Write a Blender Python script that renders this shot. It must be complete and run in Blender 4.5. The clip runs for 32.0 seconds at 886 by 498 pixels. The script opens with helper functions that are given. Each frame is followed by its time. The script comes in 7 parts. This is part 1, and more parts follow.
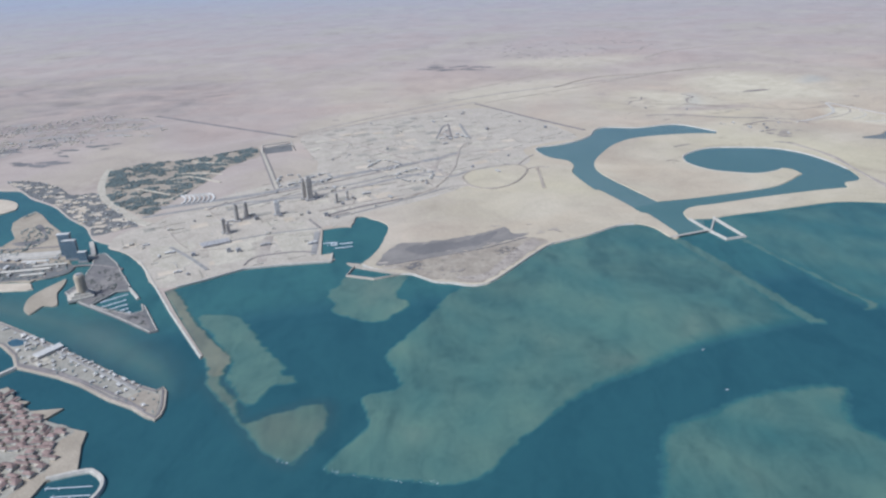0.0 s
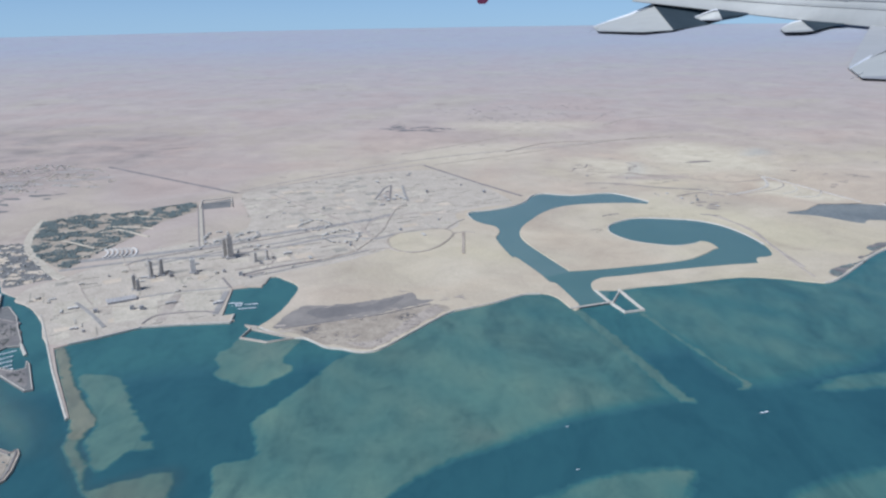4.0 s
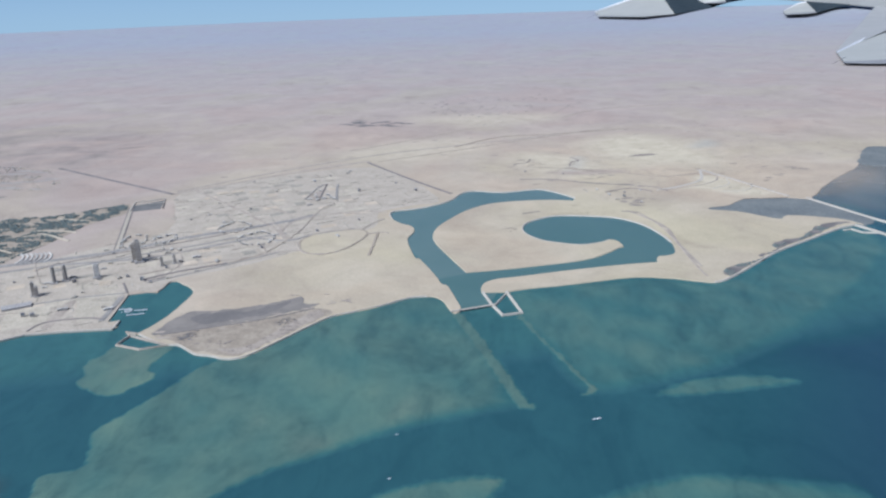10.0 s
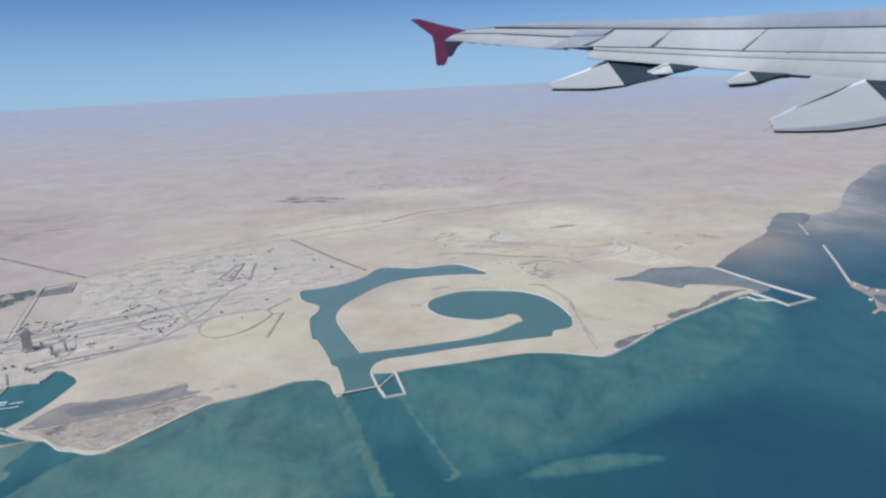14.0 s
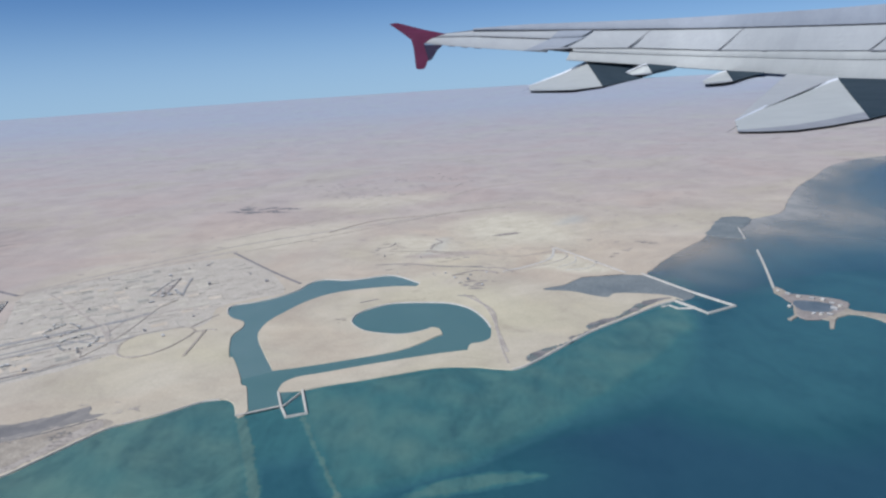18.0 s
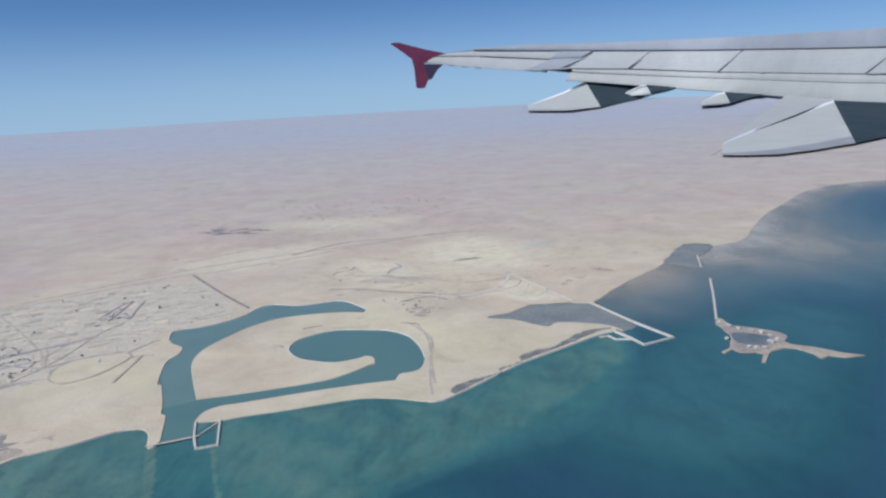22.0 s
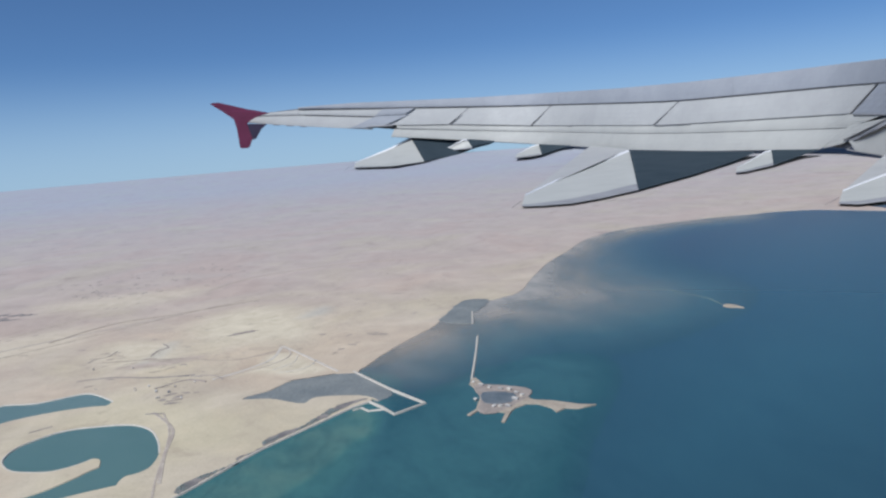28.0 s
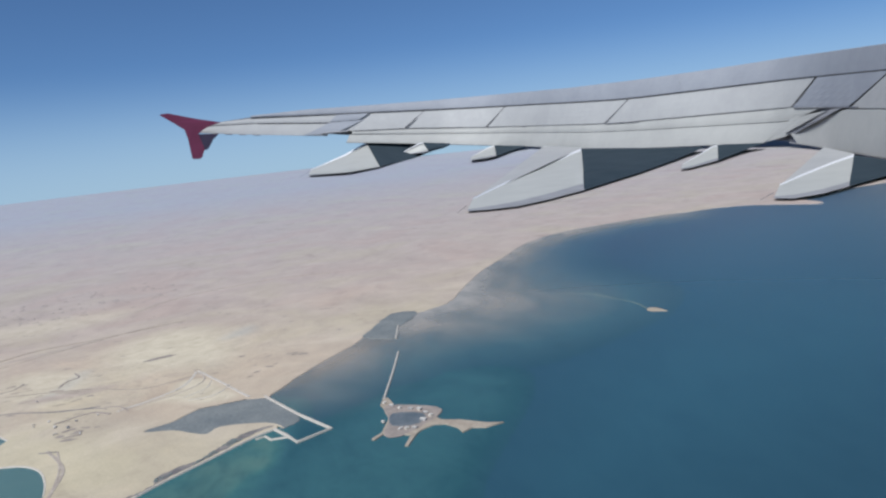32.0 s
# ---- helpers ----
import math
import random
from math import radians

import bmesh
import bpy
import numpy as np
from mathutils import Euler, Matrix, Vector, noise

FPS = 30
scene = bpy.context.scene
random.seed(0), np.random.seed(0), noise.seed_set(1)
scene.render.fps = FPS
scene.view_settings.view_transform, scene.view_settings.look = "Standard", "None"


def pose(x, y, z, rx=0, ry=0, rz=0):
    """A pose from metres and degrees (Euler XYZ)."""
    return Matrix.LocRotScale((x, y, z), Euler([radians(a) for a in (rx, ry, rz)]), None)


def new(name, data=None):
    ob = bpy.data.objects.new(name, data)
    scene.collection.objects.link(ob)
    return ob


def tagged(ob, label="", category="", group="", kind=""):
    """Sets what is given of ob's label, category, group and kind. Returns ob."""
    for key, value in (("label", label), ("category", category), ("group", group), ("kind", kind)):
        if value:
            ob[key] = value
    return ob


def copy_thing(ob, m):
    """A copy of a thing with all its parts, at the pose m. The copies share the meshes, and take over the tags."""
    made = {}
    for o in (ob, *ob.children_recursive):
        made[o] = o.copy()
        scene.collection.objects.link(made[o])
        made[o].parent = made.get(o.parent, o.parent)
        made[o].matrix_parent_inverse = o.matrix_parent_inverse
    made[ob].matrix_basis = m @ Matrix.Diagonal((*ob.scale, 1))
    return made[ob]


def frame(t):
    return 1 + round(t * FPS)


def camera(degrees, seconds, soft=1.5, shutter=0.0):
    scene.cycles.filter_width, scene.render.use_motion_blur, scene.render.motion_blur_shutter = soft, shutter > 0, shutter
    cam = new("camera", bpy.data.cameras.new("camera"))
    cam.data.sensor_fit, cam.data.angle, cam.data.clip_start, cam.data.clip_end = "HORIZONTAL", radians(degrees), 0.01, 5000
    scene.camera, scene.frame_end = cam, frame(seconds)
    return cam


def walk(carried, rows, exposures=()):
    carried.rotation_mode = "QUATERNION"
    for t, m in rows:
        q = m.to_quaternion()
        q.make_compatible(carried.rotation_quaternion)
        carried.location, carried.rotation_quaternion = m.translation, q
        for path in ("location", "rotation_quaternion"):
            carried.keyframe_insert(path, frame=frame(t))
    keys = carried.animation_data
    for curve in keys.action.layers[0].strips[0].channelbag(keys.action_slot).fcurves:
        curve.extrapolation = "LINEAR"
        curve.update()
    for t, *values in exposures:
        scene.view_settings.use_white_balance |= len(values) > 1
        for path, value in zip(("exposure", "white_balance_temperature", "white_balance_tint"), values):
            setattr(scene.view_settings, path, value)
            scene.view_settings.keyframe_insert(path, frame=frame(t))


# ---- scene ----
cam = camera(62.96, 32.0, soft=2.4)
# seconds, eye (x, y, z in metres), turn in degrees
PATH = [
    (0.0, 0.00, 0.00, 120.00, 67.56, 2.81, 0.37),
    (0.5, 4.85, 0.00, 120.59, 68.37, 2.26, 0.66),
    (1.0, 9.71, 0.01, 121.17, 68.68, 2.29, 0.42),
    (1.5, 14.57, 0.02, 121.75, 68.64, 2.44, 0.53),
    (2.0, 19.44, 0.04, 122.32, 69.04, 2.33, 0.13),
    (2.5, 24.32, 0.06, 122.89, 69.46, 2.27, 0.07),
    (3.0, 29.20, 0.09, 123.46, 71.43, 1.98, 0.41),
    (3.5, 34.09, 0.13, 124.02, 72.64, 1.41, 0.71),
    (4.0, 38.98, 0.16, 124.58, 71.78, 0.90, 0.36),
    (4.5, 43.88, 0.21, 125.13, 71.58, 0.84, 0.06),
    (6.5, 63.51, 0.43, 127.30, 71.96, 1.79, 0.03),
    (7.0, 68.43, 0.50, 127.84, 72.12, 1.74, -0.16),
    (7.5, 73.35, 0.58, 128.36, 71.64, 1.03, 0.12),
    (8.0, 78.27, 0.66, 128.89, 69.84, 0.38, 0.50),
    (8.5, 83.20, 0.74, 129.41, 69.69, -0.02, 0.72),
    (9.0, 88.12, 0.83, 129.92, 69.77, 1.22, 2.37),
    (9.5, 93.05, 0.92, 130.44, 70.30, 1.57, 1.87),
    (10.0, 97.98, 1.02, 130.94, 70.82, 1.90, 1.20),
    (10.5, 102.91, 1.13, 131.44, 72.31, 2.40, 0.44),
    (11.0, 107.84, 1.24, 131.94, 73.06, 2.21, 0.38),
    (11.5, 112.77, 1.36, 132.44, 73.45, 2.10, 0.48),
    (12.0, 117.70, 1.48, 132.93, 73.69, 2.50, 0.14),
    (12.5, 122.63, 1.60, 133.41, 75.70, 2.25, -0.15),
    (13.0, 127.56, 1.73, 133.90, 76.02, 2.16, -0.39),
    (13.5, 132.49, 1.87, 134.37, 75.42, 2.79, -0.91),
    (14.0, 137.42, 2.01, 134.85, 76.08, 2.68, -1.42),
    (14.5, 142.34, 2.15, 135.32, 76.84, 2.87, -1.64),
    (16.5, 162.02, 2.79, 137.15, 76.16, 3.52, -1.49),
    (17.0, 166.93, 2.96, 137.60, 76.36, 3.14, -2.00),
    (17.5, 171.84, 3.14, 138.04, 76.33, 3.67, -2.30),
    (18.0, 176.74, 3.32, 138.48, 76.21, 3.50, -2.46),
    (18.5, 181.64, 3.51, 138.92, 76.42, 3.85, -2.27),
    (19.0, 186.53, 3.70, 139.35, 76.60, 3.61, -2.31),
    (19.5, 191.42, 3.90, 139.77, 76.31, 3.68, -2.21),
    (20.0, 196.30, 4.10, 140.20, 76.47, 3.61, -2.33),
    (20.5, 201.18, 4.31, 140.61, 76.43, 3.43, -2.24),
    (21.0, 206.05, 4.52, 141.03, 76.34, 3.26, -2.15),
    (21.5, 210.91, 4.74, 141.44, 77.17, 3.13, -2.15),
    (22.0, 215.77, 4.96, 141.84, 77.61, 3.06, -1.94),
    (22.5, 220.62, 5.19, 142.25, 78.67, 2.58, -2.07),
    (23.0, 225.46, 5.42, 142.64, 78.66, 2.51, -2.13),
    (23.5, 230.30, 5.66, 143.04, 78.06, 2.95, -2.05),
    (24.0, 235.12, 5.90, 143.42, 77.89, 2.55, -1.82),
    (24.5, 239.94, 6.15, 143.81, 80.98, 0.58, -4.51),
    (25.0, 244.75, 6.40, 144.19, 81.16, 0.42, -5.70),
    (25.5, 249.55, 6.66, 144.57, 81.29, 1.57, -9.05),
    (26.0, 254.34, 6.93, 144.94, 81.21, 2.52, -10.85),
    (26.5, 259.12, 7.20, 145.31, 80.75, 2.92, -12.87),
    (28.5, 278.14, 8.32, 146.73, 81.55, 5.18, -15.44),
    (29.0, 282.86, 8.62, 147.08, 82.07, 5.36, -16.96),
    (29.5, 287.58, 8.92, 147.42, 81.96, 5.30, -17.22),
    (30.0, 292.28, 9.22, 147.76, 82.30, 4.99, -17.30),
    (30.5, 296.97, 9.53, 148.10, 82.44, 5.12, -17.59),
    (31.0, 301.65, 9.85, 148.43, 81.99, 5.46, -17.68),
    (31.5, 306.31, 10.17, 148.75, 81.61, 5.82, -17.86),
    (32.0, 310.96, 10.49, 149.07, 80.94, 6.22, -17.70),
]
walk(cam, [(r[0], pose(*r[1:])) for r in PATH], exposures=[(0.0, 0.53, 5480, 11), (11.0, 0.53, 5530, 11), (18.0, 0.47, 5570, 11), (25.0, 0.48, 5680, 11), (32.0, 0.50, 5860, 11)])

# ---------------------------------------------------------------- light
SUN_EL, SUN_TO = 50.0, (0.8, 0.6)
world = bpy.data.worlds.new("sky")
scene.world = world
world.use_nodes = True
wn = world.node_tree.nodes
sky = wn.new("ShaderNodeTexSky")
sky.sky_type, sky.sun_disc = "NISHITA", False
sky.sun_elevation = radians(SUN_EL)
sky.sun_rotation = math.atan2(-SUN_TO[0], -SUN_TO[1])
sky.altitude, sky.air_density, sky.dust_density, sky.ozone_density = 1400, 0.85, 1.2, 1.0
hue = wn.new("ShaderNodeMix")
hue.data_type, hue.blend_type = "RGBA", "MULTIPLY"
hue.inputs[0].default_value, hue.inputs[7].default_value = 1.0, (0.74, 0.945, 1.10, 1)
toward, lift = wn.new("ShaderNodeTexCoord"), wn.new("ShaderNodeVectorMath")
lift.inputs[1].default_value = (0, 0, 0.065)
world.node_tree.links.new(toward.outputs["Generated"], lift.inputs[0])
world.node_tree.links.new(lift.outputs[0], sky.inputs[0])
world.node_tree.links.new(sky.outputs[0], hue.inputs[6])
# pale haze low over the horizon
height, low = wn.new("ShaderNodeSeparateXYZ"), wn.new("ShaderNodeMapRange")
low.interpolation_type = "SMOOTHSTEP"
low.inputs["From Min"].default_value, low.inputs["From Max"].default_value = -0.03, 0.13
low.inputs["To Min"].default_value, low.inputs["To Max"].default_value = 0.72, 0.0
haze = wn.new("ShaderNodeMix")
haze.data_type = "RGBA"
haze.inputs[7].default_value = (5.1, 6.7, 7.8, 1)
world.node_tree.links.new(toward.outputs["Generated"], height.inputs[0])
world.node_tree.links.new(height.outputs["Z"], low.inputs[0])
world.node_tree.links.new(low.outputs[0], haze.inputs[0])
world.node_tree.links.new(hue.outputs[2], haze.inputs[6])
world.node_tree.links.new(haze.outputs[2], wn["Background"].inputs[0])
wn["Background"].inputs[1].default_value = 0.056
sun = new("sun", bpy.data.lights.new("sun", "SUN"))
sun.data.energy, sun.data.angle, sun.data.color = 3.35, radians(30.0), (1.0, 0.95, 0.87)
ce = math.cos(radians(SUN_EL))
sun.rotation_euler = Vector((SUN_TO[0] * ce, SUN_TO[1] * ce, -math.sin(radians(SUN_EL)))).to_track_quat("-Z", "Y").to_euler()

# ---------------------------------------------------------------- the plan: outlines and lines, metres
COAST_WEST = [(-300.7, 423.2), (-272.6, 411.2), (-258.9, 408.1), (-245.3, 393.5), (-231.0, 382.5), (-218.8, 372.2), (-205.2, 356.1), (-189.0, 340.6), (-180.2, 327.8), (-174.9, 320.5), (-167.1, 315.3), (-155.5, 307.0), (-141.8, 292.4), (-130.9, 275.2), (-109.3, 240.0), (-86.9, 205.9), (-86.7, 207.0), (-106.8, 238.4), (-118.5, 258.3)]
QUAY = [(-114.8, 262.1), (-105.3, 268.1), (-91.6, 278.0), (-75.3, 280.4), (-55.3, 281.8), (-56.1, 290.6), (-60.8, 289.2), (-65.3, 321.3), (-57.3, 324.1), (-52.0, 323.5), (-53.2, 337.1), (-47.9, 338.0), (-40.3, 331.4), (-35.1, 325.2), (-33.5, 318.9), (-34.3, 308.1), (-36.1, 293.4), (-39.5, 282.5), (-42.0, 277.4), (-40.7, 276.1), (-36.1, 272.7), (-26.3, 266.1), (-20.6, 265.5), (-15.9, 261.8), (-10.2, 256.9), (-3.6, 255.2), (2.1, 252.6), (7.3, 252.6), (11.9, 255.8), (19.2, 265.2), (32.7, 283.7), (39.6, 291.2), (47.6, 294.9), (59.9, 301.6), (71.6, 309.5), (79.6, 310.7), (84.4, 309.3), (88.1, 303.8), (92.2, 291.6), (94.8, 293.3)]
CANAL_WEST = [(95.3, 297.5), (89.3, 322.2), (86.3, 325.2), (82.2, 338.5), (73.7, 361.5), (71.1, 363.5), (64.8, 394.2), (67.8, 409.1), (65.8, 420.1), (58.7, 426.6), (52.7, 436.6), (50.0, 447.8), (53.0, 455.0), (65.5, 458.5), (79.6, 467.1), (90.2, 479.5), (95.3, 493.4), (105.0, 501.1), (125.2, 495.0), (149.4, 500.7), (160.9, 492.8), (173.1, 474.8)]
CANAL_INNER = [(170.5, 468.1), (155.6, 471.6), (132.6, 470.7), (113.7, 465.1), (99.3, 451.3), (89.5, 434.2), (82.1, 418.1), (79.5, 402.5), (81.6, 387.5), (88.0, 368.5), (98.3, 340.6), (112.9, 342.9), (138.8, 348.8), (159.5, 354.7), (172.4, 363.5), (181.2, 372.3)]
POOL = [(183.8, 373.8), (182.6, 382.4), (178.4, 385.8), (173.1, 381.6), (161.8, 378.2), (149.7, 382.4), (140.5, 388.3), (133.8, 399.1), (132.0, 408.7), (135.0, 420.4), (145.8, 430.5), (156.7, 435.0), (174.1, 432.7), (190.9, 427.0), (202.4, 414.0), (208.7, 395.1), (211.1, 379.0), (209.0, 363.7), (204.2, 358.2), (198.0, 356.4), (195.8, 348.3)]
CANAL_SOUTH = [(181.7, 346.6), (164.1, 343.0), (143.9, 338.2), (124.3, 332.8), (113.3, 330.3), (107.4, 325.9), (105.5, 320.6), (105.3, 314.0)]
COAST_EAST = [(116.8, 314.2), (129.5, 318.2), (145.6, 321.4), (167.7, 326.9), (180.4, 329.3), (195.0, 327.0), (207.4, 322.2), (214.9, 320.1), (221.0, 323.0), (232.0, 332.8), (244.2, 344.7), (261.5, 361.3), (286.7, 379.7), (309.5, 396.1), (322.0, 402.1), (322.8, 407.5)]
POND_SHORE = [(326.1, 401.1), (322.6, 409.2), (313.6, 416.2), (292.4, 423.1), (285.6, 416.1), (275.6, 424.4), (266.1, 433.8), (251.9, 439.5), (253.4, 444.5), (266.8, 449.0), (280.2, 462.2), (291.2, 462.1), (306.2, 463.3), (322.0, 456.6)]
COAST_FAR = [(325.0, 463.3), (337, 478), (352, 497), (375, 522), (398, 548), (408, 564), (438, 606), (458, 600), (478, 607), (500, 625), (528, 672), (570, 733), (612, 780), (648, 825), (686, 862), (745, 895), (826, 907), (909.8, 905.1), (949.6, 895.0)]
SPIT_FAR = [(990.5, 893.0), (1038.9, 868.2), (1083.4, 795.0), (1102.7, 819.3), (1103.5, 878.5), (1146.5, 885.5), (1223.5, 876.4), (1335.9, 876.3), (1469.2, 886.8)]
ISLE_B = [(-231.3, 350.1), (-231.6, 358.6), (-229.1, 368.1), (-222.0, 361.8), (-210.7, 347.5), (-198.0, 333.8), (-184.3, 310.3), (-177.4, 299.5), (-172.7, 292.0), (-168.7, 287.9), (-168.4, 283.1), (-171.6, 278.8), (-179.6, 275.6), (-180.6, 272.9), (-188.9, 274.8), (-206.9, 272.7), (-239.7, 316.6), (-217.7, 316.2), (-216.9, 327.0), (-227.0, 341.3)]
ISLE_A = [(-285.8, 399.2), (-262.0, 392.8), (-250.0, 386.1), (-244.3, 377.6), (-244.2, 370.1), (-261.2, 359.9)]
BEACH_B = [(-207.3, 273.3), (-187.5, 272.5), (-180.0, 271.7), (-177.9, 268.8), (-177.8, 265.6), (-203.0, 266.4)]
ISLE_C = [(-161.4, 288.4), (-165.2, 298.2), (-164.3, 301.3), (-161.4, 302.3), (-151.0, 290.3), (-143.2, 277.6), (-135.1, 265.7), (-133.6, 260.8), (-138.1, 260.2), (-139.6, 256.7), (-143.2, 248.7), (-135.7, 244.2), (-124.0, 239.5), (-120.7, 242.0), (-123.4, 247.9), (-120.9, 245.7), (-108.8, 225.7), (-111.5, 224.7), (-129.8, 238.2), (-148.5, 250.6), (-156.2, 257.3), (-160.0, 261.2), (-158.6, 266.9), (-159.5, 276.4)]
SAND_D = [(-169.7, 248.7), (-172.4, 257.8), (-170.7, 265.4), (-168.0, 271.6), (-166.0, 274.8), (-163.7, 266.9), (-162.8, 260.5), (-157.5, 250.0), (-162.6, 250.0), (-163.7, 244.9), (-164.9, 243.2)]
ISLE_E = [(-188.6, 243.4), (-172.1, 237.5), (-165.5, 233.4), (-152.7, 225.3), (-137.4, 215.0), (-120.7, 203.9), (-102.4, 191.0), (-94.8, 187.3), (-93.2, 189.1), (-91.3, 186.5), (-88.8, 178.1), (-88.4, 173.9), (-89.4, 171.8), (-92.9, 173.6), (-98.9, 178.2), (-107.7, 182.8), (-120.4, 191.6), (-130.2, 196.8), (-142.0, 201.7), (-147.9, 203.9), (-153.3, 211.8), (-161.5, 219.2), (-177.8, 226.1)]
ISLE_F = [(-150.5, 188.1), (-143.5, 192.0), (-140.4, 188.9), (-140.3, 185.0), (-132.2, 183.5), (-133.6, 179.9), (-128.5, 178.4), (-119.6, 179.2), (-122.4, 174.1), (-118.9, 171.2), (-111.1, 168.6), (-106.9, 167.1), (-105.5, 160.8), (-101.4, 149.9), (-104.7, 149.3), (-108.2, 146.9), (-108.7, 140.2), (-108.1, 131.6), (-133.3, 132.8)]
REEF_BIG = [(-5.8, 245.5), (-11.8, 230.9), (-19.2, 216.2), (-25.5, 204.7), (-23.6, 196.6), (-21.4, 189.9), (-20.2, 184.5), (-31.2, 180.0), (-29.7, 174.2), (-28.1, 167.3), (-29.0, 164.1), (-34.0, 155.4), (-36.9, 149.9), (-37.0, 147.7), (-32.7, 146.2), (-18.3, 142.9), (-9.9, 141.4), (-1.6, 141.2), (5.5, 145.4), (10.4, 153.5), (20.5, 164.3), (27.9, 172.6), (37.3, 180.2), (56.5, 191.2), (77.7, 203.3), (98.7, 210.9), (114.7, 215.9), (113.2, 223.0), (109.6, 249.0), (102.8, 272.8), (97.2, 288.4), (97.8, 298.4), (87.7, 311.9), (78.1, 315.3), (47.1, 300.4), (36.2, 292.9), (19.6, 270.2), (7.6, 259.4)]
REEF_NORTH = [(-52.5, 249.9), (-48.4, 259.7), (-46.5, 266.0), (-35.2, 262.6), (-21.8, 266.7), (-25.1, 247.3), (-19.5, 242.0), (-23.2, 233.2), (-31.7, 226.2), (-44.7, 232.9), (-48.6, 238.6), (-48.3, 243.3)]
REEF_QUAY = [(-98.2, 235.5), (-91.6, 238.0), (-81.1, 233.9), (-72.6, 220.6), (-66.3, 210.5), (-58.2, 199.2), (-57.7, 194.2), (-53.4, 193.2), (-52.3, 189.6), (-57.5, 187.8), (-59.8, 186.4), (-61.3, 182.0), (-62.0, 177.7), (-66.4, 178.9), (-71.3, 187.2), (-75.2, 193.8), (-74.9, 200.5), (-79.8, 207.9), (-88.8, 222.0)]
REEF_SOUTH = [(-64.0, 169.6), (-57.3, 171.9), (-49.9, 175.5), (-41.6, 177.2), (-39.3, 166.8), (-42.0, 158.2), (-45.2, 151.5), (-47.3, 150.9), (-51.5, 153.4), (-57.5, 159.6), (-62.6, 166.4), (-70.5, 177.4), (-77.7, 185.5), (-80.8, 191.0), (-80.7, 196.5), (-77.3, 197.3), (-76.3, 190.7), (-69.6, 182.6)]
SANDBAR = [(-117.6, 257.2), (-113.1, 258.3), (-103.8, 242.8), (-96.7, 231.0), (-86.6, 217.8), (-76.6, 205.1), (-77.1, 200.3), (-76.6, 194.9), (-79.9, 193.8), (-83.9, 201.1), (-86.9, 206.3)]
REEF_EAST = [(50.7, 156.2), (54.7, 160.9), (65.6, 166.6), (80.6, 173.7), (92.9, 176.6), (107.1, 176.2), (104.5, 168.0), (101.6, 159.2), (106.0, 151.7), (110.2, 139.6), (98.1, 121.9), (76.2, 112.0), (48.5, 114.7), (41.2, 124.6), (46.0, 141.1)]
REEF_MID = [(129.0, 164.4), (136.0, 168.6), (148.2, 173.7), (161.6, 176.4), (177.0, 175.3), (191.5, 172.9), (204.2, 168.2), (203.8, 157.0), (188.1, 148.5), (153.5, 152.0), (130.7, 158.1)]
REEF_STRIP = [(162.1, 221.0), (177.7, 230.7), (200.1, 232.8), (214.4, 227.6), (192.2, 222.6), (172.2, 219.5)]
SHELF_EAST = [(115.5, 288.8), (128.1, 252.7), (138.8, 224.6), (163.0, 227.6), (184.6, 235.7), (215.1, 254.8), (245.7, 277.2), (290.9, 322.9), (322.5, 364.1), (319.6, 397.0), (287.8, 382.5), (246.2, 351.0), (216.1, 324.9), (185.0, 332.4), (118.9, 319.3)]
SHELF_BAY = [(345, 440), (358, 426), (393, 445), (419, 436), (463, 449), (500, 439), (552, 453), (603, 473), (644, 510), (658, 553), (650, 640), (672, 735), (720, 810), (800, 850), (930, 870), (900, 1060), (700, 980), (560, 860), (480, 740), (420, 690), (360, 620), (310, 560), (300, 500)]
MURK_C = [(-203.3, 267.0), (-165.1, 248.3), (-145.4, 239.6), (-126.0, 229.2), (-98.2, 204.0), (-90.3, 187.0), (-99.9, 194.6), (-115.6, 205.3), (-129.9, 215.5), (-157.4, 234.1), (-193.3, 250.9)]
E_GROUND = [(-170.0, 233.8), (-151.6, 223.2), (-136.7, 213.4), (-119.8, 202.1), (-101.8, 189.7), (-93.8, 186.0), (-90.9, 179.6), (-90.7, 174.3), (-97.2, 178.0), (-108.7, 185.2), (-121.4, 193.6), (-131.3, 198.9), (-143.6, 204.6), (-149.2, 207.8), (-154.0, 214.8)]
E_HALL = [(-145.2, 210.0), (-139.7, 217.5), (-137.4, 215.4), (-142.4, 208.0)]
E_PLOT_D = [(-102.9, 182.2), (-99.1, 187.3), (-92.4, 184.1), (-90.0, 174.2), (-96.9, 177.5)]
E_POOL = [(-160.4, 221.5), (-156.7, 224.4), (-152.8, 220.1), (-156.4, 218.0)]
B_DARK = [(-214.4, 320.1), (-205.2, 323.4), (-202.8, 328.3), (-214.7, 342.2), (-213.4, 345.3), (-200.2, 326.5), (-199.3, 320.5), (-206.5, 315.6)]
B_GREY = [(-220.6, 294.7), (-189.4, 293.8), (-172.1, 290.7), (-168.8, 282.0), (-180.0, 276.2), (-208.7, 275.7)]
B_STRIP = [(-228.3, 307.1), (-196.4, 306.9), (-183.2, 308.1), (-180.6, 303.8), (-193.4, 301.3), (-224.4, 300.8)]
C_GROUND = [(-157.7, 275.1), (-159.5, 285.7), (-148.0, 283.3), (-136.1, 265.8), (-138.6, 261.3), (-140.3, 257.3), (-143.6, 249.7), (-124.2, 240.0), (-120.3, 241.0), (-112.4, 227.3), (-130.4, 239.7), (-149.5, 252.7), (-157.5, 258.9), (-157.3, 266.2)]
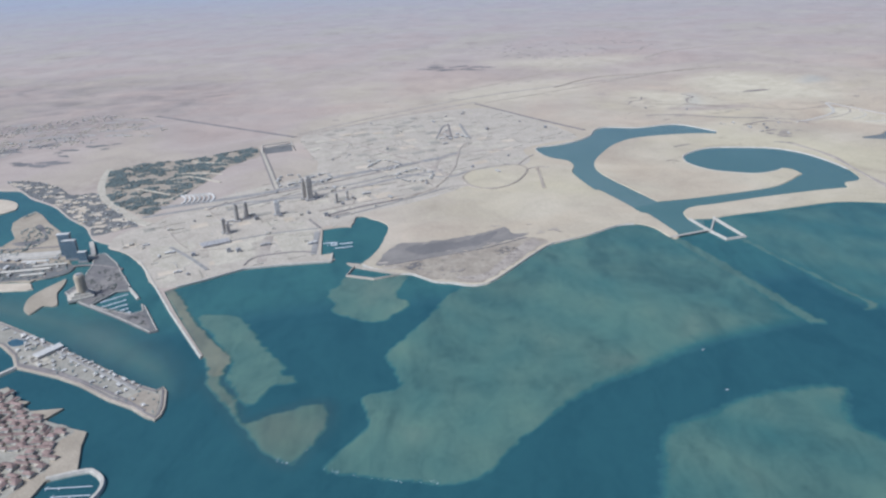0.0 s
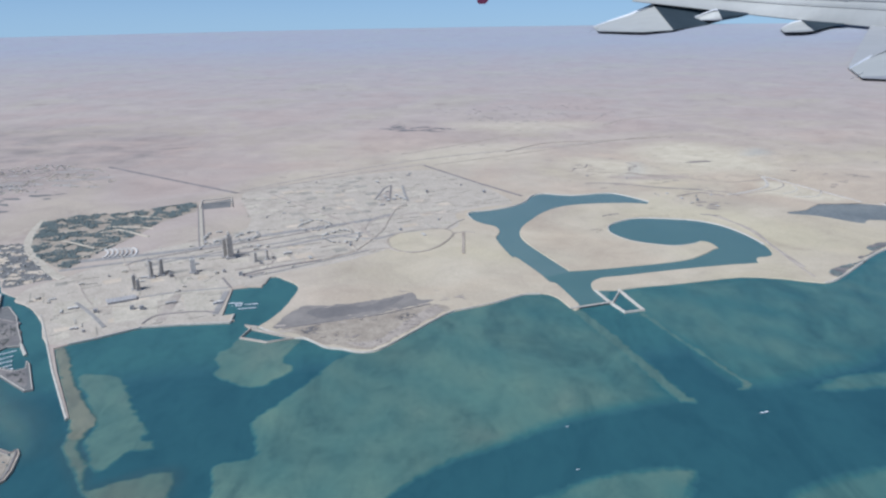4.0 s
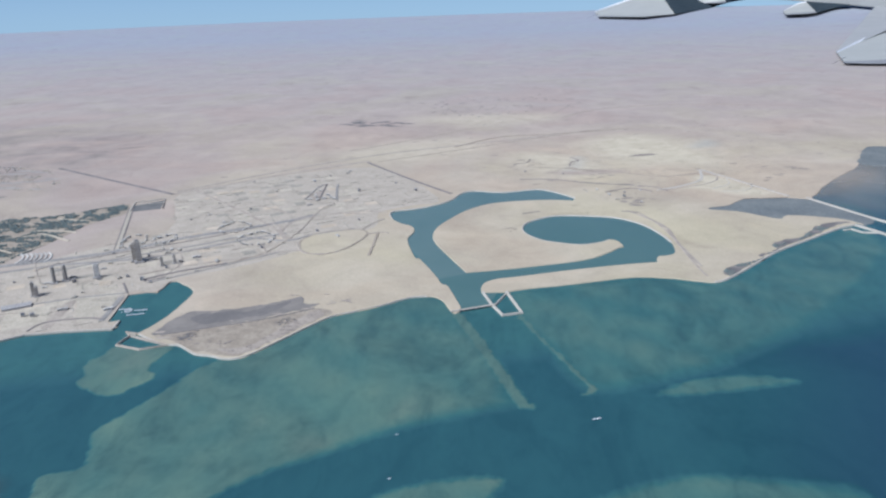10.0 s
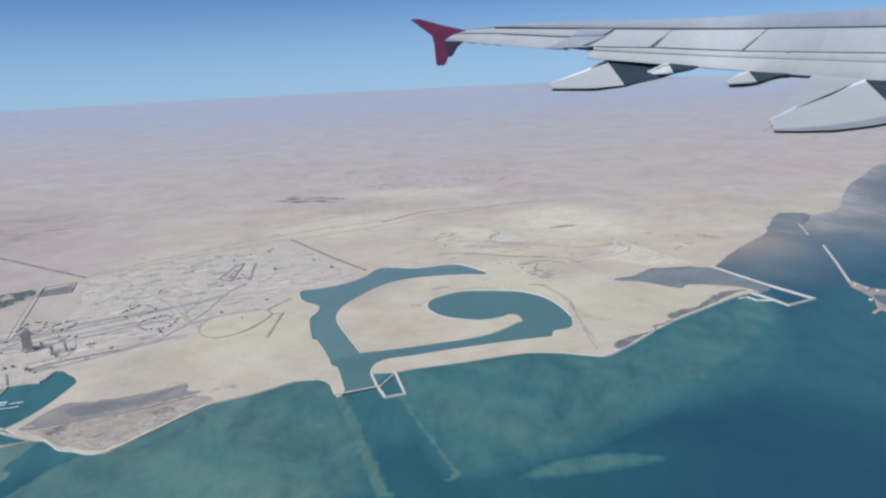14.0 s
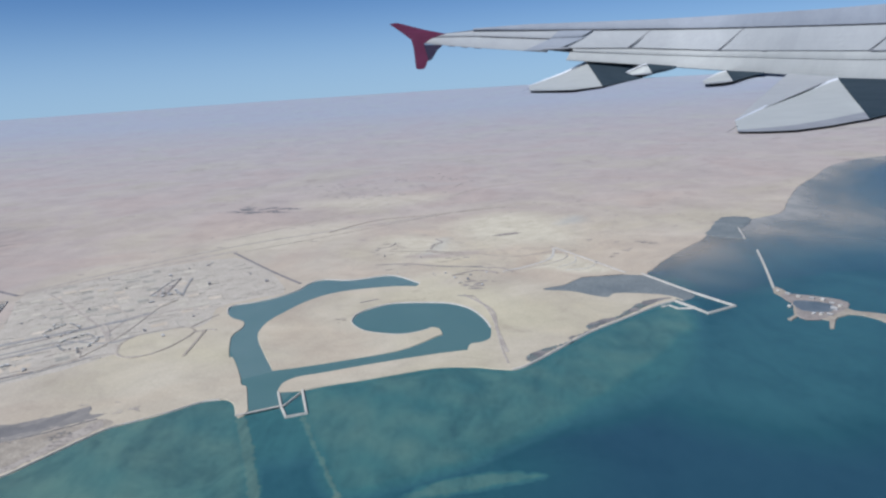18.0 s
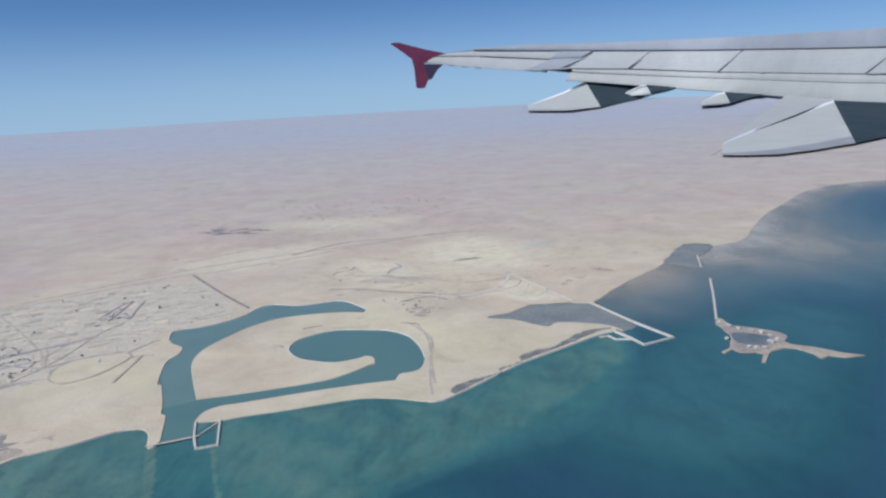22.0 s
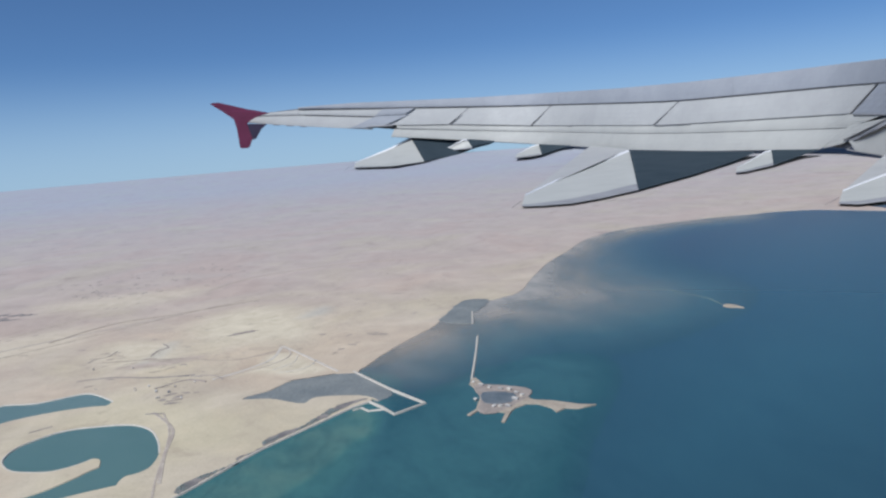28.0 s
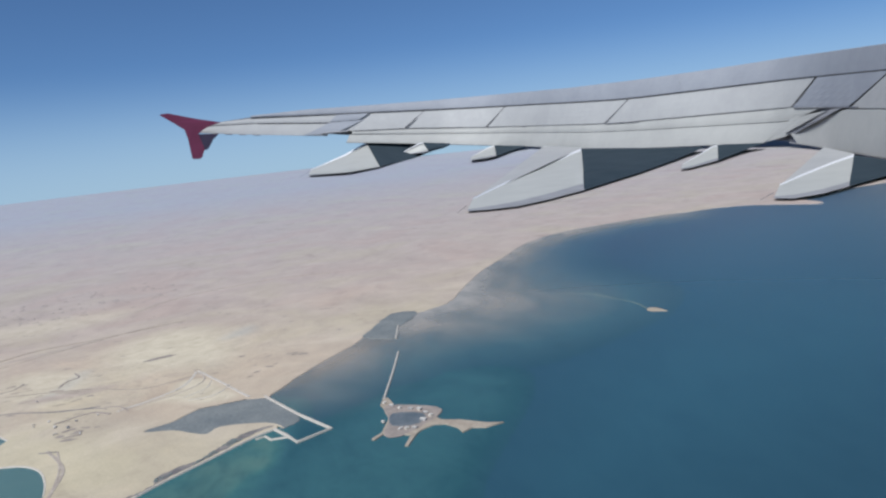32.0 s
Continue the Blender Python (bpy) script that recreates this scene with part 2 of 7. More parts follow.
BULGE_CORE = [(-24.3, 292.1), (-13.3, 297.4), (1.8, 298.3), (10.8, 304.8), (17.4, 307.5), (9.1, 294.8), (-5.8, 288.1), (-17.9, 285.0)]
FLAT_BLOT_A = [(-23.2, 271.9), (-19.9, 276.8), (-15.6, 275.2), (-16.2, 269.5), (-20.0, 268.2)]
FLAT_BLOT_B = [(16.1, 287.5), (22.6, 291.9), (25.7, 286.4), (20.3, 279.6), (16.7, 281.2)]
FLAT_BLOT_C = [(-5.8, 267.3), (-0.0, 268.9), (4.5, 266.2), (-0.1, 263.9)]
QUAY_PALE = [(-86.4, 312.9), (-70.1, 319.7), (-64.6, 296.7), (-78.2, 294.3)]
QUAY_GREY = [(-91.8, 312.1), (-87.4, 315.2), (-83.6, 284.9), (-87.5, 282.9)]
WEST_PALE_A = [(-142.6, 305.6), (-127.0, 312.0), (-113.5, 288.1), (-123.0, 278.4), (-132.8, 285.3)]
WEST_PALE_B = [(-114.7, 302.4), (-97.5, 310.7), (-89.2, 289.8), (-104.9, 282.3)]
BLOCK_GREY = [(-119.6, 307.0), (-108.1, 312.6), (-105.8, 308.2), (-116.6, 302.6)]
COMPOUND_A = [(-53.2, 424.4), (-46.5, 438.5), (-35.3, 428.9), (-39.6, 417.3), (-49.0, 416.5)]
COMPOUND_B = [(-35.3, 402.7), (-26.0, 415.1), (-15.0, 406.3), (-17.0, 393.2), (-28.2, 392.8)]
COMPOUND_C = [(-13.6, 488.7), (-10.0, 521.8), (-5.3, 531.9)]
COMPOUND_D = [(-103.3, 402.2), (-103.4, 413.5), (-95.9, 413.4), (-91.1, 402.5), (-94.0, 392.1), (-99.7, 393.0)]
COMPOUND_E = [(-86.5, 404.0), (-78.1, 414.1), (-74.3, 404.3), (-80.2, 396.5)]
COMPOUND_F = [(-129.2, 469.4), (-134.8, 491.5), (-117.0, 500.9), (-108.6, 474.5), (-114.1, 490.7), (-130.8, 484.6)]
WALLED = [(-132.9, 484.9), (-116.3, 497.5), (-110.2, 474.8), (-127.2, 469.1)]
DARK_LOT = [(-14.6, 435.6), (-11.2, 443.0), (-8.3, 439.8), (-10.0, 432.2)]
DRY_POND = [(-13.0, 497.0), (-5.8, 516.2), (-2.0, 486.7), (-7.7, 480.0)]
OLD_A = [(-338.1, 509.8), (-313.8, 526.5), (-292.4, 539.7), (-291.0, 532.4), (-307.9, 515.5), (-331.9, 499.4)]
OLD_B = [(-301.5, 471.0), (-295.9, 478.5), (-279.5, 477.1), (-260.9, 466.9), (-264.1, 462.0), (-288.4, 464.7)]
OLD_C = [(-294.1, 489.8), (-276.6, 511.4), (-250.5, 528.1), (-239.8, 517.6), (-259.5, 492.7), (-276.9, 479.5)]
F_BEACH = [(-114.2, 147.6), (-109.5, 150.0), (-111.8, 158.7), (-112.4, 163.1), (-107.6, 167.9), (-104.9, 165.7), (-98.9, 149.4), (-104.2, 148.2), (-107.8, 146.0)]
FORT_CORE = [(384.6, 399.5), (409.1, 381.5), (402.4, 366.9), (382.3, 355.3), (373.9, 360.2), (380.5, 378.0)]
F_TOWN = [(-161.7, 188.8), (-142.4, 190.0), (-137.0, 183.6), (-129.4, 178.5), (-122.0, 173.3), (-110.9, 168.1), (-112.7, 163.6), (-112.2, 158.8), (-110.2, 150.6), (-114.2, 147.6), (-115.1, 141.5), (-125.4, 133.4)]
BAY_MURK = [(341, 468), (357, 461), (395, 493), (428, 521), (472, 528), (519, 525), (553, 544), (577, 591), (582, 650), (600, 715), (642, 785), (690, 840), (750, 868), (826, 888), (930, 890), (900, 1060), (700, 980), (560, 860), (480, 740), (420, 690), (360, 620), (310, 560), (300, 500)]
CANAL_GREY = [(84.6, 332.7), (99.1, 340.1), (90.5, 369.4), (88.0, 408.1), (103.6, 441.4), (138.7, 467.0), (180.6, 471.2), (199.2, 501.3), (139.9, 514.2), (76.1, 492.5), (48.3, 451.6), (55.9, 401.7), (72.1, 367.2)]
SHORE_BROWN = [(-2.4, 260.4), (7.7, 261.5), (14.6, 270.8), (20.1, 282.0), (26.7, 291.4), (31.7, 296.8), (35.3, 291.7), (27.6, 281.2), (20.1, 270.2), (11.6, 258.9), (5.3, 255.9)]
DARK_FAR = [(-42.3, 817.2), (-16.2, 838.7), (24.6, 830.2), (39.6, 807.0), (18.8, 794.7), (-11.7, 792.9)]
FAR_VILLAGE = [(17.3, 947.0), (100.7, 1009.3), (211.5, 1028.9), (260.6, 933.4), (207.1, 844.2), (103.6, 817.5)]
OUTER_SHELF = [(258.9, 289.7), (287.0, 326.2), (368.4, 418.6), (439.4, 457.2), (468.7, 396.4), (406.9, 310.2), (369.0, 258.8), (316.8, 239.4)]
WET_FAR = [(333, 470), (345, 468), (366, 490), (392, 514), (415, 533), (420, 545), (402, 552), (372, 520), (350, 496)]
MUD_HALO = [(-38.6, 274.1), (-31.1, 300.8), (-13.5, 308.4), (10.0, 314.2), (24.9, 319.9), (38.7, 313.6), (47.9, 305.2), (34.0, 295.2), (13.5, 284.6), (-8.1, 277.9), (-26.7, 271.2)]
SCAR_ZONE = [(97.1, 607.9), (217.5, 609.5), (314.4, 562.6), (323.4, 482.4), (246.5, 469.8), (125.9, 507.9)]
BANK_WEST = [(91.0, 291.0), (104.8, 245.9), (112.6, 218.7), (116.5, 213.0), (120.6, 214.1), (116.9, 222.6), (110.0, 247.6), (96.7, 290.4)]
BANK_EAST = [(118.4, 288.5), (128.3, 259.5), (135.0, 239.4), (139.7, 226.7), (137.1, 221.1), (141.3, 221.5), (143.2, 226.5), (140.8, 230.4), (136.4, 245.5), (129.5, 264.2), (122.1, 288.2)]
MUD_BULGE = [(-35.3, 276.1), (-28.4, 297.1), (-15.9, 299.0), (-3.2, 301.6), (9.7, 307.0), (20.4, 312.9), (23.7, 305.3), (31.2, 304.4), (23.0, 297.8), (8.9, 290.2), (-8.2, 282.7), (-22.3, 277.7)]
MUD_POND = [(326.1, 401.1), (322.6, 409.2), (313.6, 416.2), (292.4, 423.1), (285.6, 416.1), (275.6, 424.4), (266.1, 433.8), (251.9, 439.5), (253.4, 444.5), (266.8, 449.0), (280.2, 462.2), (291.2, 462.1), (306.2, 463.3), (322.0, 456.6), (331.5, 428.6), (336.3, 409.8)]
MUD_PATCH = [(402.2, 553.1), (412.3, 572.5), (438.0, 610.8), (458.7, 602.5), (441.1, 573.9), (432.0, 564.6), (423.1, 534.7)]
FORT = [(381.4, 403.4), (385.6, 412.9), (387.9, 412.2), (388.4, 405.4), (388.6, 395.9), (394.4, 390.9), (402.6, 385.2), (408.0, 381.5), (407.3, 374.9), (404.2, 369.3), (405.7, 363.3), (414.4, 357.8), (425.2, 346.6), (432.8, 342.5), (422.7, 341.5), (416.5, 345.1), (410.3, 342.1), (410.2, 348.8), (405.9, 357.0), (400.5, 359.6), (392.9, 356.8), (389.4, 353.6), (381.5, 341.4), (379.9, 341.9), (386.0, 353.0), (381.8, 356.8), (376.9, 360.9), (373.5, 362.0), (367.7, 357.0), (366.8, 359.0), (373.2, 363.9), (377.4, 373.2), (381.5, 381.3), (382.7, 390.7)]
FORT_POOL = [(384.3, 386.1), (399.5, 377.0), (393.8, 365.0), (380.3, 369.5)]
ISLET = [(610.3, 483.0), (616.8, 483.8), (620.6, 478.2), (621.5, 468.7), (620.8, 460.7), (617.2, 466.0), (610.1, 470.1), (607.6, 476.6)]
GROVE = [(-211.3, 415.3), (-219.9, 440.5), (-205.7, 457.6), (-177.4, 462.4), (-155.3, 477.0), (-138.2, 489.0), (-130.1, 465.3), (-137.4, 452.8), (-144.6, 439.6), (-146.8, 422.7), (-150.1, 400.5), (-155.7, 378.8), (-160.2, 353.6), (-168.8, 356.5), (-188.2, 373.7), (-201.1, 392.3)]
DISTRICT = [(-163.7, 310.7), (-151.3, 301.2), (-138.0, 285.9), (-119.5, 261.0), (-91.9, 279.2), (-55.5, 283.1), (-61.6, 290.5), (-66.1, 323.0), (-52.8, 325.1), (-48.3, 341.4), (-14.7, 360.7), (30.3, 405.9), (44.0, 424.0), (43.0, 452.0), (62.0, 466.0), (80.0, 484.0), (21.7, 586.3), (-86.8, 538.4), (-111.1, 508.0), (-85.0, 424.8), (-123.1, 386.1), (-143.2, 360.2), (-155.1, 338.0), (-164.4, 328.2)]
OLD_TOWN = [(-317.8, 462.9), (-319.6, 506.5), (-290.3, 513.9), (-263.7, 528.9), (-234.1, 540.8), (-226.3, 567.5), (-269.4, 619.3), (-324.6, 631.7), (-382.0, 599.9), (-393.8, 572.4)]
WORKS = [(129.7, 537.2), (148.0, 562.1), (178.2, 547.5), (200.2, 517.3), (219.0, 506.1), (224.8, 474.5), (205.2, 449.8), (190.9, 451.8), (181.7, 466.5), (171.9, 482.2), (153.9, 508.0)]
MUD_SHORE = [(223.2, 332.9), (228.2, 338.5), (238.2, 343.7), (249.9, 349.0), (249.0, 354.9), (261.5, 361.3), (261.6, 370.3), (274.1, 379.2), (282.6, 381.1), (291.7, 392.1), (307.2, 406.2), (320.7, 406.7), (309.7, 400.4), (287.8, 382.5), (262.4, 363.9), (245.0, 347.0), (232.5, 334.2), (224.8, 326.9)]
BAY_FLAT = [(346, 484), (370, 500), (408, 528), (450, 560), (497, 572), (535, 600), (556, 650), (580, 705), (622, 765), (662, 812), (705, 850), (780, 882), (880, 896), (900, 1060), (700, 980), (560, 860), (480, 740), (420, 690), (360, 620), (310, 560), (300, 500)]
BROWN_FLAT = [(-33.3, 273.0), (-27.0, 276.4), (-13.0, 281.4), (8.9, 288.3), (29.4, 299.1), (37.6, 294.8), (33.0, 286.8), (19.5, 269.1), (12.0, 258.9), (6.3, 254.3), (-3.5, 257.3), (-12.5, 260.3), (-21.8, 267.8)]
SCAR_A = [(191.3, 468.0), (209.9, 476.7), (225.1, 475.9), (238.3, 458.5), (221.3, 456.9), (205.0, 448.6), (193.5, 456.7)]
SCAR_C = [(117.0, 411.6), (123.0, 416.3), (129.7, 409.0), (124.6, 402.2), (118.7, 405.0)]
SCAR_D = [(-35.5, 818.9), (-7.0, 824.9), (42.4, 807.5), (44.9, 786.1), (4.7, 785.6), (-21.7, 793.5)]
SCAR_E = [(136.7, 593.6), (152.8, 600.0), (164.4, 578.5), (148.6, 572.5)]
SCAR_F = [(163.1, 557.8), (186.9, 565.4), (217.0, 551.4), (206.3, 527.6), (178.1, 534.5)]
SCAR_G = [(343.9, 547.7), (355.0, 547.1), (355.4, 538.1), (344.5, 538.6)]
SUBURB = [(-279.5, 429.2), (-260.2, 426.3), (-239.9, 414.0), (-222.2, 395.3), (-209.6, 396.6), (-199.5, 385.0), (-162.4, 340.5), (-164.5, 335.2), (-177.4, 326.0), (-186.0, 338.7), (-204.6, 356.0), (-219.8, 374.3), (-233.7, 385.8), (-246.5, 395.7), (-260.9, 411.6)]
HW_FAR = [(-256.0, 616.3), (-178.7, 559.5), (-116.3, 514.0)]
HW_MID = [(-115.8, 520.9), (-60.2, 573.1), (10.8, 628.4), (83.9, 664.2), (153.7, 691.7), (194.2, 713.3)]
HW_WALL = [(17.1, 604.9), (58.2, 539.6), (89.3, 494.2)]
HW_LEFT = [(-116.3, 514.0), (-86.6, 536.5), (-46.2, 569.2), (18.0, 610.7)]
AVENUE = [(-132.6, 480.3), (-101.5, 388.0)]
MAIN_RD = [(-167.9, 361.7), (-126.2, 374.6), (-97.9, 387.5), (-68.9, 408.0), (-36.7, 424.2), (-16.4, 435.9), (1.4, 448.9)]
MAIN_RD2 = [(-163.2, 349.7), (-123.4, 364.8), (-76.5, 374.3), (-35.1, 399.3), (-9.2, 412.4)]
QUAY_RD = [(-67.1, 317.8), (-64.2, 290.2)]
GROVE_RD = [(-222.9, 447.3), (-215.9, 421.8), (-206.0, 398.2), (-193.3, 378.2), (-164.5, 345.7), (-155.1, 338.0)]
FORT_CAUSE = [(416.3, 498.9), (401.7, 456.6), (385.0, 410.9)]
POND_BW = [(320.2, 460.6), (335.8, 417.3), (350.0, 385.1), (331.0, 376.5), (326.5, 389.8), (321.5, 401.1)]
POND_BW2 = [(310.6, 392.8), (315.8, 394.3), (318.5, 387.7), (327.5, 386.6)]
PATCH_BW = [(433.7, 569.4), (422.8, 533.1)]
MOUTH_BRIDGE = [(90.9, 292.1), (111.0, 299.0)]
BASIN_E = [(105.8, 313.9), (109.5, 299.2), (113.6, 287.8), (122.1, 289.9), (118.5, 306.3), (116.8, 314.2)]
BASIN_E2 = [(111.0, 299.6), (116.3, 311.6)]
TRI_BW = [(-42.4, 276.9), (-48.1, 278.7), (-44.6, 275.4), (-46.6, 266.5), (-35.1, 262.1), (-24.9, 265.4), (-36.0, 271.0), (-44.6, 275.4)]
C_BW1 = [(-134.0, 262.9), (-126.6, 253.0)]
G_BW = [(-108.4, 147.7), (-99.4, 150.5), (-95.9, 149.2), (-93.2, 146.5), (-92.2, 142.7), (-93.1, 138.4)]
E_BW = [(-147.9, 203.9), (-154.5, 194.6)]
ISLET_BAR = [(611.2, 484.4), (614.2, 507.3), (608.6, 532.5), (601.6, 558.0), (580.5, 580.9)]
OVAL = [(3.4, 397.4), (10.0, 409.0), (23.8, 415.3), (35.3, 414.7), (40.4, 406.3), (35.0, 388.0), (27.5, 377.0), (17.5, 371.6), (7.6, 378.4), (4.4, 388.0)]
TRACK_RD = [(-19.3, 430.2), (-12.5, 415.5), (-5.8, 402.2), (3.4, 402.5)]
RD_A = [(-11.5, 441.3), (8.4, 448.3), (21.5, 455.3), (47.9, 451.9)]
RD_B = [(-13.1, 413.6), (-9.8, 435.2), (11.5, 450.4), (33.6, 450.0)]
RD_C = [(-101.5, 522.0), (-58.6, 472.5), (-20.8, 425.3), (-5.6, 397.5)]
PL_RD = [(200.7, 441.5), (214.5, 408.5), (213.9, 375.8), (215.3, 341.0)]
BANK_RD = [(278.0, 545.8), (270.2, 516.9), (253.8, 501.1), (231.1, 488.8)]
WASH_A = [(25.6, 606.5), (87.2, 642.9), (173.9, 697.1), (258.6, 744.2)]
WASH_B = [(140.2, 530.5), (163.5, 528.1), (192.0, 512.7), (219.1, 506.2)]
WASH_D = [(210.7, 813.0), (260.9, 865.2), (357.7, 883.9), (425.1, 865.0)]
WASH_E = [(185.5, 516.3), (214.8, 505.1), (223.8, 498.9)]
WASH_F = [(196.5, 440.8), (206.6, 437.0)]
WASH_G = [(134.9, 440.4), (145.9, 445.1)]
WASH_H = [(-5.6, 657.9), (37.3, 692.4), (112.6, 761.2)]
WASH_I = [(206.6, 437.0), (213.4, 401.8), (213.2, 346.4), (214.0, 327.3)]
WASH_J = [(148.5, 571.9), (205.2, 552.5), (244.1, 527.7), (281.4, 539.8)]
BL_A = [(-120.7, 355.4), (-100.1, 369.0), (-77.9, 382.5), (-54.1, 394.6), (-35.5, 406.1), (-5.8, 398.0), (7.4, 407.3), (31.3, 417.7)]
BL_B = [(-124.0, 366.7), (-102.6, 380.1), (-67.7, 400.0), (-46.1, 413.6), (-23.2, 430.7)]
BL_C = [(-62.3, 335.8), (-48.7, 344.8), (-20.8, 365.3), (-4.3, 378.6)]
BL_D = [(-23.3, 433.2), (-15.4, 423.1), (-5.8, 398.0)]
BL_E = [(1.2, 393.6), (8.1, 376.8), (18.6, 373.2), (27.9, 375.8)]
BL_F = [(-132.8, 305.8), (-119.0, 291.8), (-107.1, 277.9)]
BL_G = [(-145.5, 333.6), (-132.0, 312.6), (-124.1, 303.5)]
BL_H = [(-107.8, 309.8), (-91.1, 317.1), (-67.9, 322.4)]
BL_I = [(-92.4, 281.0), (-89.2, 289.8), (-73.1, 293.7), (-63.8, 292.1)]
BL_J = [(-74.3, 335.8), (-66.2, 322.2)]
BL_K = [(-71.4, 347.0), (-50.2, 359.2), (-14.9, 372.2)]
BL_L = [(-64.8, 337.8), (-55.3, 343.2)]
BL_M = [(-61.5, 463.1), (-39.9, 473.8), (-13.1, 451.5), (1.4, 451.7)]
BL_N = [(-66.1, 387.9), (-55.6, 366.5), (-56.9, 346.8)]
BL_O = [(-144.8, 379.2), (-128.3, 352.9), (-118.1, 338.1)]
BL_P = [(-131.6, 356.8), (-124.5, 368.6)]
BL_Q = [(-14.9, 370.2), (-2.5, 411.3), (2.3, 460.1), (9.4, 476.7)]
BL_R = [(-134.8, 290.4), (-122.5, 298.6), (-105.4, 301.3)]
BL_S = [(-76.5, 374.3), (-53.1, 386.0), (-34.5, 391.6)]
BL_T = [(-34.0, 383.1), (-18.5, 389.1), (-11.9, 373.8)]
GROVE_A = [(-174.1, 429.4), (-159.4, 429.5), (-143.1, 424.5)]
GROVE_B = [(-171.5, 455.9), (-147.4, 449.1)]
GROVE_C = [(-194.2, 391.3), (-186.5, 400.6), (-161.6, 386.6)]
GROVE_D = [(-172.6, 417.4), (-164.2, 423.1), (-139.6, 407.7)]
GROVE_E = [(-151.8, 400.8), (-156.6, 385.8), (-161.9, 370.1)]
B_LINE_A = [(-218.4, 299.5), (-197.4, 299.1), (-178.1, 300.9)]
B_LINE_B = [(-196.6, 295.9), (-184.1, 296.4)]
B_LINE_C = [(-225.3, 310.8), (-199.1, 312.0), (-185.8, 313.3)]
C_WALL = [(-169.6, 288.6), (-160.4, 288.9), (-145.5, 283.1)]
E_LANE = [(-158.0, 223.7), (-150.3, 220.7), (-135.5, 211.1), (-116.1, 197.8), (-101.1, 187.8)]
E_ROAD_S = [(-147.9, 205.6), (-131.6, 199.6), (-116.7, 191.3), (-103.5, 183.1), (-93.9, 176.1)]
FL_ROAD = [(-31.6, 274.5), (-12.9, 280.8), (8.9, 288.3), (29.4, 299.1)]
HAUL_D = [(91.0, 661.0), (133.3, 703.7), (188.5, 712.4), (263.3, 731.0)]
RIDGE_B = [(195.5, 487.4), (214.4, 496.1), (227.1, 486.2)]
SURF_A = [(-37.0, 148.2), (-32.7, 146.2), (-18.3, 142.9), (-7.1, 141.3)]
SURF_B = [(-50.6, 152.9), (-47.3, 150.9), (-44.9, 151.7), (-42.5, 157.1)]
GLASS_A = (-177.9, 301.5, 5.2, 2.0, 10.6)
GLASS_B = (-173.7, 297.2, 5.4, 2.0, 9.0)
GLASS_C = (-167.3, 294.0, 3.6, 2.0, 4.6)

# ---------------------------------------------------------------- materials
def material(name):
    m = bpy.data.materials.new(name)
    m.use_nodes = True
    return m, m.node_tree.nodes, m.node_tree.links, m.node_tree.nodes["Principled BSDF"]


def ramp(n, stops):
    r = n.new("ShaderNodeValToRGB")
    while len(r.color_ramp.elements) < len(stops):
        r.color_ramp.elements.new(0.5)
    for e, (p, c) in zip(r.color_ramp.elements, stops):
        e.position, e.color = p, (*c, 1)
    return r


def grain(n, l, scale, detail=6, rough=0.6, stretch=(1, 1, 1), distort=0.0):
    g = n.new("ShaderNodeNewGeometry")
    mp = n.new("ShaderNodeMapping")
    mp.inputs["Scale"].default_value = stretch
    t = n.new("ShaderNodeTexNoise")
    t.inputs["Scale"].default_value, t.inputs["Detail"].default_value = scale, detail
    t.inputs["Roughness"].default_value, t.inputs["Distortion"].default_value = rough, distort
    l.new(g.outputs["Position"], mp.inputs[0])
    l.new(mp.outputs[0], t.inputs["Vector"])
    return t


def blend(n, l, kind, a, b, fac=1.0):
    x = n.new("ShaderNodeMix")
    x.data_type, x.blend_type, x.clamp_result = "RGBA", kind, False
    for socket, value in ((x.inputs[0], fac), (x.inputs[6], a), (x.inputs[7], b)):
        if isinstance(value, bpy.types.NodeSocket):
            l.new(value, socket)
        else:
            socket.default_value = value if not isinstance(value, tuple) else (*value, 1)
    return x.outputs[2]


def surface(name, dark, light, scale=0.5, fine=6.0, rough=0.8, metal=0.0, bump=0.2, spread=(0.35, 0.65), vary=0.0, speck=0.2):
    """A worn surface: two colours by broad noise, fine grain, relief."""
    m, n, l, p = material(name)
    a = grain(n, l, scale)
    r = ramp(n, [(spread[0], dark), (spread[1], light)])
    l.new(a.outputs[0], r.inputs[0])
    f = grain(n, l, fine, 3)
    r2 = ramp(n, [(0.3, (1 - speck,) * 3), (0.7, (1 + speck * 0.6,) * 3)])
    l.new(f.outputs[0], r2.inputs[0])
    c = blend(n, l, "MULTIPLY", r.outputs[0], r2.outputs[0])
    if vary:
        o = n.new("ShaderNodeObjectInfo")
        r3 = ramp(n, [(0, (1 - vary,) * 3), (1, (1 + vary,) * 3)])
        l.new(o.outputs["Random"], r3.inputs[0])
        c = blend(n, l, "MULTIPLY", c, r3.outputs[0])
    l.new(c, p.inputs["Base Color"])
    p.inputs["Roughness"].default_value, p.inputs["Metallic"].default_value = rough, metal
    if bump:
        b = n.new("ShaderNodeBump")
        b.inputs["Strength"].default_value, b.inputs["Distance"].default_value = bump, 0.1
        l.new(f.outputs[0], b.inputs["Height"])
        l.new(b.outputs[0], p.inputs["Normal"])
    return m


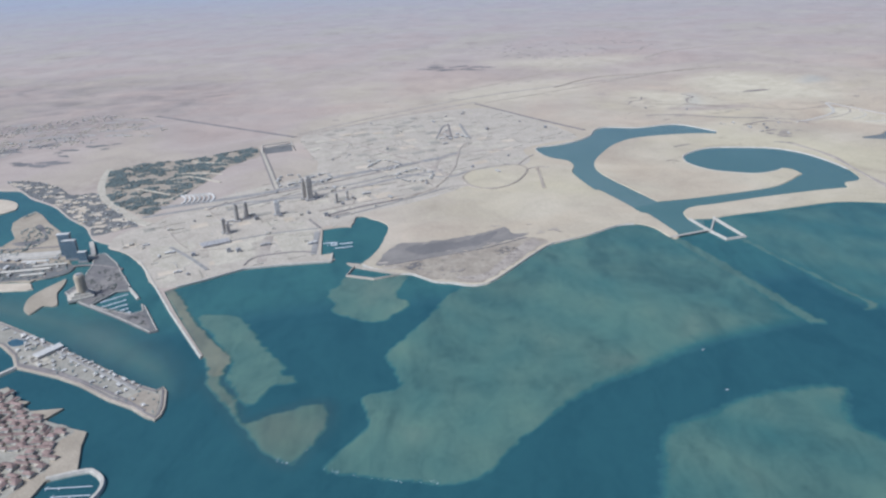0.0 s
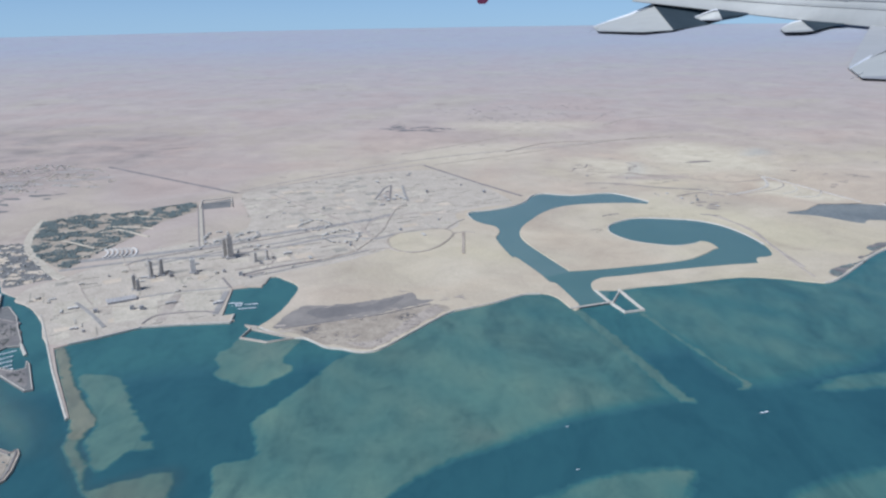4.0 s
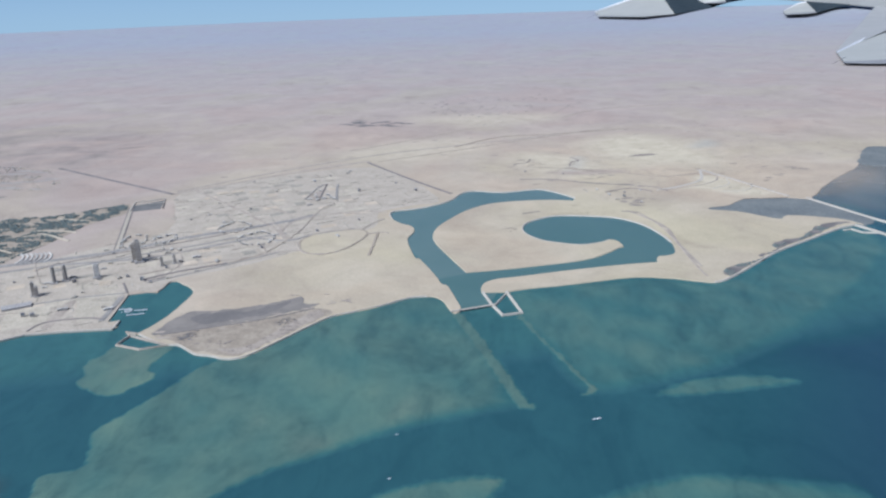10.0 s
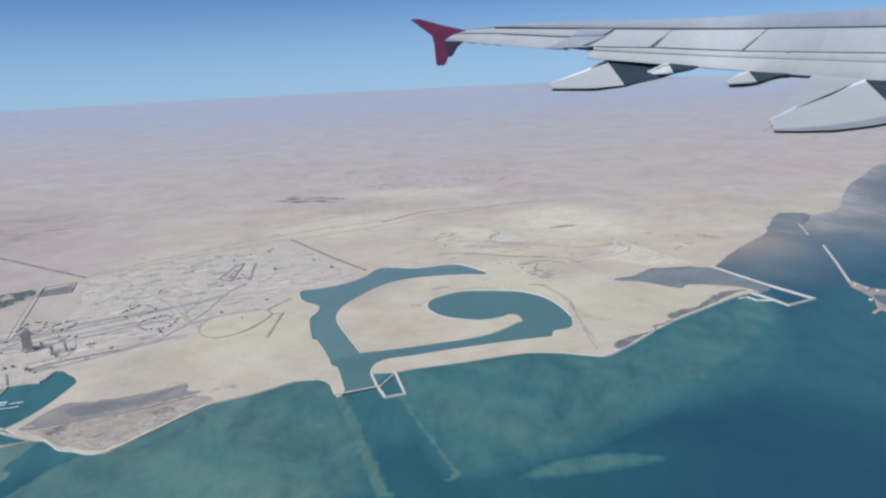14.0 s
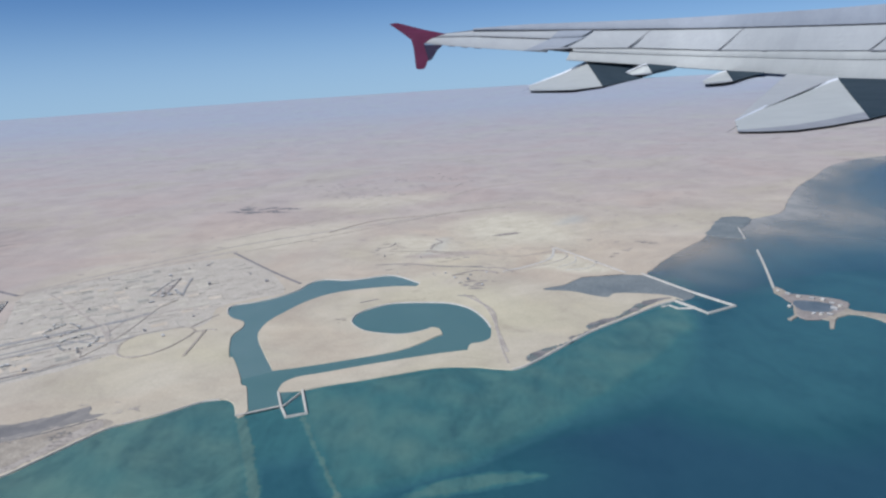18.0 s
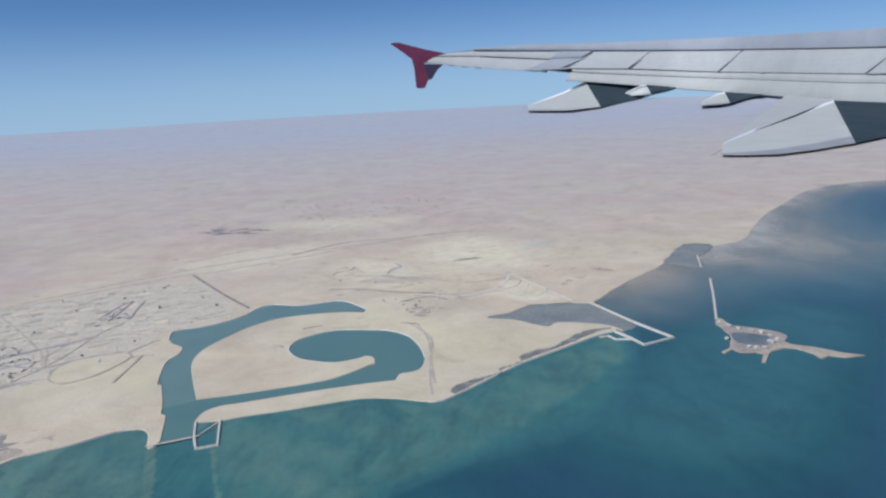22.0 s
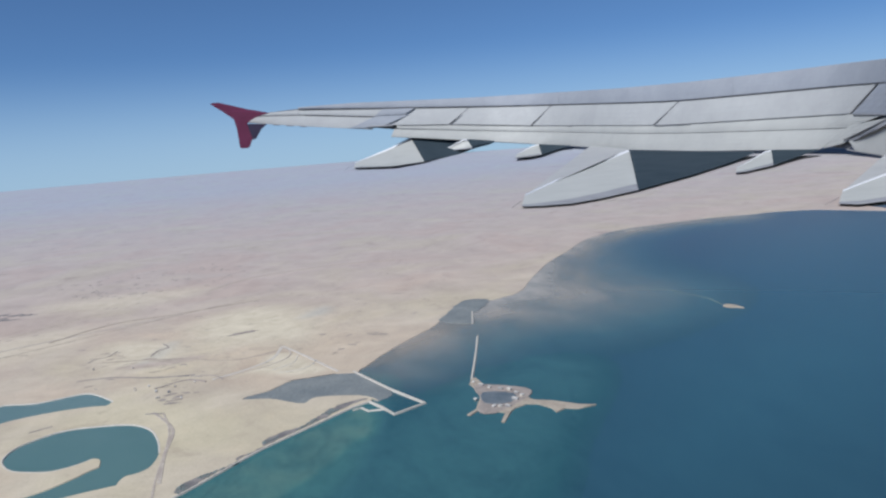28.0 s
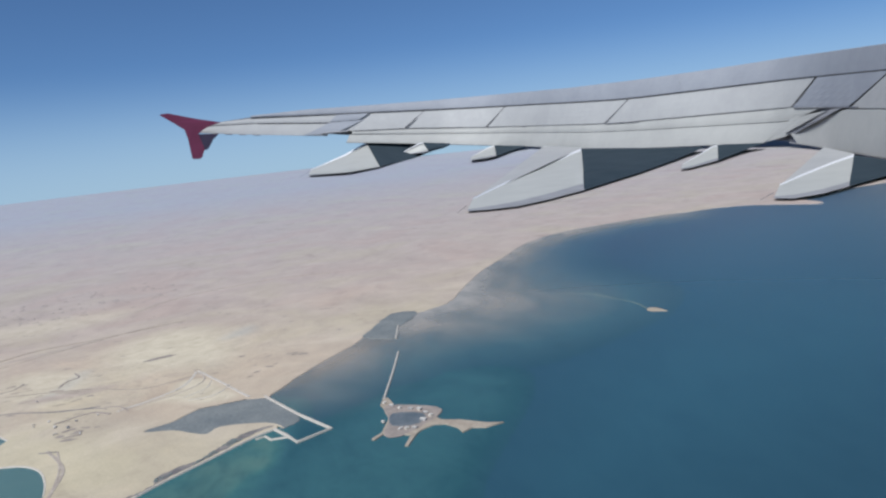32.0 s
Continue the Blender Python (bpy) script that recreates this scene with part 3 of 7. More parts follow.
def desert():
    """Pale coastal sand and pinkish inland gravel, distance haze put into the far colour, with washes, scrub and
    tracks.
    """
    m, n, l, p = material("desert_sand_and_haze")
    broad = grain(n, l, 0.017, 7, 0.6, distort=0.8)
    sand = ramp(n, [(0.3, (0.41, 0.349, 0.262)), (0.5, (0.464, 0.399, 0.298)), (0.68, (0.52, 0.452, 0.341))])
    l.new(broad.outputs[0], sand.inputs[0])
    gravel = ramp(n, [(0.3, (0.372, 0.312, 0.268)), (0.5, (0.408, 0.342, 0.294)), (0.7, (0.44, 0.37, 0.316))])
    l.new(broad.outputs[0], gravel.inputs[0])
    g = n.new("ShaderNodeNewGeometry")
    sep = n.new("ShaderNodeSeparateXYZ")
    l.new(g.outputs["Position"], sep.inputs[0])
    # inland greying of the gravel, partly standing in for haze
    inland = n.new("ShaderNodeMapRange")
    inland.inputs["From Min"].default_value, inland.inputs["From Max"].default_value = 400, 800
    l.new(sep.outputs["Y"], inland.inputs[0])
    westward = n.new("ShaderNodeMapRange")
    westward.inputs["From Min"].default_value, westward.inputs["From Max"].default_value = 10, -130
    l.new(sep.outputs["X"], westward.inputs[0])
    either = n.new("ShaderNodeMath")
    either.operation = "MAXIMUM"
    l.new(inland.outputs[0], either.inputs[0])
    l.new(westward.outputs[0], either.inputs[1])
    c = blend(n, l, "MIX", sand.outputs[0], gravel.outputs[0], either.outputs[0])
    # distance haze painted into the ground: blue-grey mixed in far out
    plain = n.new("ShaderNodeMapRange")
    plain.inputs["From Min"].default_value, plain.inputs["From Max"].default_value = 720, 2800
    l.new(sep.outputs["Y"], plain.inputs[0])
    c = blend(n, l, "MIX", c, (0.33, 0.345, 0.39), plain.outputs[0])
    wash = grain(n, l, 0.045, 9, 0.7, (0.8, 0.7, 1), 1.0)
    rw = ramp(n, [(0.34, (0.91, 0.905, 0.91)), (0.46, (0.985, 0.985, 0.985)), (0.54, (1.01, 1.01, 1.005)), (0.66, (1.055, 1.045, 1.03))])
    l.new(wash.outputs[0], rw.inputs[0])
    c = blend(n, l, "MULTIPLY", c, rw.outputs[0])
    tint = grain(n, l, 0.0075, 4, 0.55, distort=0.5)
    rt = ramp(n, [(0.38, (1.0, 0.965, 0.955)), (0.5, (1, 1, 1)), (0.64, (1.01, 1.025, 0.96))])
    l.new(tint.outputs[0], rt.inputs[0])
    c = blend(n, l, "MULTIPLY", c, rt.outputs[0])
    # pale, terraced limestone country behind the lagoon
    away = n.new("ShaderNodeVectorMath")
    away.operation = "DISTANCE"
    flat = n.new("ShaderNodeMapping")
    flat.inputs["Scale"].default_value = (1 / 150, 1 / 125, 0)
    l.new(g.outputs["Position"], flat.inputs[0])
    away.inputs[1].default_value = (240 / 150, 590 / 125, 0)
    l.new(flat.outputs[0], away.inputs[0])
    lime = n.new("ShaderNodeMapRange")
    lime.interpolation_type = "SMOOTHSTEP"
    lime.inputs["From Min"].default_value, lime.inputs["From Max"].default_value = 1.10, 0.35
    lime.inputs["To Max"].default_value = 0.6
    l.new(away.outputs["Value"], lime.inputs[0])
    lumps = grain(n, l, 0.018, 7, 0.62, distort=1.2)
    rl = ramp(n, [(0.34, (0.86, 0.85, 0.84)), (0.43, (1.03, 1.012, 0.97)), (0.50, (1.21, 1.195, 1.085)), (0.525, (0.97, 0.95, 0.92)), (0.575, (1.20, 1.185, 1.075)), (0.60, (0.90, 0.88, 0.86)), (0.70, (1.17, 1.155, 1.06))])
    l.new(lumps.outputs[0], rl.inputs[0])
    c = blend(n, l, "MULTIPLY", c, rl.outputs[0], lime.outputs[0])
    # greyer country round the old town, its haze-grey put into the colour
    west = n.new("ShaderNodeVectorMath")
    west.operation = "DISTANCE"
    flat = n.new("ShaderNodeMapping")
    flat.inputs["Scale"].default_value = (1 / 330, 1 / 230, 0)
    l.new(g.outputs["Position"], flat.inputs[0])
    west.inputs[1].default_value = (-480 / 330, 680 / 230, 0)
    l.new(flat.outputs[0], west.inputs[0])
    town = n.new("ShaderNodeMapRange")
    town.interpolation_type = "SMOOTHSTEP"
    town.inputs["From Min"].default_value, town.inputs["From Max"].default_value = 1.1, 0.6
    l.new(west.outputs["Value"], town.inputs[0])
    grey_mottle = grain(n, l, 0.02, 8, 0.68, (0.7, 1.2, 1), 0.8)
    rtown = ramp(n, [(0.36, (0.66, 0.68, 0.71)), (0.46, (0.84, 0.85, 0.87)), (0.55, (0.92, 0.915, 0.92)), (0.64, (1.02, 1.0, 0.98))])
    l.new(grey_mottle.outputs[0], rtown.inputs[0])
    c = blend(n, l, "MULTIPLY", c, rtown.outputs[0], town.outputs[0])
    scrub = grain(n, l, 0.013, 9, 0.70, (0.6, 0.6, 1), 0.5)
    rs = ramp(n, [(0.61, (1, 1, 1)), (0.66, (0.86, 0.85, 0.86)), (0.73, (0.70, 0.69, 0.71))])
    l.new(scrub.outputs[0], rs.inputs[0])
    c = blend(n, l, "MULTIPLY", c, rs.outputs[0])
    # stains of marl, rose gravel and chalk where the ground carries them
    ripple = grain(n, l, 0.06, 8, 0.66, distort=1.0)
    for stain, dark, light in (("marl", (0.465, 0.408, 0.300), (0.585, 0.520, 0.390)), ("rose", (0.345, 0.283, 0.243), (0.41, 0.338, 0.288)), ("chalk", (0.35, 0.345, 0.315), (0.44, 0.425, 0.375))):
        share = n.new("ShaderNodeAttribute")
        share.attribute_name = stain
        rc = ramp(n, [(0.36, dark), (0.62, light)])
        l.new(ripple.outputs[0], rc.inputs[0])
        c = blend(n, l, "MIX", c, rc.outputs[0], share.outputs["Fac"])
    fine = grain(n, l, 0.7, 4, 0.7)
    rf = ramp(n, [(0.3, (0.92, 0.92, 0.92)), (0.7, (1.06, 1.06, 1.06))])
    l.new(fine.outputs[0], rf.inputs[0])
    c = blend(n, l, "MULTIPLY", c, rf.outputs[0])
    l.new(c, p.inputs["Base Color"])
    p.inputs["Roughness"].default_value = 0.95
    p.inputs["Specular IOR Level"].default_value = 0.1
    return m


def seabed(name, stops, lively=1.0):
    """Pale sand on the shoals, weed and silt; the water's depth tint and haze are put into the colour."""
    m, n, l, p = material(name)
    g = n.new("ShaderNodeNewGeometry")
    sep = n.new("ShaderNodeSeparateXYZ")
    l.new(g.outputs["Position"], sep.inputs[0])
    depth = n.new("ShaderNodeMapRange")
    depth.inputs["From Min"].default_value, depth.inputs["From Max"].default_value = -0.42, -0.035
    l.new(sep.outputs["Z"], depth.inputs[0])
    r = ramp(n, stops)
    l.new(depth.outputs[0], r.inputs[0])
    weed = grain(n, l, 0.03, 8, 0.65, (1.0, 0.45, 1), 1.4)
    rw = ramp(n, [(0.34, (0.62, 0.68, 0.74)), (0.50, (0.97, 0.97, 0.97)), (0.68, (1.18, 1.15, 1.09))])
    l.new(weed.outputs[0], rw.inputs[0])
    amount = n.new("ShaderNodeMapRange")
    amount.inputs["To Min"].default_value, amount.inputs["To Max"].default_value = 0.3 * lively, lively
    l.new(depth.outputs[0], amount.inputs[0])
    c = blend(n, l, "MULTIPLY", r.outputs[0], rw.outputs[0], amount.outputs[0])
    patch = grain(n, l, 0.16, 8, 0.72, (1.0, 0.6, 1), 0.9)
    rp = ramp(n, [(0.36, (0.80, 0.83, 0.86)), (0.52, (1, 1, 1)), (0.68, (1.10, 1.08, 1.05))])
    l.new(patch.outputs[0], rp.inputs[0])
    c = blend(n, l, "MULTIPLY", c, rp.outputs[0], amount.outputs[0])
    fine = grain(n, l, 0.8, 5, 0.75)
    rf = ramp(n, [(0.3, (0.92, 0.92, 0.92)), (0.7, (1.06, 1.06, 1.06))])
    l.new(fine.outputs[0], rf.inputs[0])
    c = blend(n, l, "MULTIPLY", c, rf.outputs[0], amount.outputs[0])
    l.new(c, p.inputs["Base Color"])
    p.inputs["Roughness"].default_value = 1.0
    p.inputs["Specular IOR Level"].default_value = 0.0
    return m


def sea_water():
    """Clear surface: lets the seabed through, with a rippled gloss."""
    m, n, l, p = material("sea_water")
    n.remove(p)
    clear, gloss, mix = n.new("ShaderNodeBsdfTransparent"), n.new("ShaderNodeBsdfGlossy"), n.new("ShaderNodeMixShader")
    clear.inputs[0].default_value = (0.86, 0.95, 0.97, 1)
    gloss.inputs["Roughness"].default_value = 0.35
    gloss.inputs["Color"].default_value = (0.9, 0.9, 0.9, 1)
    fr = n.new("ShaderNodeFresnel")
    fr.inputs["IOR"].default_value = 1.33
    l.new(fr.outputs[0], mix.inputs[0])
    l.new(clear.outputs[0], mix.inputs[1])
    l.new(gloss.outputs[0], mix.inputs[2])
    l.new(mix.outputs[0], n["Material Output"].inputs[0])
    return m


def cloudy(name, dark, light):
    """Silt in suspension: covers the water by the sheet's own cover, broken into drifting streaks."""
    m, n, l, p = material(name)
    drift = grain(n, l, 0.010, 7, 0.62, (1.0, 0.55, 1), 1.6)
    r = ramp(n, [(0.35, dark), (0.65, light)])
    l.new(drift.outputs[0], r.inputs[0])
    l.new(r.outputs[0], p.inputs["Base Color"])
    p.inputs["Roughness"].default_value, p.inputs["Specular IOR Level"].default_value = 0.9, 0.1
    cover = n.new("ShaderNodeAttribute")
    cover.attribute_name = "cover"
    thin = ramp(n, [(0.28, (0.45,) * 3), (0.5, (0.85,) * 3), (0.66, (1.12,) * 3)])
    l.new(drift.outputs[0], thin.inputs[0])
    amount = n.new("ShaderNodeMath")
    amount.operation, amount.use_clamp = "MULTIPLY", True
    l.new(cover.outputs["Fac"], amount.inputs[0])
    l.new(thin.outputs[0], amount.inputs[1])
    clear, mix = n.new("ShaderNodeBsdfTransparent"), n.new("ShaderNodeMixShader")
    l.new(amount.outputs[0], mix.inputs[0])
    l.new(clear.outputs[0], mix.inputs[1])
    l.new(p.outputs[0], mix.inputs[2])
    l.new(mix.outputs[0], n["Material Output"].inputs[0])
    return m


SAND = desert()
CLOUDY = cloudy("silt_cloud", (0.295, 0.305, 0.30), (0.40, 0.375, 0.338))
GREENISH = cloudy("green_cloud", (0.105, 0.185, 0.185), (0.14, 0.215, 0.205))
WEEDY = cloudy("weed_bed", (0.13, 0.115, 0.09), (0.24, 0.195, 0.145))
MURKY = cloudy("dark_silt_cloud", (0.28, 0.25, 0.215), (0.37, 0.325, 0.27))
# depth stops paint the water's absorption, the middle ones lifted for haze
BED = seabed("seabed_sand", [(0.0, (0.040, 0.092, 0.130)), (0.14, (0.043, 0.116, 0.137)), (0.25, (0.064, 0.149, 0.167)), (0.45, (0.082, 0.183, 0.179)), (0.75, (0.168, 0.238, 0.197)), (1.0, (0.34, 0.31, 0.235))])
BAYBED = seabed("bay_silt", [(0.0, (0.040, 0.092, 0.130)), (0.12, (0.046, 0.110, 0.140)), (0.40, (0.085, 0.155, 0.178)), (0.62, (0.150, 0.200, 0.205)), (0.84, (0.26, 0.265, 0.245)), (1.0, (0.45, 0.385, 0.325))], 0.55)
# brighter blue paints the haze over the far sea into the bed
HAZEBED = seabed("blue_haze_bed", [(0.0, (0.040, 0.092, 0.130)), (0.2, (0.052, 0.128, 0.174)), (1.0, (0.06, 0.14, 0.19))], 0.5)
WATER = sea_water()
POOL_WATER = surface("still_lagoon_water", (0.05, 0.10, 0.13), (0.07, 0.13, 0.16), 0.1, 1.0, rough=0.15, bump=0.0)
YARD = surface("grey_green_yard", (0.275, 0.252, 0.203), (0.37, 0.338, 0.274), 0.15, 1.5)
TANSAND = surface("tan_beach_sand", (0.31, 0.258, 0.19), (0.40, 0.335, 0.25), 0.1, 2.0)
BEACH = surface("beach_sand", (0.46, 0.38, 0.28), (0.60, 0.51, 0.39), 0.1, 2.0)
FILL = surface("graded_fill", (0.405, 0.350, 0.277), (0.482, 0.421, 0.337), 0.09, 1.0, vary=0.05)
RUBBLE = surface("pale_rock", (0.42, 0.38, 0.32), (0.54, 0.495, 0.42), 0.6, 3.0)
TOWNGROUND = surface("grey_town_ground", (0.12, 0.12, 0.115), (0.19, 0.183, 0.168), 0.12, 1.5)
BROWN = surface("brown_gravel", (0.30, 0.25, 0.195), (0.42, 0.355, 0.275), 0.08, 1.0, vary=0.1)
DUN = surface("dun_sand", (0.285, 0.238, 0.182), (0.385, 0.328, 0.252), 0.12, 1.0)
PALE = surface("pale_limestone", (0.475, 0.415, 0.315), (0.535, 0.47, 0.36), 0.05, 0.6)
CLAY = surface("brown_clay", (0.235, 0.20, 0.172), (0.315, 0.27, 0.23), 0.12, 1.0)
LOT = surface("levelled_lot", (0.435, 0.383, 0.296), (0.525, 0.466, 0.364), 0.15, 1.2, vary=0.08)
POOLBED = surface("green_lagoon_silt", (0.12, 0.195, 0.185), (0.138, 0.212, 0.20), 0.03, 0.4, rough=1.0, bump=0.0, speck=0.05)
GREYBED = surface("grey_canal_bed", (0.165, 0.225, 0.213), (0.195, 0.25, 0.236), 0.03, 0.4, rough=1.0, bump=0.0, speck=0.06)
MAUVEMUD = surface("mauve_mud", (0.195, 0.176, 0.156), (0.262, 0.234, 0.202), 0.06, 0.5, speck=0.08)
MAUVEMUD2 = surface("wet_mauve_mud", (0.155, 0.143, 0.132), (0.205, 0.186, 0.168), 0.06, 0.5, speck=0.08)
MUD = surface("wet_mud", (0.135, 0.125, 0.12), (0.25, 0.225, 0.20), 0.12, 1.0)
FORTSILT = surface("wet_dark_silt", (0.10, 0.12, 0.125), (0.15, 0.165, 0.165), 0.1, 0.8, rough=0.3)
PONDSILT = surface("wet_blue_silt", (0.145, 0.16, 0.158), (0.20, 0.212, 0.20), 0.05, 0.5, rough=0.7)
SHELL = surface("dusty_concrete_shell", (0.33, 0.30, 0.262), (0.45, 0.412, 0.36), 0.8, 4.0, vary=0.15)
TOWNSAND = surface("trodden_town_sand", (0.30, 0.27, 0.24), (0.37, 0.33, 0.285), 0.03, 0.5)
SILT = surface("grey_silt", (0.15, 0.14, 0.135), (0.225, 0.207, 0.19), 0.05, 0.8)
ASPHALT = surface("dusty_asphalt", (0.24, 0.225, 0.205), (0.33, 0.31, 0.28), 0.2, 2.0)
DARKROAD = surface("dark_embankment", (0.17, 0.15, 0.14), (0.25, 0.22, 0.20), 0.1, 1.0)
TRACK = surface("packed_track", (0.33, 0.28, 0.23), (0.43, 0.37, 0.30), 0.1, 1.0)
STONE = surface("cream_plaster", (0.42, 0.38, 0.315), (0.56, 0.51, 0.425), 0.8, 4.0, vary=0.15)
CONCRETE = surface("grey_concrete", (0.24, 0.23, 0.22), (0.38, 0.36, 0.34), 0.8, 4.0, vary=0.2)
GLASS = surface("tinted_glass_cladding", (0.12, 0.17, 0.205), (0.165, 0.22, 0.255), 0.5, 3.0, rough=0.3, bump=0.0)
TILE = surface("terracotta_roof", (0.19, 0.128, 0.108), (0.29, 0.205, 0.172), 1.0, 6.0, vary=0.25)
FLATROOF = surface("pale_flat_roof", (0.42, 0.40, 0.36), (0.60, 0.57, 0.52), 1.0, 6.0, vary=0.2)
# greyed and lifted: haze over the grove is put into the leaf colour
LEAF = surface("dusty_hazed_foliage", (0.125, 0.16, 0.155), (0.19, 0.225, 0.212), 0.3, 3.0, rough=0.9, vary=0.2)
DARKLEAF = surface("watered_foliage", (0.065, 0.08, 0.07), (0.115, 0.13, 0.11), 0.3, 3.0, rough=0.9)
WHITE = surface("white_gelcoat_and_highlight", (0.68, 0.68, 0.68), (0.80, 0.80, 0.80), 1.0, 6.0, rough=0.4, bump=0.0)
FOAM = surface("wake_foam", (0.45, 0.55, 0.58), (0.78, 0.82, 0.84), 1.5, 6.0)
PAINT = surface("grey_wing_paint", (0.338, 0.338, 0.327), (0.373, 0.373, 0.358), 0.008, 0.05, rough=0.75, bump=0.0, speck=0.03)
FLAPPAINT = surface("grey_flap_paint", (0.345, 0.343, 0.318), (0.38, 0.378, 0.348), 0.008, 0.05, rough=0.7, bump=0.0, speck=0.03)
# grey of the plates; on slats it paints curve shade and sky reflection
SLATPAINT = surface("plate_grey_and_slat_shade", (0.245, 0.258, 0.28), (0.275, 0.288, 0.308), 0.01, 0.06, rough=0.75, bump=0.0, speck=0.03)
FAIRING = surface("fairing_paint", (0.39, 0.39, 0.355), (0.43, 0.43, 0.39), 0.01, 0.06, rough=0.6, bump=0.0, speck=0.03)
# slate grey of floor edges; on fairing fronts it paints the wing's shade
SLATE_SHADE = surface("slate_grey_and_shade", (0.030, 0.044, 0.054), (0.040, 0.055, 0.066), 0.01, 0.06, rough=0.9, bump=0.0, speck=0.03)
SLATE_SHADE.node_tree.nodes["Principled BSDF"].inputs["Specular IOR Level"].default_value = 0.05
BRACKET = surface("grey_sealant_and_shade", (0.23, 0.23, 0.235), (0.28, 0.28, 0.285), 0.02, 0.1, rough=0.7, bump=0.0, speck=0.03)
SEAL = surface("dark_seal", (0.11, 0.11, 0.115), (0.15, 0.15, 0.155), 0.02, 0.1, rough=0.7, bump=0.0, speck=0.03)
RED = surface("burgundy_paint", (0.115, 0.016, 0.042), (0.14, 0.022, 0.055), 0.01, 0.06, rough=0.4, bump=0.0, speck=0.03)

# dark purple paints the shadowed inner side of the lower fin
FINSHADE = surface("dark_fin_shade", (0.022, 0.014, 0.035), (0.03, 0.02, 0.045), 0.01, 0.06, rough=0.6, bump=0.0, speck=0.03)

# ---------------------------------------------------------------- mesh helpers
from mathutils.geometry import tessellate_polygon


def mesh(name, verts, faces, mat, smooth=False):
    me = bpy.data.meshes.new(name)
    me.from_pydata([tuple(v) for v in verts], [], faces)
    me.materials.append(mat)
    if smooth:
        me.polygons.foreach_set("use_smooth", [True] * len(me.polygons))
    me.update()
    return me


def thing(name, data, label, category, group="", kind="", at=None):
    ob = tagged(new(name, data), label, category, group, kind)
    if at is not None:
        ob.matrix_world = at
    return ob


def piece(name, data, parent, label=""):
    ob = new(name, data)
    ob.parent = parent
    return tagged(ob, label)


def area(pts):
    return sum(a[0] * b[1] - b[0] * a[1] for a, b in zip(pts, pts[1:] + pts[:1])) / 2


def ccw(pts):
    return list(pts) if area(list(pts)) > 0 else list(reversed(pts))


def smooth_line(pts, n=3, closed=False, rough=0.0, seed=0):
    """Catmull-Rom through the corners, with a little natural unevenness."""
    rnd = random.Random(seed)
    k, out = len(pts), []
    for i in range(k if closed else k - 1):
        p = [Vector(pts[(i + j) % k] if closed else pts[min(max(i + j, 0), k - 1)]) for j in (-1, 0, 1, 2)]
        for s in range(n):
            t = s / n
            q = 0.5 * (2 * p[1] + (p[2] - p[0]) * t + (2 * p[0] - 5 * p[1] + 4 * p[2] - p[3]) * t * t + (3 * p[1] - p[0] - 3 * p[2] + p[3]) * t ** 3)
            if s and rough:
                q += Vector((rnd.uniform(-rough, rough), rnd.uniform(-rough, rough)))
            out.append((q.x, q.y))
    if not closed:
        out.append(tuple(pts[-1]))
    return out


def ragged(pts, amp, seed=0, step=1.6, scale=0.22):
    """Closed outline broken up by uneven noise, as natural edges are."""
    ring = ccw(smooth_line(pts, 4, True))
    fine = []
    for a, c in zip(ring, ring[1:] + ring[:1]):
        a, c = Vector(a), Vector(c)
        k = max(1, int((c - a).length / step))
        fine += [tuple(a + (c - a) * i / k) for i in range(k)]
    out = []
    for i, (x, y) in enumerate(fine):
        e = Vector(fine[(i + 1) % len(fine)]) - Vector(fine[i - 1])
        e = e.normalized() if e.length > 1e-6 else Vector((1, 0))
        d = amp * (noise.noise(Vector((x * scale, y * scale, seed))) + 0.6 * noise.noise(Vector((x * scale * 3, y * scale * 3, seed + 5))))
        out.append((x + e.y * d, y - e.x * d))
    return out


def offset(pts, d):
    """Ring moved outwards by d (counter-clockwise ring)."""
    out, k = [], len(pts)
    for i in range(k):
        a, b, c = Vector(pts[i - 1]), Vector(pts[i]), Vector(pts[(i + 1) % k])
        n = Vector((0.0, 0.0))
        for u, v in ((a, b), (b, c)):
            e = v - u
            if e.length > 1e-6:
                e.normalize()
                n += Vector((e.y, -e.x))
        n = n.normalized() if n.length > 1e-6 else Vector((0, 0))
        out.append((b.x + n.x * d, b.y + n.y * d))
    return out


def slab(name, ring, mat, top, foot, slope):
    """A raised sheet with a sloping edge: land, shoal or plot."""
    ring = ccw(ring)
    low = offset(ring, slope)
    k = len(ring)
    verts = [(x, y, top) for x, y in ring] + [(x, y, foot) for x, y in low]
    faces = [tuple(f) for f in tessellate_polygon([[Vector((x, y, 0)) for x, y in ring]])]
    fixed = []
    for f in faces:
        a, b, c = (verts[i] for i in f)
        fixed.append(f if (b[0] - a[0]) * (c[1] - a[1]) - (b[1] - a[1]) * (c[0] - a[0]) > 0 else f[::-1])
    fixed += [(i, k + i, k + (i + 1) % k, (i + 1) % k) for i in range(k)]
    return mesh(name, verts, fixed, mat)


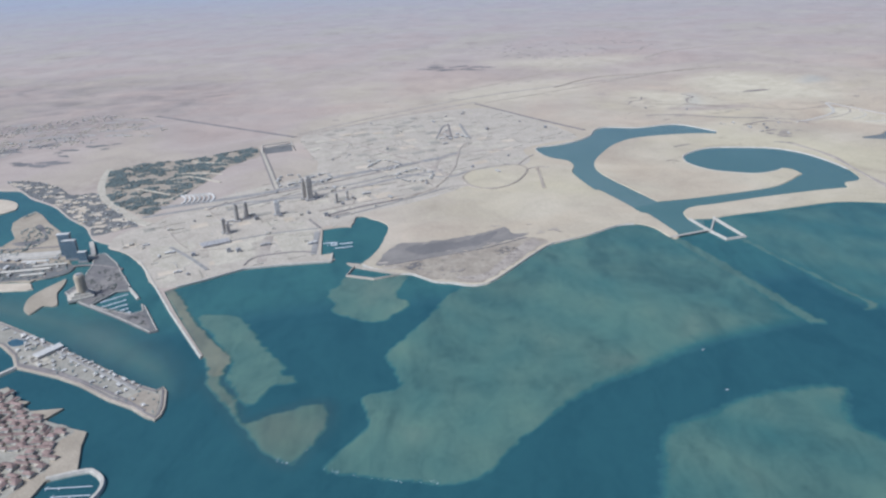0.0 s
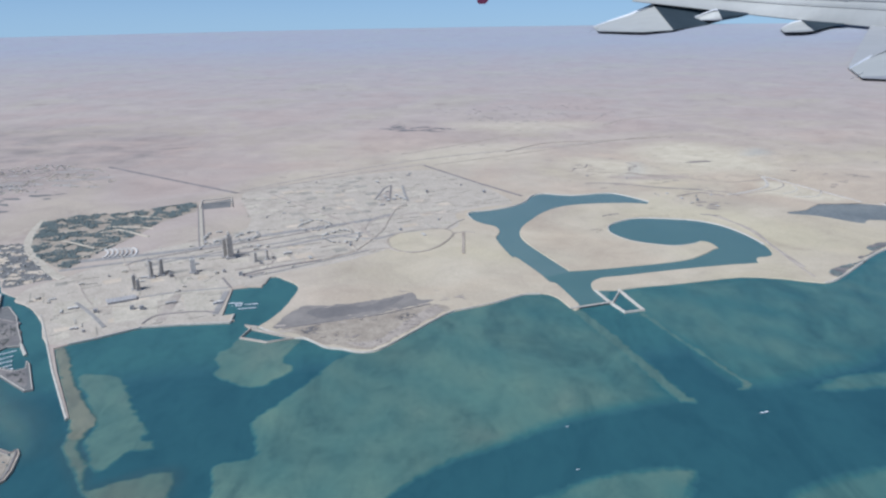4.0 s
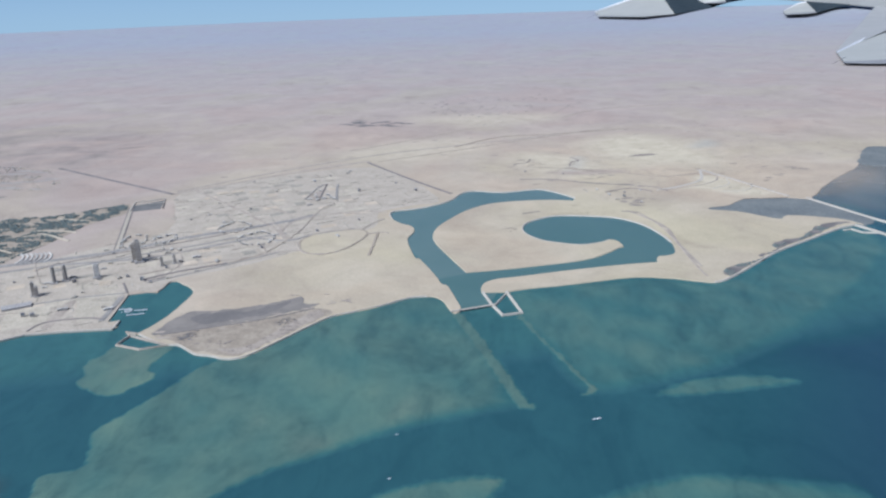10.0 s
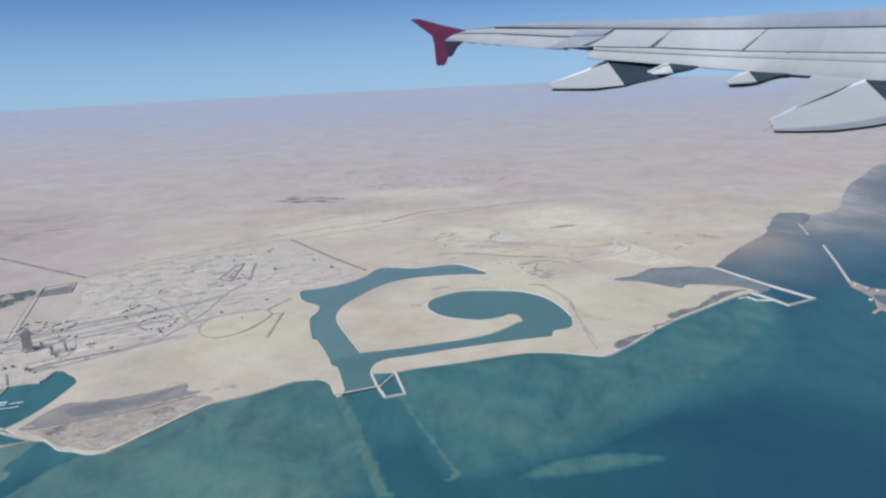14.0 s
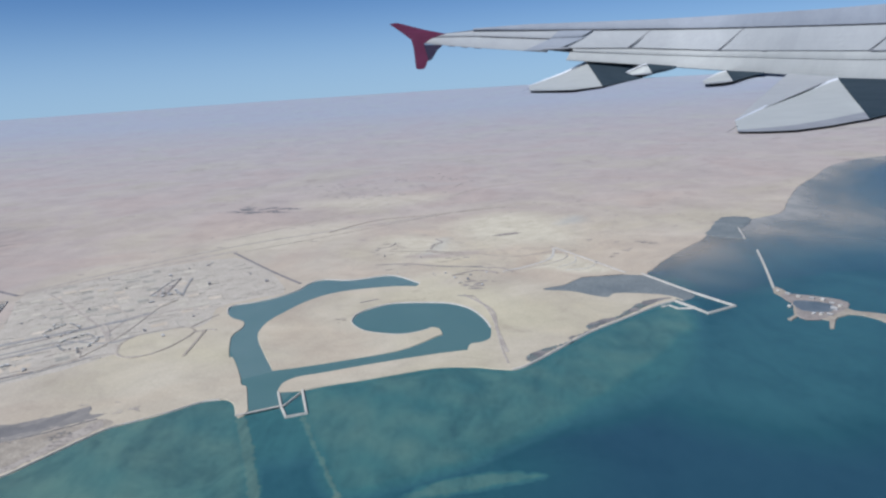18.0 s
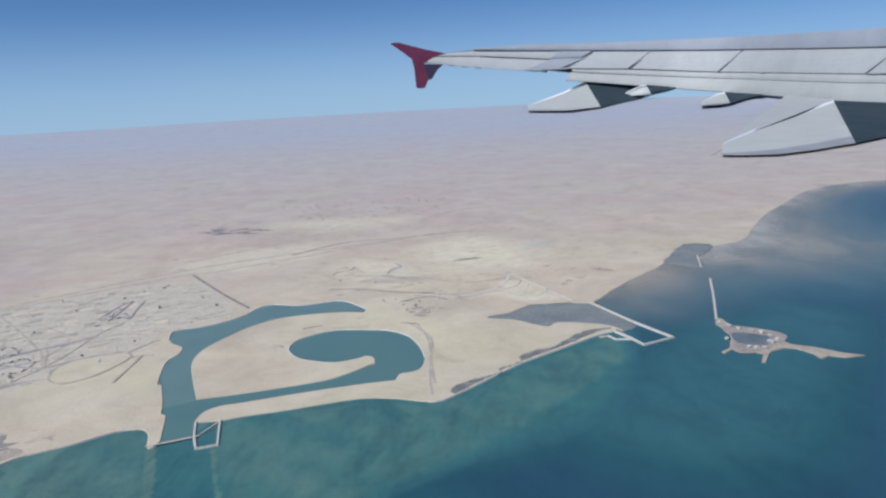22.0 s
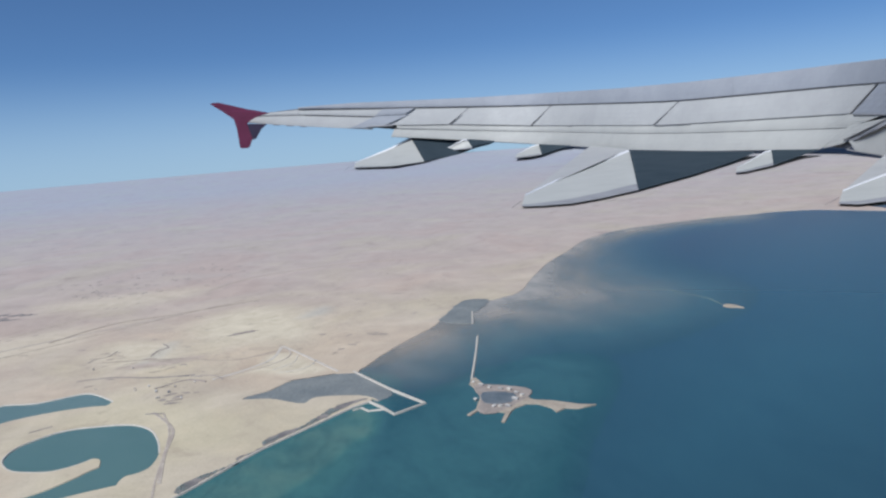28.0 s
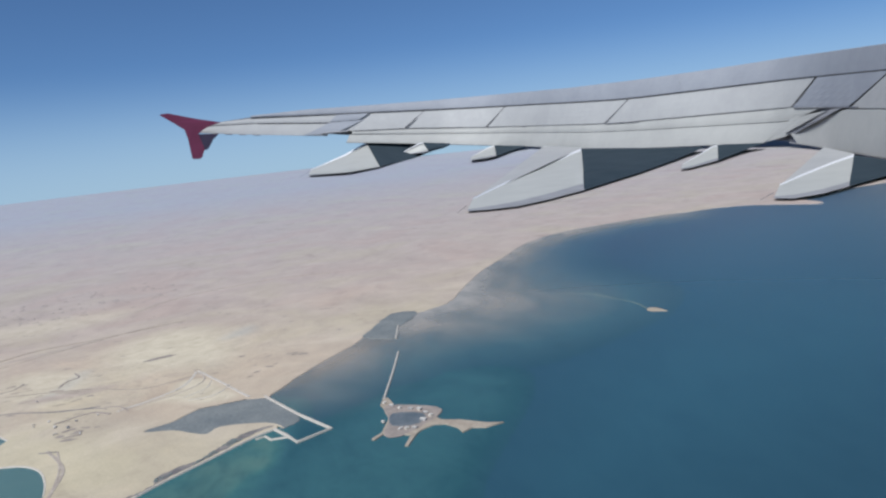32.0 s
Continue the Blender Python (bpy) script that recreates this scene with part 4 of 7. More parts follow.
def ribbon(name, pts, width, mat, top, foot, slope=0.3):
    """A road or mole: a flat crown with sloping sides along a line."""
    verts, faces, k = [], [], len(pts)
    for i in range(k):
        a, b = Vector(pts[max(i - 1, 0)]), Vector(pts[min(i + 1, k - 1)])
        e = b - a
        e = e.normalized() if e.length > 1e-6 else Vector((1, 0))
        nx, ny = e.y, -e.x
        x, y = pts[i]
        for d, z in ((-width / 2 - slope, foot), (-width / 2, top), (width / 2, top), (width / 2 + slope, foot)):
            verts.append((x + nx * d, y + ny * d, z))
    for i in range(k - 1):
        for j in range(3):
            a = i * 4 + j
            faces.append((a, a + 1, a + 5, a + 4))
    faces += [(0, 1, 2, 3), (k * 4 - 1, k * 4 - 2, k * 4 - 3, k * 4 - 4)]
    return mesh(name, verts, faces, mat)


def inside(x, y, poly):
    hit = False
    for (ax, ay), (bx, by) in zip(poly, poly[1:] + poly[:1]):
        if (ay > y) != (by > y) and x < (bx - ax) * (y - ay) / (by - ay) + ax:
            hit = not hit
    return hit


def scatter(poly, count, seed, gap=0.0):
    rnd = random.Random(seed)
    xs, ys = [p[0] for p in poly], [p[1] for p in poly]
    got, tries = [], 0
    while len(got) < count and tries < count * 60:
        tries += 1
        x, y = rnd.uniform(min(xs), max(xs)), rnd.uniform(min(ys), max(ys))
        if inside(x, y, poly) and (not gap or all((x - a) ** 2 + (y - b) ** 2 > gap * gap for a, b in got)):
            got.append((x, y))
    return got


def box(x0, x1, y0, y1, z0, z1, taper=0.0):
    v = [(x0, y0, z0), (x1, y0, z0), (x1, y1, z0), (x0, y1, z0),
         (x0 + taper, y0 + taper, z1), (x1 - taper, y0 + taper, z1), (x1 - taper, y1 - taper, z1), (x0 + taper, y1 - taper, z1)]
    f = [(0, 3, 2, 1), (4, 5, 6, 7), (0, 1, 5, 4), (1, 2, 6, 5), (2, 3, 7, 6), (3, 0, 4, 7)]
    return v, f


def joined(solids):
    v, f = [], []
    for sv, sf in solids:
        k = len(v)
        v += sv
        f += [tuple(i + k for i in q) for q in sf]
    return v, f


def prism(cx, cy, r0, r1, z0, z1, n=12):
    v = [(cx + r * math.cos(2 * math.pi * i / n), cy + r * math.sin(2 * math.pi * i / n), z) for r, z in ((r0, z0), (r1, z1)) for i in range(n)]
    return v, [(i, (i + 1) % n, n + (i + 1) % n, n + i) for i in range(n)] + [tuple(range(n, 2 * n)), tuple(reversed(range(n)))]


LAGOON_BED = [(96, 296), (108, 301), (113, 316), (150, 334), (190, 348), (214, 362), (214, 440), (180, 506), (92, 508), (46, 450), (60, 390), (84, 334)]

# ---------------------------------------------------------------- ground, sea and shoals
FAR, LAND = 4780.0, 0.35
CX = 150.0
ring = [(CX + FAR * math.cos(2 * math.pi * i / 180), FAR * math.sin(2 * math.pi * i / 180)) for i in range(180)]
thing("seabed", mesh("seabed", [(x, y, -0.425) for x, y in ring], [tuple(range(180))], BED), "dark deep sandy seabed under the sea", "seabed", kind="structure")
thing("water", mesh("water", [(x, y, 0) for x, y in ring], [tuple(range(180))], WATER), "calm blue-green sea water of the shallow gulf", "sea", kind="structure")

ends = SPIT_FAR[-1]
a0 = math.atan2(ends[1], ends[0] - CX)
last = (CX + (FAR - 5) * math.cos(a0 - 0.1), (FAR - 5) * math.sin(a0 - 0.1))
arc = [(CX + (FAR - 5) * math.cos(a), (FAR - 5) * math.sin(a)) for a in np.linspace(a0 - 0.1, math.pi - 0.12, 90)]
coast = (smooth_line(COAST_WEST[:13], 3, rough=0.25, seed=1) + COAST_WEST[13:] + QUAY[:11] + smooth_line(QUAY[11:], 3, rough=0.22, seed=2)
         + smooth_line(CANAL_WEST, 3, rough=0.15, seed=3) + smooth_line(CANAL_INNER[:11], 3) + smooth_line(CANAL_INNER[11:], 3, rough=0.15, seed=4)
         + smooth_line(POOL, 4) + smooth_line(CANAL_SOUTH, 4) + smooth_line(COAST_EAST, 4, rough=0.2, seed=5)
         + smooth_line(POND_SHORE, 3, rough=0.5, seed=6) + smooth_line(COAST_FAR, 4, rough=0.9, seed=7) + smooth_line(SPIT_FAR[:6], 3) + SPIT_FAR[6:])
mainland = coast + arc + [(-1500, 640), (-600, 470)]
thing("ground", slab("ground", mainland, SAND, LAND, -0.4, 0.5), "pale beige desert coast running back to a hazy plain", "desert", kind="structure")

# the plain rises gently to its rim, raised to fit the horizon in the camera's view
v, f = [], []
for i, a in enumerate(np.linspace(a0 - 0.05, math.pi - 0.02, 120)):
    v += [(CX + r * math.cos(a), r * math.sin(a), z) for r, z in ((2300, 0.30), (2700, 1.2), (3200, 6.0), (3600, 13.0), (4000, 23.0), (4340, 34.0))]
    if i:
        k = len(v) - 12
        f += [(k + j, k + j + 1, k + j + 7, k + j + 6) for j in range(5)]
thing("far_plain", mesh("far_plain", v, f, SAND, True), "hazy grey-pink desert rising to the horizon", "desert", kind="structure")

shelf = [(-600, 215), (-150, 215), (-60, 235), (60, 240), (180, 255), (290, 290), (330, 390), (330, 460), (100, 500), (-600, 480)]
def signed_distance(gx, gy, ring):
    """Distance of grid points from a closed outline, positive within."""
    best, within = np.full(gx.shape, 1e9), np.zeros(gx.shape, bool)
    for (ax, ay), (bx, by) in zip(ring, np.roll(ring, -1, 0)):
        ex, ey = bx - ax, by - ay
        t = np.clip(((gx - ax) * ex + (gy - ay) * ey) / (ex * ex + ey * ey + 1e-9), 0, 1)
        best = np.minimum(best, np.hypot(gx - ax - t * ex, gy - ay - t * ey))
        if ay != by:
            within ^= ((ay > gy) != (by > gy)) & (gx < ex * (gy - ay) / (by - ay) + ax)
    return np.where(within, best, -best)


def shoal_mesh(name, pts, top, wide, rough, seed, tilt=None, cell=None, mat=None):
    """Underwater bank: heights rise from the edge over a given width, with streaks, hollows and a ragged rim."""
    ring = np.array(ccw(smooth_line(pts, 4, True)))
    grow = (20.0 if tilt is big_reef else wide) * 0.6 + 2
    x0, y0 = ring.min(0) - grow
    x1, y1 = ring.max(0) + grow
    cell = cell or max(0.55, min(4.0, math.sqrt((x1 - x0) * (y1 - y0) / 30000)))
    xs, ys = np.arange(x0, x1, cell), np.arange(y0, y1, cell)
    gx, gy = np.meshgrid(xs, ys, indexing="ij")
    best = signed_distance(gx, gy, ring)
    within = best > -grow + 1
    z = np.empty(gx.shape)
    for i, x in enumerate(xs):
        for j, y in enumerate(ys):
            if not within[i, j]:
                z[i, j] = FOOT - 0.04
                continue
            w, h = tilt(x, y) if tilt else (wide, 1.0)
            rim = 0.75 * noise.noise(Vector((x * 0.3, y * 0.3, seed))) + 0.5 * noise.noise(Vector((x * 0.9, y * 0.9, seed + 3)))
            q = min(1.0, max(0.0, (best[i, j] + rim * min(w, 2.0) * 0.8) / w + 0.5))
            q = q * q * (3 - 2 * q)
            streak = noise.noise(Vector((x * 0.035 + y * 0.05, (x - y) * 0.012, seed))) + 0.6 * noise.noise(Vector((x * 0.1, y * 0.07, seed + 9)))
            z[i, j] = FOOT + (top * h - FOOT * h) * q * (1 + rough * streak) - (0.04 if q < 0.03 else 0.0)
    keep = within.copy()
    keep[:-1] |= within[1:]
    keep[1:] |= within[:-1]
    keep[:, :-1] |= keep[:, 1:]
    keep[:, 1:] |= keep[:, :-1]
    idx = np.full(gx.shape, -1)
    idx[keep] = np.arange(keep.sum())
    z = np.minimum(z, -0.02)
    v = np.stack([gx[keep], gy[keep], z[keep]], 1)
    a, b, c, d = idx[:-1, :-1], idx[1:, :-1], idx[1:, 1:], idx[:-1, 1:]
    ok = (a >= 0) & (b >= 0) & (c >= 0) & (d >= 0)
    f = np.stack([a[ok], b[ok], c[ok], d[ok]], 1)
    return mesh(name, v.tolist(), [tuple(q) for q in f.tolist()], mat or BED, True)


FOOT = -0.42


def big_reef(x, y):
    """Rim width and height of the great shoal: crisp to the west, fading to the east and seawards."""
    east = min(1.0, max(0.0, (x - 20) / 75))
    return 1.6 + 16 * east, 1.0 - 0.16 * east * min(1.0, max(0.0, (y - 215) / 60))


def plume(name, pts, wide, most, mat, label, cell, lift):
    """Cloudy water carried along the shore: a thin sheet whose cover fades out across its rim."""
    ring = np.array(ccw(smooth_line(pts, 4, True)))
    x0, y0 = ring.min(0) - wide
    x1, y1 = ring.max(0) + wide
    gx, gy = np.meshgrid(np.arange(x0, x1, cell), np.arange(y0, y1, cell), indexing="ij")
    q = np.clip(signed_distance(gx, gy, ring) / wide + 0.5, 0, 1)
    q = q * q * (3 - 2 * q) * most
    keep = q > 0.004
    idx = np.full(gx.shape, -1)
    idx[keep] = np.arange(keep.sum())
    v = np.stack([gx[keep], gy[keep], np.full(keep.sum(), lift)], 1)
    a, b, c, d = idx[:-1, :-1], idx[1:, :-1], idx[1:, 1:], idx[:-1, 1:]
    ok = (a >= 0) & (b >= 0) & (c >= 0) & (d >= 0)
    me = mesh(name, v.tolist(), np.stack([a[ok], b[ok], c[ok], d[ok]], 1).tolist(), mat)
    me.attributes.new("cover", "FLOAT", "POINT").data.foreach_set("value", q[keep].astype(np.float32))
    return thing(name, me, label, "cloudy water", kind="structure")


near_shelf = [(-600, -300), (110, -200), (165, 40), (190, 180), (150, 270), (-600, 270)]
thing("sea_shelf", shoal_mesh("sea_shelf", near_shelf, -0.350, 70.0, 0.03, 5, None, 5.0), "deeper green shelf in front of the islands", "sea shelf", kind="structure")
# raised so its lighter bed colour stands in for haze over the basin
thing("sea_shelf", shoal_mesh("sea_shelf", shelf, -0.258, 40.0, 0.06, 4, None, 4.0), "broad shelf off the coast, haze lightened into its tone", "sea shelf", kind="structure")
thing("sea_shelf", shoal_mesh("sea_shelf", OUTER_SHELF, -0.325, 60.0, 0.06, 6, None, 4.0), "dim sandy shelf off the lagoon", "sea shelf", kind="structure")
open_sea = [(425, 250), (455, 340), (495, 415), (575, 480), (700, 620), (950, 760), (1300, 700), (1300, 330), (700, 280)]
thing("sea_shelf", shoal_mesh("sea_shelf", open_sea, -0.350, 190.0, 0.03, 7, None, 6.0, HAZEBED), "open sea floor with far haze put into its blue", "sea shelf", kind="structure")
for nm, pts, top, sl, rough, lab in (
        ("shoal", MURK_C, -0.20, 12.0, 0.05, "murky green shallows between the islands"),
        ("shoal", REEF_BIG, -0.148, 1.8, 0.16, "broad pale green sandy shoal under shallow water"),
        ("shoal", REEF_NORTH, -0.126, 2.2, 0.12, "pale shoal off the breakwater with a ragged edge"),
        ("shoal", REEF_QUAY, -0.133, 2.4, 0.12, "grey-green shoal beside the dredged quay basin"),
        ("shoal", REEF_SOUTH, -0.115, 1.8, 0.12, "sandy shoal tip with surf on its edge"),
        ("shoal", REEF_EAST, -0.17, 6.0, 0.28, "wide mottled reef flat in open water"),
        ("shoal", REEF_MID, -0.20, 9.0, 0.25, "faint reef flat in open water"),
        ("shoal", REEF_STRIP, -0.20, 5.0, 0.2, "faint pale sand strip under the water"),
        ("shoal", SHELF_EAST, -0.205, 20.0, 0.22, "green shallow shelf along the beach"),
        ("shoal", SHELF_BAY, -0.225, 120.0, 0.10, "murky shallow bay floor by the far shore"),
        ("shoal", BAY_MURK, -0.115, 105.0, 0.14, "murky tan flats along the bay shore"),
        ("shoal", BANK_WEST, -0.135, 2.6, 0.10, "pale spoil bank beside the dredged channel"),
        ("shoal", BANK_EAST, -0.14, 2.6, 0.2, "thin spoil bank beside the dredged channel"),
        ("sandbar", SANDBAR, -0.030, 1.8, 0.08, "tan sandbar just awash beside the mole")):
    me = shoal_mesh(nm, pts, top, sl, rough, len(lab), big_reef if pts is REEF_BIG else None, None, BAYBED if pts in (SHELF_BAY, BAY_MURK) else BED)
    thing(nm, me, lab, nm, kind="structure")
plume("silt_plume", BAY_MURK, 150.0, 0.64, CLOUDY, "tan cloudy water along the bay shore", 6.0, 0.010)
plume("silt_plume", BAY_FLAT, 80.0, 0.82, CLOUDY, "thick tan shallows at the edge of the flats", 4.0, 0.020)
plume("silt_plume", MURK_C, 22.0, 0.62, GREENISH, "green cloudy water between the islands", 1.6, 0.012)
plume("weed_bed", REEF_SOUTH, 11.0, 0.2, WEEDY, "brown weed over the shoal tip", 0.8, 0.014)
plume("weed_bed", SANDBAR, 3.0, 0.16, WEEDY, "brown weed on the bar beside the mole", 0.7, 0.016)
plume("silt_plume", WET_FAR, 18.0, 0.3, MURKY, "dark silty shallows beside the walled lagoon", 1.6, 0.030)
thing("lagoon_bed", slab("lagoon_bed", LAGOON_BED, POOLBED, -0.105, -0.46, 1.0), "green sandy floor of the lagoon and its canal", "lagoon bed", kind="structure")
thing("lagoon_bed", slab("lagoon_bed", CANAL_GREY, GREYBED, -0.095, -0.46, 0.2), "grey floor of the dead-end canal", "lagoon bed", kind="structure")

for nm, pts, mat, lab in (
        ("islet", ISLE_A, BEACH, "bare sandy islet among the canals"),
        ("island", ISLE_B, TANSAND, "sandy island with a tower and long sheds"),
        ("beach", BEACH_B, BEACH, "narrow strip of artificial beach"),
        ("island", ISLE_C, TOWNGROUND, "wedge-shaped island with a marina and a stone tower"),
        ("beach", SAND_D, TANSAND, "curved spit of bare sand"),
        ("island", ISLE_E, BROWN, "long villa island with a rock-armoured edge"),
        ("island", ISLE_F, TANSAND, "island town on reclaimed sand with a beach"),
        ("island", FORT, DUN, "small sandy island with moles and a lagoon"),
        ("islet", [(x * 0.68 + ISLET[0][0] * 0.32, y * 0.68 + ISLET[0][1] * 0.32) for x, y in ISLET], TANSAND, "far pink sand islet")):
    thing(nm, slab(nm, smooth_line(pts, 3, True) if nm != "island" else pts, mat, LAND, -0.4, 0.35), lab, nm.replace('_', ' '), kind="structure")

# ground behind the lagoon, stained with marl, gravel and chalk
def stained_ground(x0, x1, y0, y1, cell, stains, z):
    gx, gy = np.meshgrid(np.arange(x0, x1, cell), np.arange(y0, y1, cell), indexing="ij")
    cover = {"marl": np.zeros(gx.shape), "rose": np.zeros(gx.shape), "chalk": np.zeros(gx.shape)}
    for pts, wide, most, kind in stains:
        q = np.clip(signed_distance(gx, gy, np.array(ccw(smooth_line(pts, 4, True)))) / wide + 0.5, 0, 1)
        cover[kind] = np.maximum(cover[kind], q * q * (3 - 2 * q) * most)
    k = gx.shape[1]
    v = np.stack([gx.ravel(), gy.ravel(), np.full(gx.size, z)], 1).tolist()
    f = [(i * k + j, (i + 1) * k + j, (i + 1) * k + j + 1, i * k + j + 1) for i in range(gx.shape[0] - 1) for j in range(k - 1)]
    me = mesh("quarry_ground", v, f, SAND)
    for kind, q in cover.items():
        me.attributes.new(kind, "FLOAT", "POINT").data.foreach_set("value", q.ravel().astype(np.float32))
    return me


thing("quarry_ground", stained_ground(-60, 335, 530, 890, 3.0, (
    ([(204, 650), (250, 698), (290, 670), (303, 615), (298, 566), (270, 562), (220, 585)], 52, 0.85, "marl"),
    ([(140, 626), (197, 605), (210, 543), (186, 534), (152, 556)], 34, 0.7, "marl"),
    ([(40, 830), (110, 850), (200, 840), (190, 790), (100, 770)], 60, 0.55, "marl"),
    ([(-5, 640), (40, 690), (110, 700), (120, 640), (60, 600)], 50, 0.55, "marl"),
    ([(163, 552), (200, 556), (222, 552), (215, 542), (180, 540)], 12, 0.75, "rose"),
    ([(20, 760), (70, 800), (110, 760), (70, 720)], 50, 0.6, "rose"),
    ([(296, 630), (318, 662), (325, 650), (318, 632)], 20, 0.6, "chalk"),
    ([(176, 552), (183, 572), (192, 606), (200, 600), (190, 560)], 12, 0.4, "chalk")), LAND + 0.006),
      "cream marl and rose gravel ground behind the lagoon", "ground", kind="structure")
thing("quarry_floor", stained_ground(222, 312, 462, 530, 2.0, (([(270, 540), (284, 522), (297, 492), (303, 472), (285, 470), (258, 490), (244, 486), (262, 505)], 12, 0.9, "marl"),), LAND + 0.006),
      "bright stepped quarry floor by the walled lagoon", "ground", kind="structure")
for pts, w, mat, lab in (([(276, 548), (283, 530), (281, 515), (268, 502), (252, 495), (232, 489)], 1.0, TRACK, "dark lip of the quarry road"),
                         ([(279, 546), (292, 514), (305, 480), (311, 465)], 1.6, RUBBLE, "pale haul ramp down to the walled lagoon"),
                         ([(300, 500), (296, 490), (288, 482), (274, 482)], 0.7, RUBBLE, "pale step of the quarry"), ([(288, 516), (284, 500), (270, 490)], 0.6, RUBBLE, "pale step of the quarry"),
                         ([(138, 576), (142, 584), (150, 587), (154, 600)], 1.0, CLAY, "curved dark berm of the desert sheds"), ([(183, 570), (186, 584), (193, 590), (188, 604)], 1.2, CLAY, "dark gully in the marl"),
                         ([(222, 503), (232, 497), (238, 486)], 0.8, CLAY, "short dark berm by the quarry")):
    thing("berm", ribbon("berm", smooth_line(pts, 5), w, mat, 0.56, 0.2), lab, "berm", kind="structure")

# mud flats, plots and ponds lie a hand above the sand
for nm, pts, mat, z, lab in (
        ("mud_flat", MUD_BULGE, MAUVEMUD, 0.45, "dark damp mud flat behind the beach"),
        ("mud_flat", MUD_SHORE, MUD, 0.45, "dark weedy flat along the shore"),
        ("mud_flat", MUD_PATCH, PONDSILT, 0.45, "dark grey drained pond on the shore"),
        ("mud_flat", MUD_POND, PONDSILT, 0.06, "grey silt filling the walled lagoon"),
        ("building_ground", DISTRICT, FILL, 0.40, "pale graded construction ground of the new district"),
        ("mud_flat", BROWN_FLAT, DUN, 0.41, "brown weedy flat behind the beach"),
        ("mud_flat", SHORE_BROWN, TRACK, 0.46, "brown weedy strip behind the beach"),
        ("mud_flat", BULGE_CORE, MAUVEMUD2, 0.49, "dark wet core of the mud flat"),
        ("garden_ground", offset(ccw(ISLE_E), -1.1), YARD, 0.40, "pale grey garden ground on the villa island"), ("garden_ground", B_DARK, MUD, 0.40, "dark scrubby ground on the island"),
        ("garden_ground", B_GREY, TOWNGROUND, 0.40, "grey furrowed ground on the island"), ("garden_ground", B_STRIP, RUBBLE, 0.40, "pale levelled strip on the island"),
        ("building_plot", QUAY_PALE, LOT, 0.47, "pale levelled quay plot"), ("building_plot", QUAY_GREY, TRACK, 0.47, "grey surfaced lane to the quay"),
        ("building_plot", WEST_PALE_A, LOT, 0.47, "pale levelled plot by the channel"), ("building_plot", WEST_PALE_B, LOT, 0.47, "pale levelled plot behind the quay"),
        ("building_plot", WALLED, TOWNGROUND, 0.42, "dark planted ground inside the compound wall"), ("building_plot", DARK_LOT, SILT, 0.47, "dark lot beside the track"), ("building_plot", DRY_POND, TRACK, 0.47, "grey works yard in the desert"),
        ("building_plot", E_PLOT_D, DUN, 0.47, "bare levelled end of the villa island"),
        ("garden_ground", F_TOWN, YARD, 0.40, "grey streets of the island town"), ("garden_ground", C_GROUND, MUD, 0.40, "dark brown garden ground on the marina island"),
        ("lagoon", E_POOL, POOL_WATER, 0.44, "small blue lagoon on the villa island"),
        ("garden_ground", SUBURB, TOWNGROUND, 0.43, "brown garden ground between villas"), ("garden_ground", GROVE, DUN, 0.44, "brown sandy ground under the palms"),
        ("garden_ground", FORT_CORE, CLAY, 0.40, "dark weedy ground inside the moles"), ("lagoon", FORT_POOL, FORTSILT, 0.47, "small dark silty lagoon inside the island")):
    thing(nm, slab(nm, ragged(pts, (1.6 if area(ccw(pts)) > 300 else 1.0) if nm == "mud_flat" else 0.5, len(lab)) if nm in ("mud_flat", "garden_ground", "building_ground") else smooth_line(pts, 3, True) if nm == "lagoon" else pts, mat, z, z - 0.3, 0.4), lab, nm.replace("_", " "), kind="structure")



def blotches(name, polys, mat, z, label, category, count, low, high, seed, flat=0.35, kind="structure"):
    """Uneven low patches of ground strewn over an area, joined."""
    rnd = random.Random(seed)
    v, f = [], []
    for poly in polys:
        for x, y in scatter(poly, count, rnd.randrange(999)):
            s, k, n, t = rnd.uniform(low, high), len(v), 12, rnd.uniform(-0.5, 0.5)
            up = z + rnd.uniform(0, 0.04)
            for i in range(n):
                a = 2 * math.pi * i / n
                r = s * rnd.uniform(0.55, 1.1)
                dx, dy = r * math.cos(a), r * flat * math.sin(a)
                v.append((x + dx * math.cos(t) - dy * math.sin(t), y + dx * math.sin(t) + dy * math.cos(t), up))
            f.append(tuple(range(k, k + n)))
    return thing(name, mesh(name, v, f, mat), label, category, kind=kind)


for pts, mat, lab, lo, hi in ((SCAR_A, CLAY, "dark gravel scrapes behind the lagoon", 2.0, 6.0), (SCAR_C, BROWN, "dark spoil heaps on the sand", 0.8, 2.0),
                              (SCAR_D, MUD, "dark far gravel flats", 6.0, 16.0), (SCAR_E, BROWN, "dark scrapes among far sheds", 2.0, 5.0),
                              (SCAR_F, BROWN, "pinkish gravel scrapes", 3.0, 8.0), (SCAR_G, MUD, "small dark scrub patch", 1.5, 3.0), (OLD_A, SILT, "dark wadi streak by the old town", 6.0, 16.0), (OLD_B, SILT, "dark wadi bed by the old town", 5.0, 12.0), (OLD_C, TOWNGROUND, "brown gardens of the old town", 3.0, 9.0),
                              (DARK_FAR, SILT, "blue-grey gravel flat far inland", 4.0, 11.0)):
    blotches("gravel_patch", [pts], mat, 0.40, lab, "gravel patch", 11, lo, hi, len(lab))
